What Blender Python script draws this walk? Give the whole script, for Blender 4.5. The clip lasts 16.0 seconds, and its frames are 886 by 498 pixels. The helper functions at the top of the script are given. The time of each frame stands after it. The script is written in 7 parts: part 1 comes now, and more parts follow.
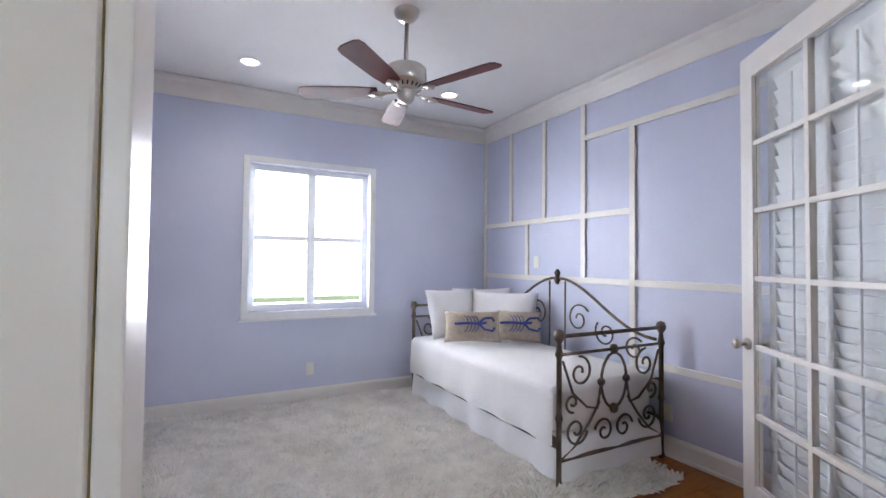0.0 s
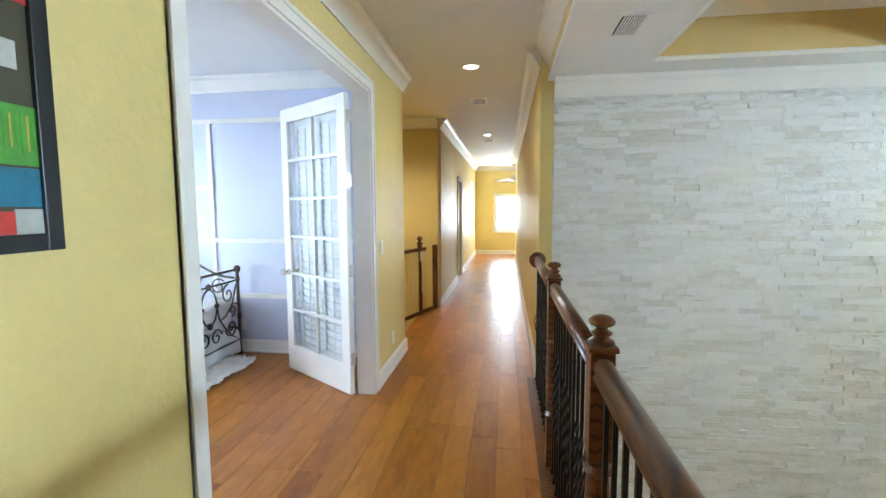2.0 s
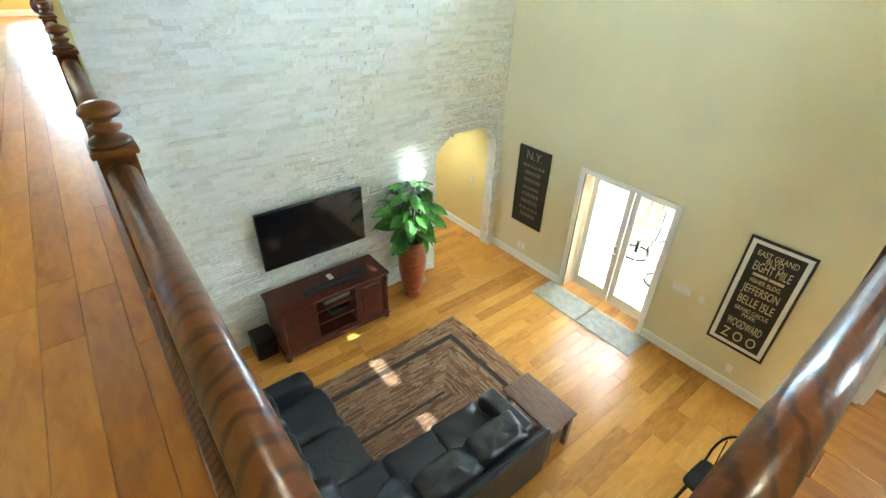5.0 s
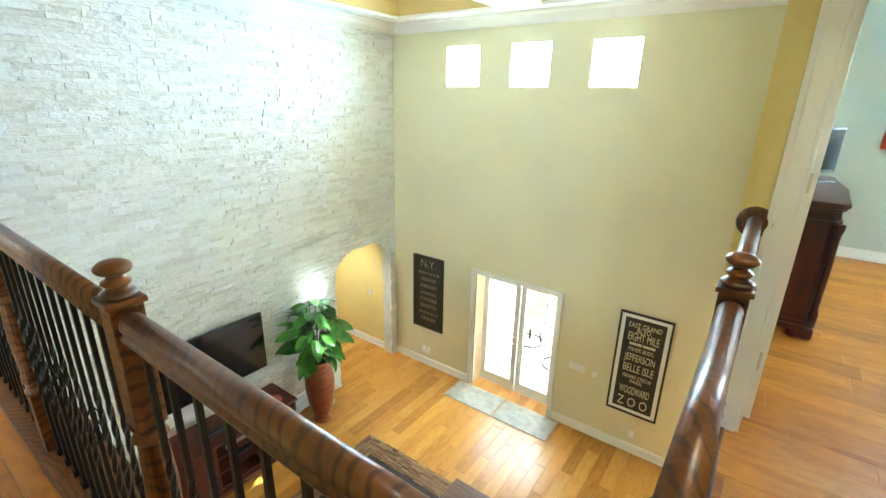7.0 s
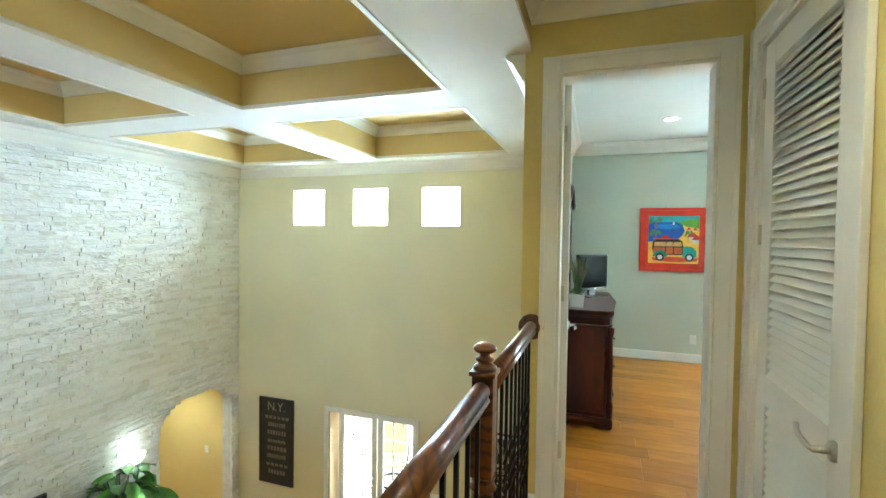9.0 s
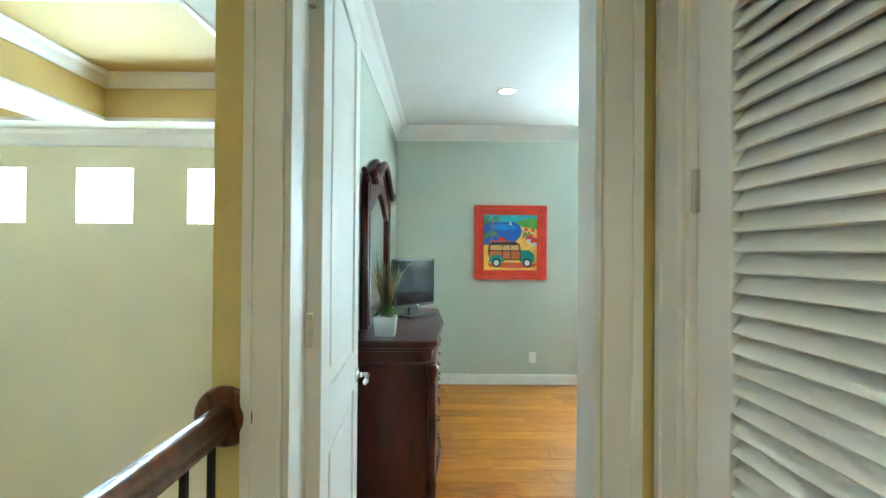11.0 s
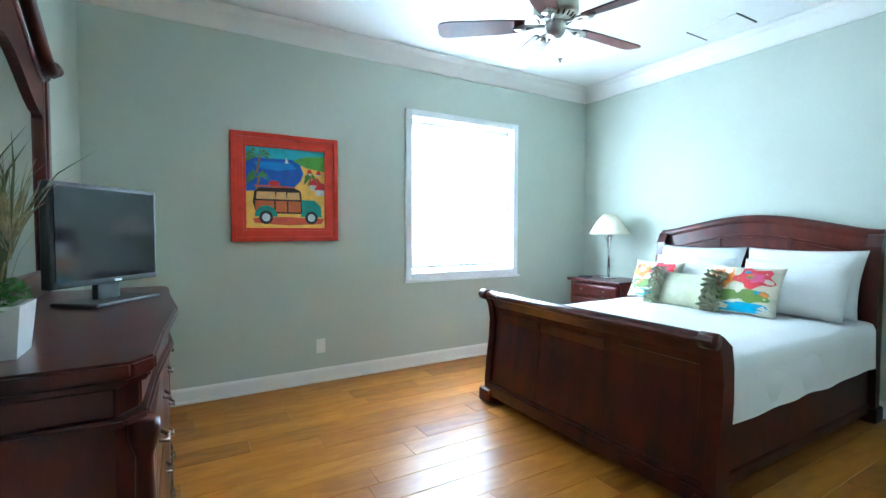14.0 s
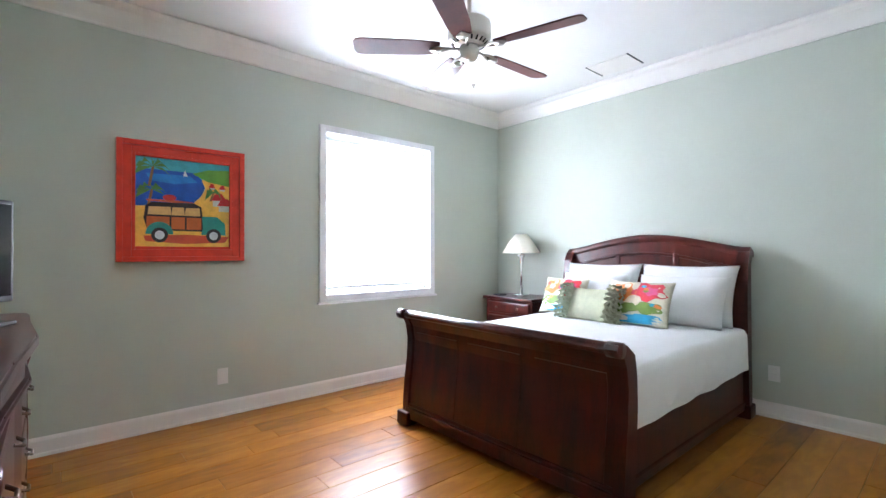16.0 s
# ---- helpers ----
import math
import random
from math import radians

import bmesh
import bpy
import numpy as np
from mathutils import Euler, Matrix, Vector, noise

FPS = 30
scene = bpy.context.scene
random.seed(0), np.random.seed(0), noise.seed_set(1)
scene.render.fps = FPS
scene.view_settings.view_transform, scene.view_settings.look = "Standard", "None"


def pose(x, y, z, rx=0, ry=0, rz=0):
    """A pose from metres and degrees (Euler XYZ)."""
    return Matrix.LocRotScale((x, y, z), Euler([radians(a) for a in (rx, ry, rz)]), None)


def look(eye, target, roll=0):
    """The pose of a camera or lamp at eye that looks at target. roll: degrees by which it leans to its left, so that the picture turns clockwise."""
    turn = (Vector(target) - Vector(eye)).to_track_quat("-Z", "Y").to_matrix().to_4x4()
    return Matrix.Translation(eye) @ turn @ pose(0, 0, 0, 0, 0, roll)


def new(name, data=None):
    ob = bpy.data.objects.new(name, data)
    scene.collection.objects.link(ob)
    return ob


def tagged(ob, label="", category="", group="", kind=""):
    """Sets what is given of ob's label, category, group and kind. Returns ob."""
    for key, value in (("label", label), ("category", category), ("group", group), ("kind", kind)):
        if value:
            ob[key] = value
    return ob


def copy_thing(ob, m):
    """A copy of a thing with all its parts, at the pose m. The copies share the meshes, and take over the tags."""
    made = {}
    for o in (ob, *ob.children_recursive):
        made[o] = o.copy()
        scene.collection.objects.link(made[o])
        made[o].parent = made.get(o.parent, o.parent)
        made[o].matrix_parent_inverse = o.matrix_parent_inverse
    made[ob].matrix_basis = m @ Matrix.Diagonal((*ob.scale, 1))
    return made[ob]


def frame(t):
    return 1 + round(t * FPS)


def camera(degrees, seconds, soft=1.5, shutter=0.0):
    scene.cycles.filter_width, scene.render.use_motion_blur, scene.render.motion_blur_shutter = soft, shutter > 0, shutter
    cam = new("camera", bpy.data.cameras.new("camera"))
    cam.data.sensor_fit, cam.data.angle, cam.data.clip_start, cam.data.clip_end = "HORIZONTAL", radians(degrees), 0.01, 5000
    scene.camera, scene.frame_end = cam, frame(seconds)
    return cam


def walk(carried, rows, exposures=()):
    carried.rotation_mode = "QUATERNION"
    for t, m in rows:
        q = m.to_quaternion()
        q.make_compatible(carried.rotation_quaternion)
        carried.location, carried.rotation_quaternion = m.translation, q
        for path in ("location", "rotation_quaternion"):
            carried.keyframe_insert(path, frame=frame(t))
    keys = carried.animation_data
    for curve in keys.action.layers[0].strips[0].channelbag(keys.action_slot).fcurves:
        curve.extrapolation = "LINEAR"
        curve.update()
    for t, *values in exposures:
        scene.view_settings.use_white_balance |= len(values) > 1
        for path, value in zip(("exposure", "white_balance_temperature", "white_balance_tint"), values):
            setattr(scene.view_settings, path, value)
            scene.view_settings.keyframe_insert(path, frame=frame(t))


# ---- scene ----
cam = camera(88.9, 16.0)
PATH = [
    (0, (0.445, 0.276, 1.352), (1.395, 2.034, 1.409), 0.6),
    (0.5, (0.153, -0.048, 1.397), (1.522, 1.409, 1.417), 0.1),
    (1, (-0.175, -0.285, 1.503), (1.535, 0.746, 1.395), -0.1),
    (1.5, (-0.627, -0.387, 1.516), (1.267, 0.229, 1.330), -0.2),
    (2, (-1.042, -0.440, 1.538), (0.931, -0.166, 1.357), -0.3),
    (2.5, (-1.453, -0.517, 1.546), (0.526, -0.600, 1.269), -0.2),
    (3, (-1.832, -0.615, 1.543), (0.056, -1.023, 1.025), 0.5),
    (3.5, (-2.066, -0.675, 1.509), (-0.344, -1.302, 0.708), 0.6),
    (4, (-2.148, -0.720, 1.473), (-0.640, -1.517, 0.430), 0.8),
    (4.2, (-2.146, -0.728, 1.466), (-0.730, -1.572, 0.333), 1.3),
    (5.3, (-2.12, -0.675, 1.488), (-0.854, -1.805, 0.458), 1.4),
    (6.5, (-2.085, -0.602, 1.522), (-0.970, -1.997, 0.625), 1.3),
    (7, (-2.140, -0.388, 1.583), (-1.038, -1.928, 0.942), 1.2),
    (7.5, (-2.237, -0.241, 1.595), (-1.166, -1.882, 1.196), 0.9),
    (8, (-2.322, -0.158, 1.591), (-1.336, -1.888, 1.388), 0.9),
    (8.5, (-2.402, -0.155, 1.580), (-1.578, -1.974, 1.467), 0.9),
    (9, (-2.465, -0.282, 1.563), (-1.819, -2.176, 1.512), 0.8),
    (9.5, (-2.519, -0.527, 1.563), (-2.042, -2.470, 1.550), 0.7),
    (10, (-2.565, -0.832, 1.527), (-2.250, -2.807, 1.541), 0.7),
    (10.2, (-2.594, -0.997, 1.522), (-2.339, -2.981, 1.535), 0.7),
    (12.3, (-2.645, -2.731, 1.325), (-3.116, -4.675, 1.318), 0.1),
    (12.5, (-2.645, -2.821, 1.312), (-3.188, -4.745, 1.286), 0.2),
    (13, (-2.653, -2.993, 1.271), (-3.374, -4.857, 1.216), 0.2),
    (13.5, (-2.656, -3.042, 1.251), (-3.532, -4.837, 1.172), 0.1),
    (14, (-2.658, -3.064, 1.248), (-3.666, -4.789, 1.168), 0.1),
    (14.5, (-2.663, -3.08, 1.239), (-3.775, -4.742, 1.193), 0.1),
    (15, (-2.667, -3.096, 1.23), (-3.857, -4.703, 1.211), -0.0),
    (15.5, (-2.675, -3.099, 1.225), (-3.928, -4.658, 1.227), -0.1),
    (16, (-2.68, -3.1, 1.221), (-3.987, -4.613, 1.239), -0.1),
]
EXPOSURES = [(0.0, 0.2, 6400, 17), (0.6, 0.25, 6100, 10), (1.0, 0.6, 6000, 8), (1.5, 0.9, 5800, 5), (2.0, 1.15, 5600, 3), (2.5, 1.3, 5500, 0), (4.2, 1.7, 5250, -5), (6.5, 2.0, 5300, -6), (8.0, 1.7, 5450, -6), (9.0, 1.45, 5500, -6), (10.2, 1.5, 5500, -6), (12.5, 0.95, 4600, -8), (14.5, 0.75, 5200, 8), (16.0, 0.65, 5800, 22)]
walk(cam, [(t, look(eye, target, roll)) for t, eye, target, roll in PATH], EXPOSURES)

# ---- world, sun, large lights ----
Z = Vector((0, 0, 1))
LOW = -3.11      # floor of the great room
CEIL = 2.88      # ceiling of the hall and gallery
BEAM = 2.61      # underside of the coffer beams

world = bpy.data.worlds.new("world")
scene.world = world
world.use_nodes = True
wn = world.node_tree.nodes
sky = wn.new("ShaderNodeTexSky")
sky.sky_type, sky.sun_disc = "NISHITA", False
sun_to = Vector((0.83, 3.5, -5.1)).normalized()
sky.sun_elevation = math.asin(-sun_to.z)
sky.sun_rotation = math.atan2(-sun_to.x, -sun_to.y)
wn["Background"].inputs["Strength"].default_value = 0.15
world.node_tree.links.new(sky.outputs[0], wn["Background"].inputs["Color"])

sun = new("sun", bpy.data.lights.new("sun", "SUN"))
sun.data.energy, sun.data.angle, sun.data.color = 5.0, radians(0.5), (1.0, 0.95, 0.86)
sun.matrix_world = look((0, 0, 20), Vector((0, 0, 20)) + sun_to)


def area_lamp(name, eye, target, w, h, watts, color=(1, 1, 1)):
    ob = new(name, bpy.data.lights.new(name, "AREA"))
    ob.data.shape, ob.data.size, ob.data.size_y = "RECTANGLE", w, h
    ob.data.energy, ob.data.color = watts, color
    ob.matrix_world = look(eye, target)
    return ob


def spot_lamp(name, x, y, z, watts, color=(1, 0.92, 0.80), angle=130):
    ob = new(name, bpy.data.lights.new(name, "SPOT"))
    ob.data.energy, ob.data.color = watts, color
    ob.data.spot_size, ob.data.spot_blend, ob.data.shadow_soft_size = radians(angle), 0.8, 0.06
    ob.matrix_world = look((x, y, z), (x, y + 0.0001, z - 1))
    return ob


# daylight in the window openings
area_lamp("daylight_blue_room", (1.40, 4.86, 1.56), (1.40, 0, 1.3), 1.2, 1.4, 135, (0.86, 0.93, 1.0))
area_lamp("daylight_green_room", (-5.06, -6.93, 1.57), (-5.06, 0, 1.4), 1.2, 1.45, 120, (0.88, 0.97, 1.0))
for cx in (1.685, 0.645, -0.435):
    area_lamp("daylight_high_window", (cx, -6.37, 1.99), (cx - 0.2, 0, 2.3), 0.54, 0.5, 24, (0.74, 0.89, 1.0)).data.spread = radians(125)
# fill lamp added under the patio roof, in place of sky light through the doors
area_lamp("daylight_fill_patio_doors", (0.6, -7.2, -0.75), (0.6, -4.6, -3.1), 2.0, 1.2, 170, (1.0, 1.0, 0.98))
area_lamp("daylight_far_room", (13.95, -0.6, 1.36), (0, -0.4, 0.9), 0.95, 1.1, 50, (0.88, 0.95, 1.0))

# ---- materials ----


def material(name, color, rough=0.5, metal=0.0, var=0.12, scale=6.0, bump=0.1, fine=60.0, second=None, spread=(1, 1, 1), coat=0.0):
    """A surface of two scales of variation, with fine relief."""
    m = bpy.data.materials.new(name)
    m.use_nodes = True
    n, l = m.node_tree.nodes, m.node_tree.links
    b = n["Principled BSDF"]
    tc, mp = n.new("ShaderNodeTexCoord"), n.new("ShaderNodeMapping")
    mp.inputs["Scale"].default_value = spread
    l.new(tc.outputs["Object"], mp.inputs[0])
    big, small = n.new("ShaderNodeTexNoise"), n.new("ShaderNodeTexNoise")
    big.inputs["Scale"].default_value, big.inputs["Detail"].default_value = scale, 4
    small.inputs["Scale"].default_value, small.inputs["Detail"].default_value = fine, 3
    for t in (big, small):
        l.new(mp.outputs[0], t.inputs["Vector"])
    mix = n.new("ShaderNodeMix")
    mix.data_type = "RGBA"
    dark = second or tuple(c * (1 - 2 * var) for c in color)
    mix.inputs[6].default_value, mix.inputs[7].default_value = (*dark, 1), (*color, 1)
    ramp = n.new("ShaderNodeMapRange")
    ramp.inputs[1].default_value, ramp.inputs[2].default_value = 0.3, 0.62
    add = n.new("ShaderNodeMath")
    add.operation = "MULTIPLY_ADD"
    l.new(small.outputs["Fac"], add.inputs[0])
    add.inputs[1].default_value = 0.35
    sub = n.new("ShaderNodeMath")
    sub.operation = "SUBTRACT"
    l.new(big.outputs["Fac"], sub.inputs[0])
    sub.inputs[1].default_value = 0.17
    l.new(sub.outputs[0], add.inputs[2])
    l.new(add.outputs[0], ramp.inputs[0])
    l.new(ramp.outputs[0], mix.inputs[0])
    l.new(mix.outputs[2], b.inputs["Base Color"])
    b.inputs["Roughness"].default_value, b.inputs["Metallic"].default_value = rough, metal
    b.inputs["Coat Weight"].default_value = coat
    b.inputs["Coat Roughness"].default_value = 0.12
    if bump:
        bp = n.new("ShaderNodeBump")
        bp.inputs["Strength"].default_value, bp.inputs["Distance"].default_value = bump, 0.01
        l.new(small.outputs["Fac"], bp.inputs["Height"])
        l.new(bp.outputs[0], b.inputs["Normal"])
    return m


def piece_material(name, colors, rough, grain=(1, 1, 1), scale=5.0, bump=0.15, coat=0.0, mixing=0.45, span=(0.12, 0.85)):
    """Pieces (planks, stones) that differ one from the next by chance."""
    m = bpy.data.materials.new(name)
    m.use_nodes = True
    n, l = m.node_tree.nodes, m.node_tree.links
    b = n["Principled BSDF"]
    oi, geo = n.new("ShaderNodeObjectInfo"), n.new("ShaderNodeNewGeometry")
    add, fr = n.new("ShaderNodeMath"), n.new("ShaderNodeMath")
    fr.operation = "FRACT"
    l.new(oi.outputs["Random"], add.inputs[0])
    l.new(geo.outputs["Random Per Island"], add.inputs[1])
    l.new(add.outputs[0], fr.inputs[0])
    tc, mp, noi = n.new("ShaderNodeTexCoord"), n.new("ShaderNodeMapping"), n.new("ShaderNodeTexNoise")
    off = n.new("ShaderNodeVectorMath")
    off.operation = "ADD"
    sc = n.new("ShaderNodeMath")
    sc.operation = "MULTIPLY"
    sc.inputs[1].default_value = 37.0
    l.new(fr.outputs[0], sc.inputs[0])
    geo2 = n.new("ShaderNodeNewGeometry")
    mp.inputs["Scale"].default_value = grain
    l.new(geo2.outputs["Position"], off.inputs[0])
    l.new(sc.outputs[0], off.inputs[1])
    l.new(off.outputs[0], mp.inputs[0])
    noi.inputs["Scale"].default_value, noi.inputs["Detail"].default_value, noi.inputs["Distortion"].default_value = scale, 6, 0.6
    l.new(mp.outputs[0], noi.inputs["Vector"])
    both = n.new("ShaderNodeMath")
    both.operation = "MULTIPLY_ADD"
    l.new(fr.outputs[0], both.inputs[0])
    both.inputs[1].default_value = 1 - mixing
    sc2 = n.new("ShaderNodeMath")
    sc2.operation = "MULTIPLY"
    sc2.inputs[1].default_value = mixing
    l.new(noi.outputs["Fac"], sc2.inputs[0])
    l.new(sc2.outputs[0], both.inputs[2])
    ramp = n.new("ShaderNodeValToRGB")
    els = ramp.color_ramp.elements
    els[0].position, els[1].position = span
    els[0].color, els[1].color = (*colors[0], 1), (*colors[-1], 1)
    for k, c in enumerate(colors[1:-1]):
        e = els.new(span[0] + (span[1] - span[0]) * (k + 1) / (len(colors) - 1))
        e.color = (*c, 1)
    l.new(both.outputs[0], ramp.inputs[0])
    l.new(ramp.outputs[0], b.inputs["Base Color"])
    b.inputs["Roughness"].default_value = rough
    b.inputs["Coat Weight"].default_value, b.inputs["Coat Roughness"].default_value = coat, 0.15
    bp = n.new("ShaderNodeBump")
    bp.inputs["Strength"].default_value, bp.inputs["Distance"].default_value = bump, 0.006
    l.new(noi.outputs["Fac"], bp.inputs["Height"])
    l.new(bp.outputs[0], b.inputs["Normal"])
    return m


def glow_material(name, color, strength):
    m = bpy.data.materials.new(name)
    m.use_nodes = True
    b = m.node_tree.nodes["Principled BSDF"]
    b.inputs["Base Color"].default_value = (*color, 1)
    b.inputs["Emission Color"].default_value = (*color, 1)
    b.inputs["Emission Strength"].default_value = strength
    return m


def glass_material(name, tint=(0.95, 0.97, 0.97), rough=0.0):
    m = bpy.data.materials.new(name)
    m.use_nodes = True
    b = m.node_tree.nodes["Principled BSDF"]
    b.inputs["Base Color"].default_value = (*tint, 1)
    b.inputs["Transmission Weight"].default_value, b.inputs["Roughness"].default_value, b.inputs["IOR"].default_value = 1, rough, 1.45
    return m


def oak_material(name, color, dark):
    """Varnished oak whose dark growth rings run in long arches along the piece."""
    m = material(name, color, 0.3, var=0.3, scale=7, bump=0.08, fine=70, second=tuple(c * 0.55 for c in color), coat=0.12)
    n, l = m.node_tree.nodes, m.node_tree.links
    b = n["Principled BSDF"]
    wave = n.new("ShaderNodeTexWave")
    wave.wave_type, wave.rings_direction = "RINGS", "SPHERICAL"
    wave.inputs["Scale"].default_value, wave.inputs["Distortion"].default_value = 14.0, 6.0
    wave.inputs["Detail"].default_value, wave.inputs["Detail Scale"].default_value = 3.0, 1.2
    tc, mp = n.new("ShaderNodeTexCoord"), n.new("ShaderNodeMapping")
    mp.inputs["Scale"].default_value = (0.7, 0.7, 0.5)
    l.new(tc.outputs["Object"], mp.inputs[0])
    l.new(mp.outputs[0], wave.inputs["Vector"])
    ring = n.new("ShaderNodeMapRange")
    ring.inputs[1].default_value, ring.inputs[2].default_value = 0.62, 0.95
    ring.inputs[4].default_value = 0.7
    l.new(wave.outputs["Fac"], ring.inputs[0])
    mix = n.new("ShaderNodeMix")
    mix.data_type = "RGBA"
    l.new(b.inputs["Base Color"].links[0].from_socket, mix.inputs[6])
    mix.inputs[7].default_value = (*dark, 1)
    l.new(ring.outputs[0], mix.inputs[0])
    l.new(mix.outputs[2], b.inputs["Base Color"])
    return m


YELLOW = material("yellow_wall_paint", (0.70, 0.56, 0.21), 0.5, var=0.04, scale=1.5, bump=0.45, fine=42)
CREAM = material("cream_wall_paint", (0.70, 0.64, 0.42), 0.6, var=0.03, scale=1.2, bump=0.12, fine=140)
LILAC = material("lilac_wall_paint", (0.62, 0.65, 0.79), 0.5, var=0.03, scale=1.5, bump=0.1, fine=140)
GREEN = material("sage_wall_paint", (0.51, 0.55, 0.47), 0.55, var=0.03, scale=1.5, bump=0.1, fine=140)
COFFER = material("ochre_ceiling_paint", (0.66, 0.50, 0.20), 0.6, var=0.03, scale=1.5, bump=0.08, fine=140)
WHITE = material("white_trim_paint", (0.82, 0.80, 0.76), 0.35, var=0.02, scale=3, bump=0.03, fine=90)
CEILING = material("white_ceiling_paint", (0.82, 0.82, 0.80), 0.7, var=0.02, scale=2, bump=0.1, fine=120)
SHUTTER = material("white_shutter", (0.84, 0.85, 0.86), 0.35, var=0.02, bump=0.02)
OAKRAIL = oak_material("stained_oak_rail", (0.135, 0.046, 0.011), (0.028, 0.010, 0.004))
CHERRY = material("dark_cherry_wood", (0.070, 0.0085, 0.004), 0.3, var=0.25, scale=4, bump=0.05, fine=40, spread=(3, 3, 0.7), coat=0.12, second=(0.026, 0.004, 0.003))
WALNUT = material("walnut_stand_wood", (0.085, 0.019, 0.010), 0.35, var=0.25, scale=5, bump=0.08, fine=40, second=(0.05, 0.014, 0.008), coat=0.3)
RUSTIC = material("rustic_table_wood", (0.17, 0.09, 0.05), 0.55, var=0.25, scale=7, bump=0.25, fine=50, second=(0.07, 0.035, 0.02), spread=(1, 6, 1))
IRON = material("black_wrought_iron", (0.02, 0.018, 0.017), 0.45, 0.7, var=0.2, bump=0.1, fine=120)
BRONZE = material("aged_bronze_iron", (0.16, 0.12, 0.09), 0.5, 0.75, var=0.25, scale=14, bump=0.25, fine=120, second=(0.07, 0.06, 0.055))
NICKEL = material("brushed_nickel", (0.62, 0.58, 0.52), 0.28, 1.0, var=0.05, bump=0.03, fine=200)
CHROME = material("chrome", (0.75, 0.75, 0.76), 0.12, 1.0, var=0.02, bump=0.0)
BLADE = material("mahogany_fan_blade", (0.12, 0.020, 0.012), 0.5, var=0.25, scale=6, bump=0.06, second=(0.06, 0.01, 0.008))
LEATHER = material("black_leather", (0.014, 0.015, 0.019), 0.33, var=0.25, scale=7, bump=0.5, fine=28)
LINEN = material("white_linen", (0.84, 0.83, 0.82), 0.85, var=0.02, scale=3, bump=0.25, fine=45)
COTTON = material("white_cotton", (0.86, 0.86, 0.86), 0.85, var=0.02, scale=4, bump=0.15, fine=60)
BURLAP = material("beige_burlap", (0.50, 0.42, 0.33), 0.9, var=0.1, scale=30, bump=0.35, fine=220)
SAGECLOTH = material("sage_ruffle_cloth", (0.46, 0.47, 0.33), 0.85, var=0.08, scale=20, bump=0.2, fine=90)
SCREEN = material("black_screen", (0.006, 0.006, 0.008), 0.09, var=0.0, bump=0)
BLACK = material("black_plastic", (0.015, 0.015, 0.016), 0.4, var=0.1, bump=0.05)
TERRA = material("terracotta_glaze", (0.33, 0.085, 0.03), 0.35, var=0.25, scale=6, bump=0.15, fine=30, spread=(1, 1, 7), second=(0.17, 0.04, 0.016))
LEAF = material("glossy_leaf", (0.10, 0.27, 0.035), 0.32, var=0.3, scale=7, bump=0.15, fine=40, second=(0.02, 0.085, 0.016))
STEM = material("green_stem", (0.10, 0.13, 0.05), 0.6, var=0.2, bump=0.2)
GRASSY = material("dried_grass_plume", (0.36, 0.31, 0.16), 0.8, var=0.2, scale=20, bump=0.1, second=(0.15, 0.14, 0.06))
CERAMIC = material("white_ceramic", (0.82, 0.81, 0.82), 0.25, var=0.02, bump=0.02)
REDFRAME = material("coral_red_frame", (0.62, 0.042, 0.018), 0.45, var=0.12, scale=10, bump=0.15)
SHADE = material("cream_lamp_shade", (0.80, 0.75, 0.62), 0.8, var=0.04, bump=0.1)
PLATE = material("white_plastic_plate", (0.80, 0.79, 0.75), 0.35, var=0.01, bump=0)
SHAG = material("ivory_shag", (0.86, 0.83, 0.77), 0.95, var=0.08, scale=8, bump=0.6, fine=60)
MATWOOL = material("grey_door_mat", (0.42, 0.38, 0.31), 0.95, var=0.25, scale=9, bump=0.6, fine=90, second=(0.26, 0.25, 0.23))
RUGDARK = material("dark_rug_band", (0.05, 0.034, 0.028), 0.95, var=0.25, scale=20, bump=0.5, fine=150)
PATIO = material("patio_pavers", (0.55, 0.50, 0.42), 0.8, var=0.12, scale=4, bump=0.3)
GRASS = material("lawn", (0.06, 0.11, 0.03), 0.9, var=0.3, scale=3, bump=0.5)
TAN = material("tan_chair_sling", (0.42, 0.28, 0.15), 0.8, var=0.1, bump=0.2)
STUCCO = material("tan_stucco_reveal", (0.56, 0.42, 0.24), 0.7, var=0.06, bump=0.3)
GAP = material("dark_joint", (0.09, 0.038, 0.012), 0.7, var=0.2, bump=0.1)
MORTAR = material("pale_mortar", (0.66, 0.65, 0.60), 0.9, var=0.1, bump=0.3)
PLANK = piece_material("hickory_plank", [(0.17, 0.052, 0.005), (0.28, 0.094, 0.008), (0.35, 0.126, 0.011), (0.43, 0.178, 0.020)], 0.34, grain=(1.4, 5, 5), scale=3.6, bump=0.2, mixing=0.66, span=(0.22, 0.76))
PLANKY = piece_material("maple_plank", [(0.29, 0.115, 0.016), (0.42, 0.19, 0.030), (0.51, 0.245, 0.042), (0.58, 0.32, 0.075)], 0.33, grain=(5, 1.4, 5), scale=3.6, bump=0.16, mixing=0.6, span=(0.18, 0.84))
STONE = piece_material("white_ledger_stone", [(0.64, 0.62, 0.57), (0.74, 0.74, 0.71), (0.79, 0.79, 0.78), (0.82, 0.82, 0.82)], 0.45, grain=(1, 1, 1.7), scale=16, bump=1.0)
STONE.node_tree.nodes["Bump"].inputs["Distance"].default_value = 0.016
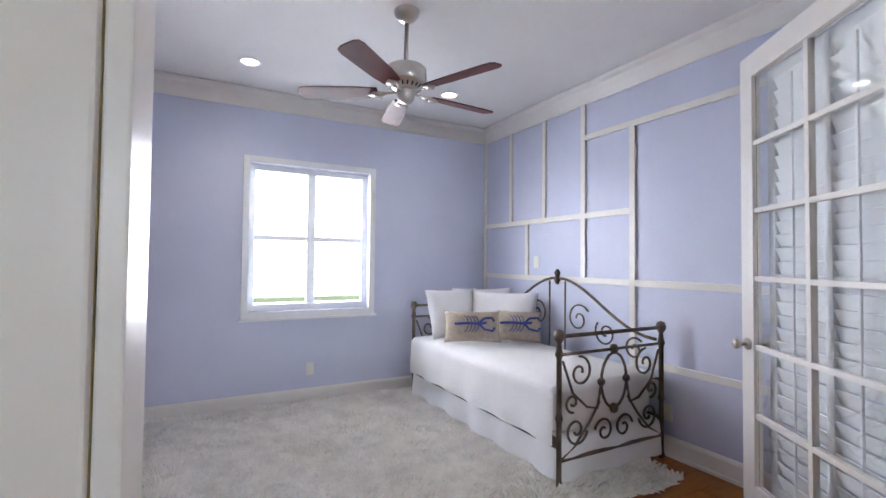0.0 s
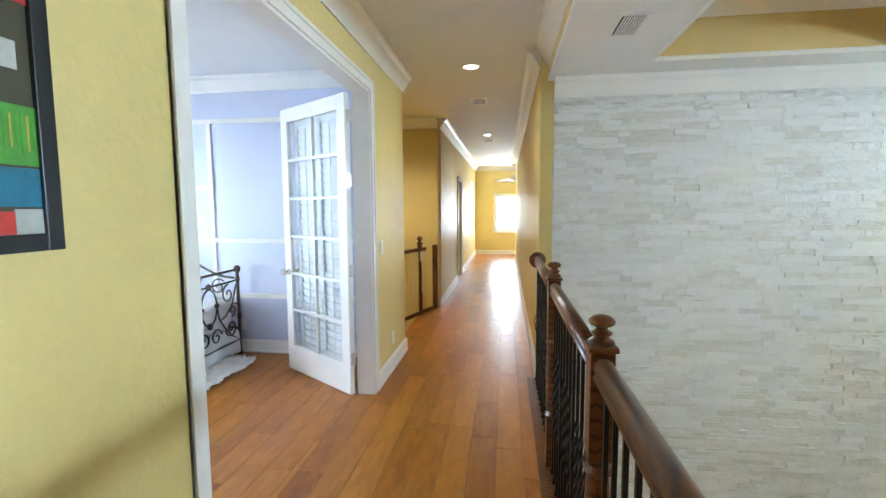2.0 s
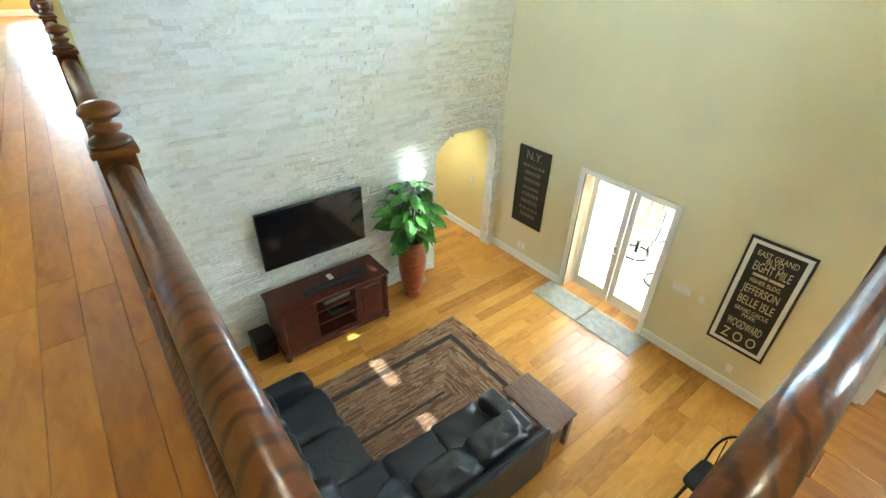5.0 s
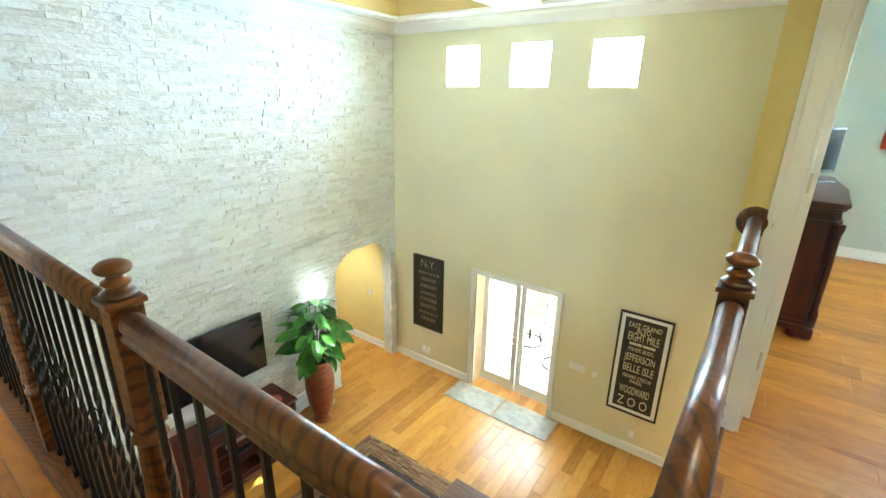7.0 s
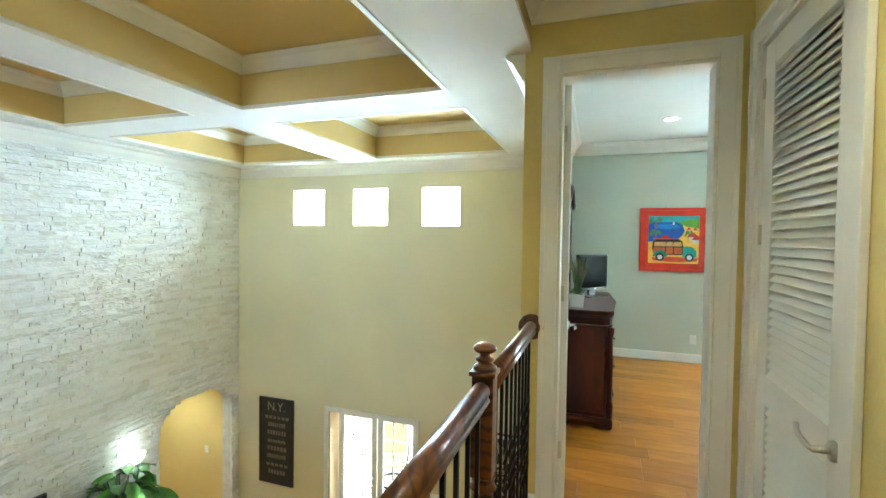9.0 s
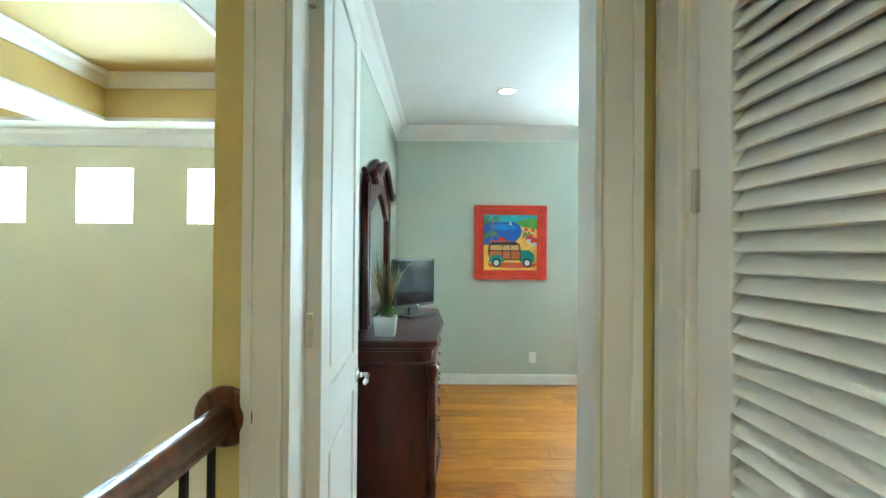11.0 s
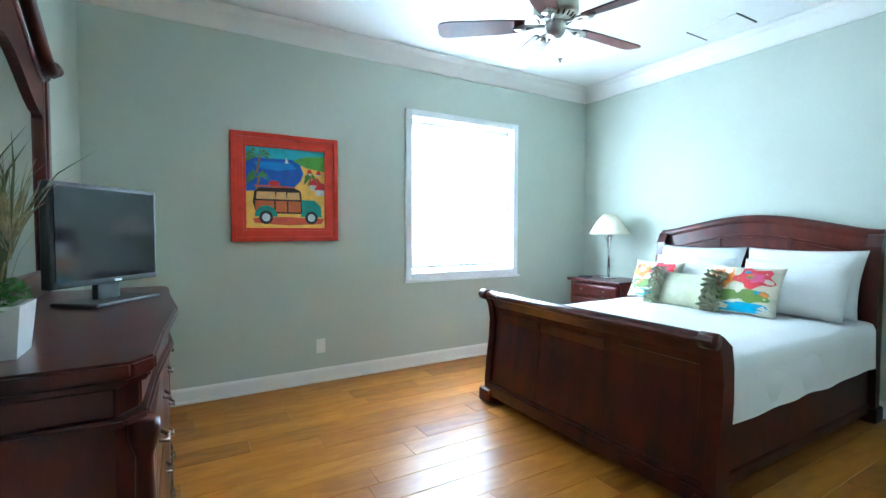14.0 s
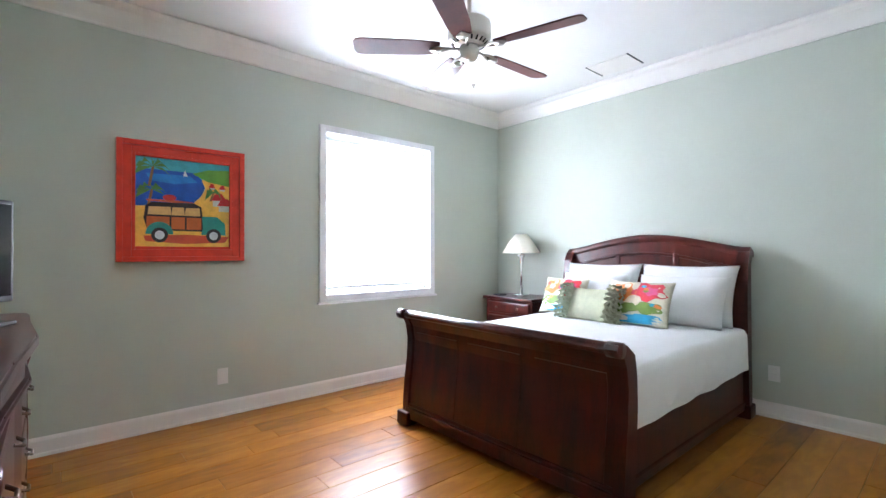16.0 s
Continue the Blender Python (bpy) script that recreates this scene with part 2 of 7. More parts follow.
JUTE = piece_material("striped_jute", [(0.06, 0.035, 0.02), (0.20, 0.10, 0.05), (0.30, 0.19, 0.10), (0.14, 0.05, 0.025), (0.36, 0.25, 0.13)], 0.95, scale=60, bump=0.6, mixing=0.3)
GLASS = glass_material("clear_glass")
for m in (PLANK, PLANKY, CHERRY, WALNUT, OAKRAIL, REDFRAME):
    m.node_tree.nodes["Principled BSDF"].inputs["Specular IOR Level"].default_value = 0.32
MIRROR = material("mirror_silver", (0.9, 0.9, 0.9), 0.02, 1.0, var=0.0, bump=0)
LAMPGLOW = glow_material("downlight_glow", (1.0, 0.93, 0.80), 14.0)
UPGLOW = glow_material("uplight_glow", (1.0, 0.97, 0.88), 3.0)
PANEGLOW = glow_material("white_daylight_glow", (1.0, 1.0, 1.0), 1.8)

# ---- building helpers ----


def link(name, bm, mat, parent=None, smooth=False):
    me = bpy.data.meshes.new(name)
    if smooth:
        for f in bm.faces:
            f.smooth = True
    bm.to_mesh(me)
    bm.free()
    me.materials.append(mat)
    ob = new(name, me)
    if parent is not None:
        ob.parent = parent
    return ob


def part(name, bm, mat, parent, label="", smooth=False):
    ob = link(name, bm, mat, parent, smooth)
    if label:
        ob["label"] = label
    return ob


def setting(name, bm, mat, label="", category=""):
    return tagged(link(name, bm, mat), label, category, kind="structure")


def thing(name, label, category, at=(0, 0, 0), turn=0.0, group=""):
    ob = new(name)
    ob.empty_display_size = 0.1
    ob.matrix_world = pose(*at, 0, 0, turn)
    return tagged(ob, label, category, group)


def box(bm, x0, y0, z0, x1, y1, z1, bev=0.0):
    r = bmesh.ops.create_cube(bm, size=1, matrix=Matrix.Translation(((x0 + x1) / 2, (y0 + y1) / 2, (z0 + z1) / 2)) @ Matrix.Diagonal((abs(x1 - x0), abs(y1 - y0), abs(z1 - z0), 1)))
    if bev:
        es = {e for v in r["verts"] for e in v.link_edges}
        bmesh.ops.bevel(bm, geom=list(es), offset=bev, segments=2, affect="EDGES", profile=0.6)
    return bm


def boxed(*a, **k):
    return box(bmesh.new(), *a, **k)


def rod(bm, p, q, r, r2=None, seg=10):
    p, q = Vector(p), Vector(q)
    d = q - p
    bmesh.ops.create_cone(bm, cap_ends=True, segments=seg, radius1=r, radius2=r if r2 is None else r2, depth=d.length,
                          matrix=Matrix.Translation((p + q) / 2) @ d.to_track_quat("Z", "Y").to_matrix().to_4x4())
    return bm


def lathe(bm, profile, m=Matrix(), seg=24):
    rings = []
    for r, z in profile:
        rings.append([bm.verts.new(m @ Vector((r * math.cos(2 * math.pi * i / seg), r * math.sin(2 * math.pi * i / seg), z))) for i in range(seg)])
    for a, b in zip(rings, rings[1:]):
        for i in range(seg):
            bm.faces.new((a[i], a[(i + 1) % seg], b[(i + 1) % seg], b[i]))
    bm.faces.new(rings[0][::-1])
    bm.faces.new(rings[-1])
    return bm


def tube(bm, pts, r, seg=8):
    pts = [Vector(p) for p in pts]
    rings, up = [], None
    for i, p in enumerate(pts):
        d = (pts[min(i + 1, len(pts) - 1)] - pts[max(i - 1, 0)]).normalized()
        if up is None:
            up = d.orthogonal().normalized()
        up = (up - d * up.dot(d)).normalized()
        s = d.cross(up)
        rings.append([bm.verts.new(p + r * (math.cos(2 * math.pi * k / seg) * up + math.sin(2 * math.pi * k / seg) * s)) for k in range(seg)])
    for a, b in zip(rings, rings[1:]):
        for k in range(seg):
            bm.faces.new((a[k], a[(k + 1) % seg], b[(k + 1) % seg], b[k]))
    bm.faces.new(rings[0][::-1])
    bm.faces.new(rings[-1])
    return bm


def prism(bm, outline, axis, a, b):
    """An outline of (u, v) drawn out along an axis from a to b; u, v are the other two axes in order."""
    def at(u, v, w):
        return {"x": (w, u, v), "y": (u, w, v), "z": (u, v, w)}[axis]
    lo = [bm.verts.new(at(u, v, a)) for u, v in outline]
    hi = [bm.verts.new(at(u, v, b)) for u, v in outline]
    n = len(outline)
    bm.faces.new(lo[::-1])
    bm.faces.new(hi)
    for i in range(n):
        bm.faces.new((lo[i], lo[(i + 1) % n], hi[(i + 1) % n], hi[i]))
    bmesh.ops.recalc_face_normals(bm, faces=bm.faces)
    return bm


def puff(bm, size, m=Matrix(), e=0.5, rough=0.0, seg=24, freq=5.0, thin=1.0):
    """A stuffed, rounded block."""
    vs = []
    def p(c, k):
        return math.copysign(abs(c) ** k, c)
    for i in range(seg // 2 + 1):
        a = -math.pi / 2 + math.pi * i / (seg // 2)
        row = []
        for j in range(seg):
            b = 2 * math.pi * j / seg
            v = Vector((p(math.cos(a), e * thin) * p(math.cos(b), e * 0.7), p(math.cos(a), e * thin) * p(math.sin(b), e * 0.7), p(math.sin(a), e)))
            v = Vector((v.x * size[0] / 2, v.y * size[1] / 2, v.z * size[2] / 2))
            if rough:
                v += v.normalized() * rough * noise.noise(v * freq + m.translation)
            row.append(bm.verts.new(m @ v))
        vs.append(row)
    for a, b in zip(vs, vs[1:]):
        for j in range(seg):
            bm.faces.new((a[j], a[(j + 1) % seg], b[(j + 1) % seg], b[j]))
    bmesh.ops.remove_doubles(bm, verts=bm.verts, dist=1e-5)
    return bm


def pillow(bm, w, h, d, m=Matrix(), n=16):
    """A cushion standing in its local x, z plane, with pinched corners."""
    front, back = [], []
    for i in range(n + 1):
        for side, rows in ((1, front), (-1, back)):
            row = []
            for j in range(n + 1):
                u, v = 2 * i / n - 1, 2 * j / n - 1
                k = max(0.0, (1 - u * u) * (1 - v * v)) ** 0.42
                q = Vector((u * w / 2 * (1 - 0.06 * (1 - v * v) * abs(u)), side * d / 2 * k, v * h / 2 * (1 - 0.07 * (1 - u * u) * abs(v))))
                q.y += 0.012 * k * noise.noise(Vector((q.x * 7, q.z * 7, side + d)))
                row.append(bm.verts.new(m @ q))
            rows.append(row)
    for rows, flip in ((front, False), (back, True)):
        for i in range(n):
            for j in range(n):
                f = (rows[i][j], rows[i + 1][j], rows[i + 1][j + 1], rows[i][j + 1])
                bm.faces.new(f if flip else f[::-1])
    bmesh.ops.remove_doubles(bm, verts=bm.verts, dist=1e-4)
    return bm


def wall(name, mat, axis, face, back, a0, a1, z0, z1, holes=(), label="", category="wall"):
    """A wall between two planes of an axis, from a0 to a1 along the other, with holes (a0, a1, z0, z1) through it."""
    bm = bmesh.new()
    cuts = sorted({a0, a1, *[h[k] for h in holes for k in (0, 1)]})
    for u0, u1 in zip(cuts, cuts[1:]):
        spans, z = [], z0
        for h in sorted((h for h in holes if h[0] <= u0 and h[1] >= u1), key=lambda h: h[2]):
            spans.append((z, h[2]))
            z = h[3]
        spans.append((z, z1))
        for s0, s1 in spans:
            if s1 - s0 > 1e-4:
                if axis == "y":
                    box(bm, u0, min(face, back), s0, u1, max(face, back), s1)
                else:
                    box(bm, min(face, back), u0, s0, max(face, back), u1, s1)
    return setting(name, bm, mat, label, category)


CROWN = [(0, 0), (0, -0.15), (0.012, -0.15), (0.018, -0.135), (0.05, -0.09), (0.075, -0.045), (0.10, -0.03), (0.115, -0.012), (0.115, 0)]
BASE = [(0, 0), (0.022, 0), (0.022, 0.02), (0.016, 0.03), (0.016, 0.115), (0.011, 0.128), (0.004, 0.14), (0, 0.14)]


def moulding(name, profile, axis, face, way, a, b, z, scale=1.0, mat=None):
    """A moulding along an axis on a wall face; way: +1 or -1, the side of the face on which it stands."""
    outline = [(face + way * (0.001 + u * scale), z + v * scale) for u, v in profile]
    return setting(name, prism(bmesh.new(), outline, axis, a, b), mat or WHITE, "white painted " + name, name)


def strip(bm, axis, face, way, a0, a1, z0, z1, depth):
    """A flat board on a wall face."""
    lo, hi = sorted((face + way * 0.001, face + way * depth))
    if axis == "y":
        return box(bm, a0, lo, z0, a1, hi, z1, 0.003)
    return box(bm, lo, a0, z0, hi, a1, z1, 0.003)


def casing(name, axis, face, way, a0, a1, z1, z0=0.0, w=0.09, depth=0.024):
    """Door casing round an opening a0 to a1, up to z1: two legs and a head with a stepped edge."""
    root = tagged(thing(name, "white painted door casing round the opening", "door casing"), kind="structure")
    for nm, u0, u1, s0, s1 in (("leg", a0 - w, a0, z0, z1 + w), ("leg", a1, a1 + w, z0, z1 + w), ("head", a0, a1, z1, z1 + w)):
        bm = bmesh.new()
        strip(bm, axis, face, way, u0, u1, s0, s1, depth * 0.7)
        if nm == "leg":
            o = u0 if u0 < a0 else u1 - 0.025
            strip(bm, axis, face, way, o, o + 0.025, s0, s1, depth)
        else:
            strip(bm, axis, face, way, u0, u1, s1 - 0.025, s1, depth)
        part(nm, bm, WHITE, root)
    return root


def lining(name, axis, c0, c1, a0, a1, z1, z0=0.0, t=0.018):
    """The jambs and head that line an opening through a wall."""
    bm = bmesh.new()
    for u0, u1, s0, s1 in ((a0, a0 + t, z0, z1), (a1 - t, a1, z0, z1), (a0, a1, z1 - t, z1)):
        if axis == "y":
            box(bm, u0 + 0.001, c0 - 0.003, s0, u1 - 0.001, c1 + 0.003, s1, 0.002)
        else:
            box(bm, c0 - 0.003, u0 + 0.001, s0, c1 + 0.003, u1 - 0.001, s1, 0.002)
    return setting(name, bm, WHITE, "white painted door lining", "door frame")


def text_mesh(body, size, m, mat, parent, name="lettering", width=None):
    cu = bpy.data.curves.new(name, "FONT")
    cu.body, cu.size, cu.align_x, cu.align_y, cu.extrude = body, size, "CENTER", "CENTER", 0.0015
    tmp = bpy.data.objects.new(name, cu)
    scene.collection.objects.link(tmp)
    dg = bpy.context.evaluated_depsgraph_get()
    me = bpy.data.meshes.new_from_object(tmp.evaluated_get(dg))
    bpy.data.objects.remove(tmp)
    xs = [v.co.x for v in me.vertices]
    k = width / (max(xs) - min(xs)) if width else 1.0
    me.transform(m @ Matrix.Diagonal((k, 1, 1, 1)))
    me.materials.clear()
    me.materials.append(mat)
    ob = new(name, me)
    ob.parent = parent
    return ob

# ---- structure ----
# floors: a slab under each, planks come last
setting("floor_slab_hall", boxed(-3.4, -0.84, -0.30, 14.2, 0.80, -0.012), GAP, "hallway subfloor under the planks", "floor")
setting("floor_slab_blue_room", boxed(-0.9, 0.80, -0.30, 3.62, 4.85, -0.012), GAP, "bedroom subfloor under the planks", "floor")
setting("floor_slab_landing", boxed(-3.4, -2.9, -0.30, -2.16, -0.84, -0.012), GAP, "landing subfloor under the planks", "floor")
setting("floor_slab_green_room", boxed(-6.85, -6.9, -0.30, -2.11, -2.9, -0.012), GAP, "bedroom subfloor under the planks", "floor")
setting("floor_slab_great_room", boxed(-6.0, -6.4, LOW - 0.2, 5.5, 2.0, LOW - 0.012), GAP, "great room subfloor under the planks", "floor")

# walls of the blue bedroom and the hall
wall("wall_hall_north", YELLOW, "y", 0.63, 0.695, -3.4, 3.65, 0, CEIL, [(0.388, 2.48, 0, 2.46)], "yellow painted hallway wall with a wide door opening")
wall("wall_blue_south", LILAC, "y", 0.697, 0.76, -0.9, 3.52, 0, 2.89, [(0.388, 2.48, 0, 2.46)], "lilac painted bedroom wall round the door")
wall("wall_blue_north", LILAC, "y", 4.70, 4.86, -0.9, 3.52, 0, 2.89, [(0.84, 1.97, 0.88, 2.24)], "lilac painted wall with a shuttered window")
wall("wall_blue_east", LILAC, "x", 3.40, 3.52, 0.76, 4.70, 0, 2.89, (), "lilac accent wall under white batten trim")
wall("wall_blue_west", LILAC, "x", -0.75, -0.9, 0.76, 4.70, 0, 2.89, (), "lilac painted bedroom wall")
wall("wall_stair_west", YELLOW, "x", 3.65, 3.53, 0.696, 3.2, LOW, CEIL, (), "yellow painted stairwell wall")
wall("wall_stair_east", YELLOW, "x", 5.79, 5.93, 0.58, 3.2, LOW, CEIL, (), "yellow painted stairwell wall")
wall("wall_stair_back", YELLOW, "y", 2.0, 2.15, 3.66, 5.78, LOW, CEIL, (), "yellow painted stairwell wall")
wall("wall_hall_far_north", YELLOW, "y", 0.56, 0.70, 5.94, 14.0, 0, CEIL, [(8.4, 9.2, 0, 2.1), (11.6, 12.8, 0.9, 2.2)], "yellow painted hallway wall")
wall("wall_hall_south", YELLOW, "y", -0.73, -0.84, 3.0, 12.0, 0, CEIL, (), "yellow painted hallway wall")
wall("wall_far_room_south", YELLOW, "y", -2.6, -2.75, 12.0, 14.15, 0, CEIL, (), "yellow painted far room wall")
wall("wall_far_room_west", YELLOW, "x", 12.0, 11.88, -2.6, -0.85, 0, CEIL, (), "yellow painted far room wall")
wall("wall_far_east", YELLOW, "x", 14.0, 14.15, -2.6, 0.75, 0, CEIL, [(-1.08, -0.11, 0.80, 1.93)], "yellow painted end wall with a window")
wall("wall_hall_west", YELLOW, "x", -3.15, -3.30, -2.8, 0.63, 0, CEIL, [(-2.69, -1.87, 0, 2.46)], "yellow painted landing wall with a louvred door")
# the green bedroom
wall("wall_landing_south", YELLOW, "y", -2.8, -2.865, -3.15, -2.1, 0, CEIL, [(-3.01, -2.26, 0, 2.45)], "deep yellow landing wall with a door opening")
wall("wall_green_north", GREEN, "y", -2.93, -2.867, -6.71, -2.12, 0, 2.85, [(-3.01, -2.26, 0, 2.45)], "sage green bedroom wall round the door")
wall("wall_green_east", GREEN, "x", -2.12, -2.101, -6.76, -2.93, 0, 2.85, (), "sage green bedroom wall behind the dresser")
wall("wall_green_south", GREEN, "y", -6.76, -6.95, -6.85, -1.9, 0, 2.85, [(-5.64, -4.48, 0.86, 2.28)], "sage green bedroom wall with a window")
wall("wall_green_west", GREEN, "x", -6.71, -6.85, -6.76, -2.867, 0, 2.85, (), "sage green bedroom wall behind the bed")
# the great room
wall("wall_great_south", CREAM, "y", -6.12, -6.42, -2.1, 5.4, LOW, 0.0, [(-0.08, 1.31, LOW, -1.07)], "tall cream wall with french doors below")
wall("wall_great_south_upper", CREAM, "y", -6.12, -6.32, -2.1, 5.4, 0.0, BEAM, [(1.41, 1.96, 1.72, 2.25), (0.37, 0.92, 1.72, 2.25), (-0.71, -0.16, 1.72, 2.25)], "tall cream wall with three high windows")
wall("wall_great_west", YELLOW, "x", -2.1, -2.06, -6.12, -2.866, 0, CEIL + 0.2, (), "yellow painted great room side wall")
wall("wall_great_west_low", CREAM, "x", -5.8, -5.95, -6.12, 1.9, LOW, -0.30, (), "cream wall of the dining side")
wall("wall_great_north_low", CREAM, "y", 1.9, 2.0, -5.9, 3.5, LOW, -0.30, (), "cream wall under the gallery")
bm = bmesh.new()
arch = [(-0.84, LOW), (-0.84, CEIL), (-6.12, CEIL), (-6.12, LOW), (-5.98, LOW), (-5.98, -1.15)]
arch += [(-5.345 - 0.635 * math.cos(math.pi * k / 14), -1.15 + 0.40 * math.sin(math.pi * k / 14)) for k in range(1, 14)]
arch += [(-4.71, -1.15), (-4.71, LOW)]
setting("wall_great_east", prism(bm, arch, "x", 3.035, 3.20), MORTAR, "mortar bed behind the ledger stone wall", "wall")
wall("wall_passage_south", YELLOW, "y", -6.05, -6.119, 3.2, 5.4, LOW, -0.4, (), "yellow wall of the passage behind the arch")
wall("wall_passage_east", YELLOW, "x", 5.2, 5.35, -6.05, -3.6, LOW, -0.4, (), "yellow wall of the passage behind the arch")
wall("wall_passage_north", YELLOW, "y", -3.6, -3.5, 3.2, 5.35, LOW, -0.4, (), "yellow wall of the passage behind the arch")
setting("ceiling_passage", boxed(3.2, -6.12, -0.40, 5.35, -3.5, -0.30), CEILING, "white passage ceiling", "ceiling")

# ceilings
setting("ceiling_hall", boxed(-3.4, -0.80, CEIL, 14.2, 3.0, CEIL + 0.12), CEILING, "white hallway ceiling", "ceiling")
setting("ceiling_landing", boxed(-3.4, -2.9, CEIL, -2.1, -0.80, CEIL + 0.12), CEILING, "white landing ceiling", "ceiling")
setting("ceiling_far_room", boxed(11.9, -2.8, CEIL, 14.2, -0.80, CEIL + 0.12), CEILING, "white far room ceiling", "ceiling")
setting("ceiling_blue_room", boxed(-0.9, 0.697, 2.89, 3.53, 4.86, 3.03), CEILING, "white bedroom ceiling", "ceiling")
setting("ceiling_green_room", boxed(-6.85, -6.95, 2.85, -1.97, -2.867, 2.98), CEILING, "white bedroom ceiling", "ceiling")
# coffered ceiling: a lattice of white beams below an ochre field
BX = [(-2.1, -1.42), (0.38, 0.92), (2.58, 3.04)]
BY = [(-6.13, -5.76), (-3.80, -3.34), (-1.50, -0.79)]
bm = bmesh.new()
for x0, x1 in BX:
    box(bm, x0, -6.13, BEAM, x1, -0.79, BEAM + 0.03)
for y0, y1 in BY:
    for (a0, a1), (b0, b1) in zip(BX, BX[1:]):
        box(bm, a1, y0, BEAM, b0, y1, BEAM + 0.03)
setting("ceiling_beams", bm, CEILING, "white coffer beams of the great room ceiling", "ceiling")
bm = bmesh.new()
for x0, x1 in BX:
    box(bm, x0 + 0.004, -6.12, BEAM + 0.03, x1 - 0.004, -0.80, 3.02)
for y0, y1 in BY:
    for (a0, a1), (b0, b1) in zip(BX, BX[1:]):
        box(bm, a1 - 0.004, y0 + 0.004, BEAM + 0.03, b0 + 0.004, y1 - 0.004, 3.02)
box(bm, -2.1, -6.12, 3.02, 3.04, -0.79, 3.12)
setting("ceiling_coffers", bm, COFFER, "ochre coffer fields between white beams", "ceiling")
COFFERS = [(a1, b0, c1, d0) for (a0, a1), (b0, b1) in zip(BX, BX[1:]) for (c0, c1), (d0, d1) in zip(BY, BY[1:])]
for x0, x1, y0, y1 in COFFERS:
    for axis, face, way, a, b in (("x", y0, 1, x0, x1), ("x", y1, -1, x0, x1), ("y", x0, 1, y0, y1), ("y", x1, -1, y0, y1)):
        moulding("crown_moulding", CROWN, axis, face, way, a, b, 3.018, 0.8)
        lip = [(face, BEAM - 0.006), (face + way * 0.03, BEAM - 0.006), (face + way * 0.03, BEAM + 0.02), (face + way * 0.012, BEAM + 0.035), (face, BEAM + 0.035)]
        lip = [(u - way * 0.02, v) for u, v in lip]
        setting("coffer_lip", prism(bmesh.new(), lip, axis, a, b), WHITE, "white lip round a ceiling coffer", "trim")

# crown mouldings and baseboards: (name, axis, face, way, a, b, z)
for axis, face, way, a, b, z in (
        ("x", 0.63, -1, -3.15, 3.65, CEIL), ("x", 0.56, -1, 5.8, 14.0, CEIL), ("x", -0.73, 1, 3.0, 12.0, CEIL), ("y", 14.0, -1, -2.6, 0.56, CEIL),
        ("y", -3.15, 1, -2.8, 0.63, CEIL), ("x", -2.8, 1, -3.15, -2.1, CEIL), ("x", 2.0, -1, 3.66, 5.78, CEIL), ("y", 5.79, -1, 0.58, 2.0, CEIL),
        ("x", 4.70, -1, -0.75, 3.40, 2.89), ("y", 3.40, -1, 0.76, 4.70, 2.89), ("x", 0.76, 1, -0.75, 3.40, 2.89), ("y", -0.75, 1, 0.76, 4.70, 2.89),
        ("x", -6.76, 1, -6.71, -2.12, 2.85), ("y", -6.71, 1, -6.76, -2.93, 2.85), ("y", -2.12, -1, -6.76, -2.93, 2.85), ("x", -2.93, -1, -6.71, -2.12, 2.85),
        ("x", -6.12, 1, -2.1, 3.0, BEAM), ("y", 2.985, -1, -6.12, -0.84, BEAM), ("y", -2.06, 1, -6.12, -2.87, BEAM), ("x", -0.80, 1, -2.1, 3.0, CEIL), ("y", -2.1, -1, -2.8, -0.8, CEIL)):
    moulding("crown_moulding", CROWN, axis, face, way, a, b, z - 0.001)
for axis, face, way, a, b, z in (
        ("x", 0.63, -1, -3.15, 0.32, 0), ("x", 0.63, -1, 2.57, 3.672, 0), ("y", 3.65, 1, 0.608, 2.0, 0), ("x", 0.56, -1, 5.77, 8.3, 0), ("x", 0.56, -1, 9.3, 14.0, 0),
        ("x", -0.73, 1, 2.978, 12.0, 0), ("y", 14.0, -1, -2.6, 0.56, 0), ("y", -3.15, 1, -1.76, 0.63, 0), ("x", -2.8, 1, -2.166, -2.1, 0),
        ("x", 4.70, -1, -0.75, 3.40, 0), ("y", 3.40, -1, 0.76, 4.70, 0), ("x", 0.76, 1, -0.75, 0.36, 0), ("y", -0.75, 1, 0.76, 4.70, 0), ("x", 0.76, 1, 2.58, 3.4, 0),
        ("x", -6.76, 1, -6.71, -2.12, 0), ("y", -6.71, 1, -6.76, -2.93, 0), ("y", -2.12, -1, -6.76, -2.93, 0), ("x", -2.93, -1, -6.71, -3.11, 0),
        ("x", -6.12, 1, -2.1, -0.17, LOW), ("x", -6.12, 1, 1.40, 3.0, LOW), ("x", -6.05, 1, 3.0, 5.2, LOW), ("y", 5.2, -1, -6.05, -3.6, LOW)):
    moulding("baseboard", BASE, axis, face, way, a, b, z + 0.0005, 0.82 if face in (-6.76, -6.71, -2.12, -2.93) else 1.0)

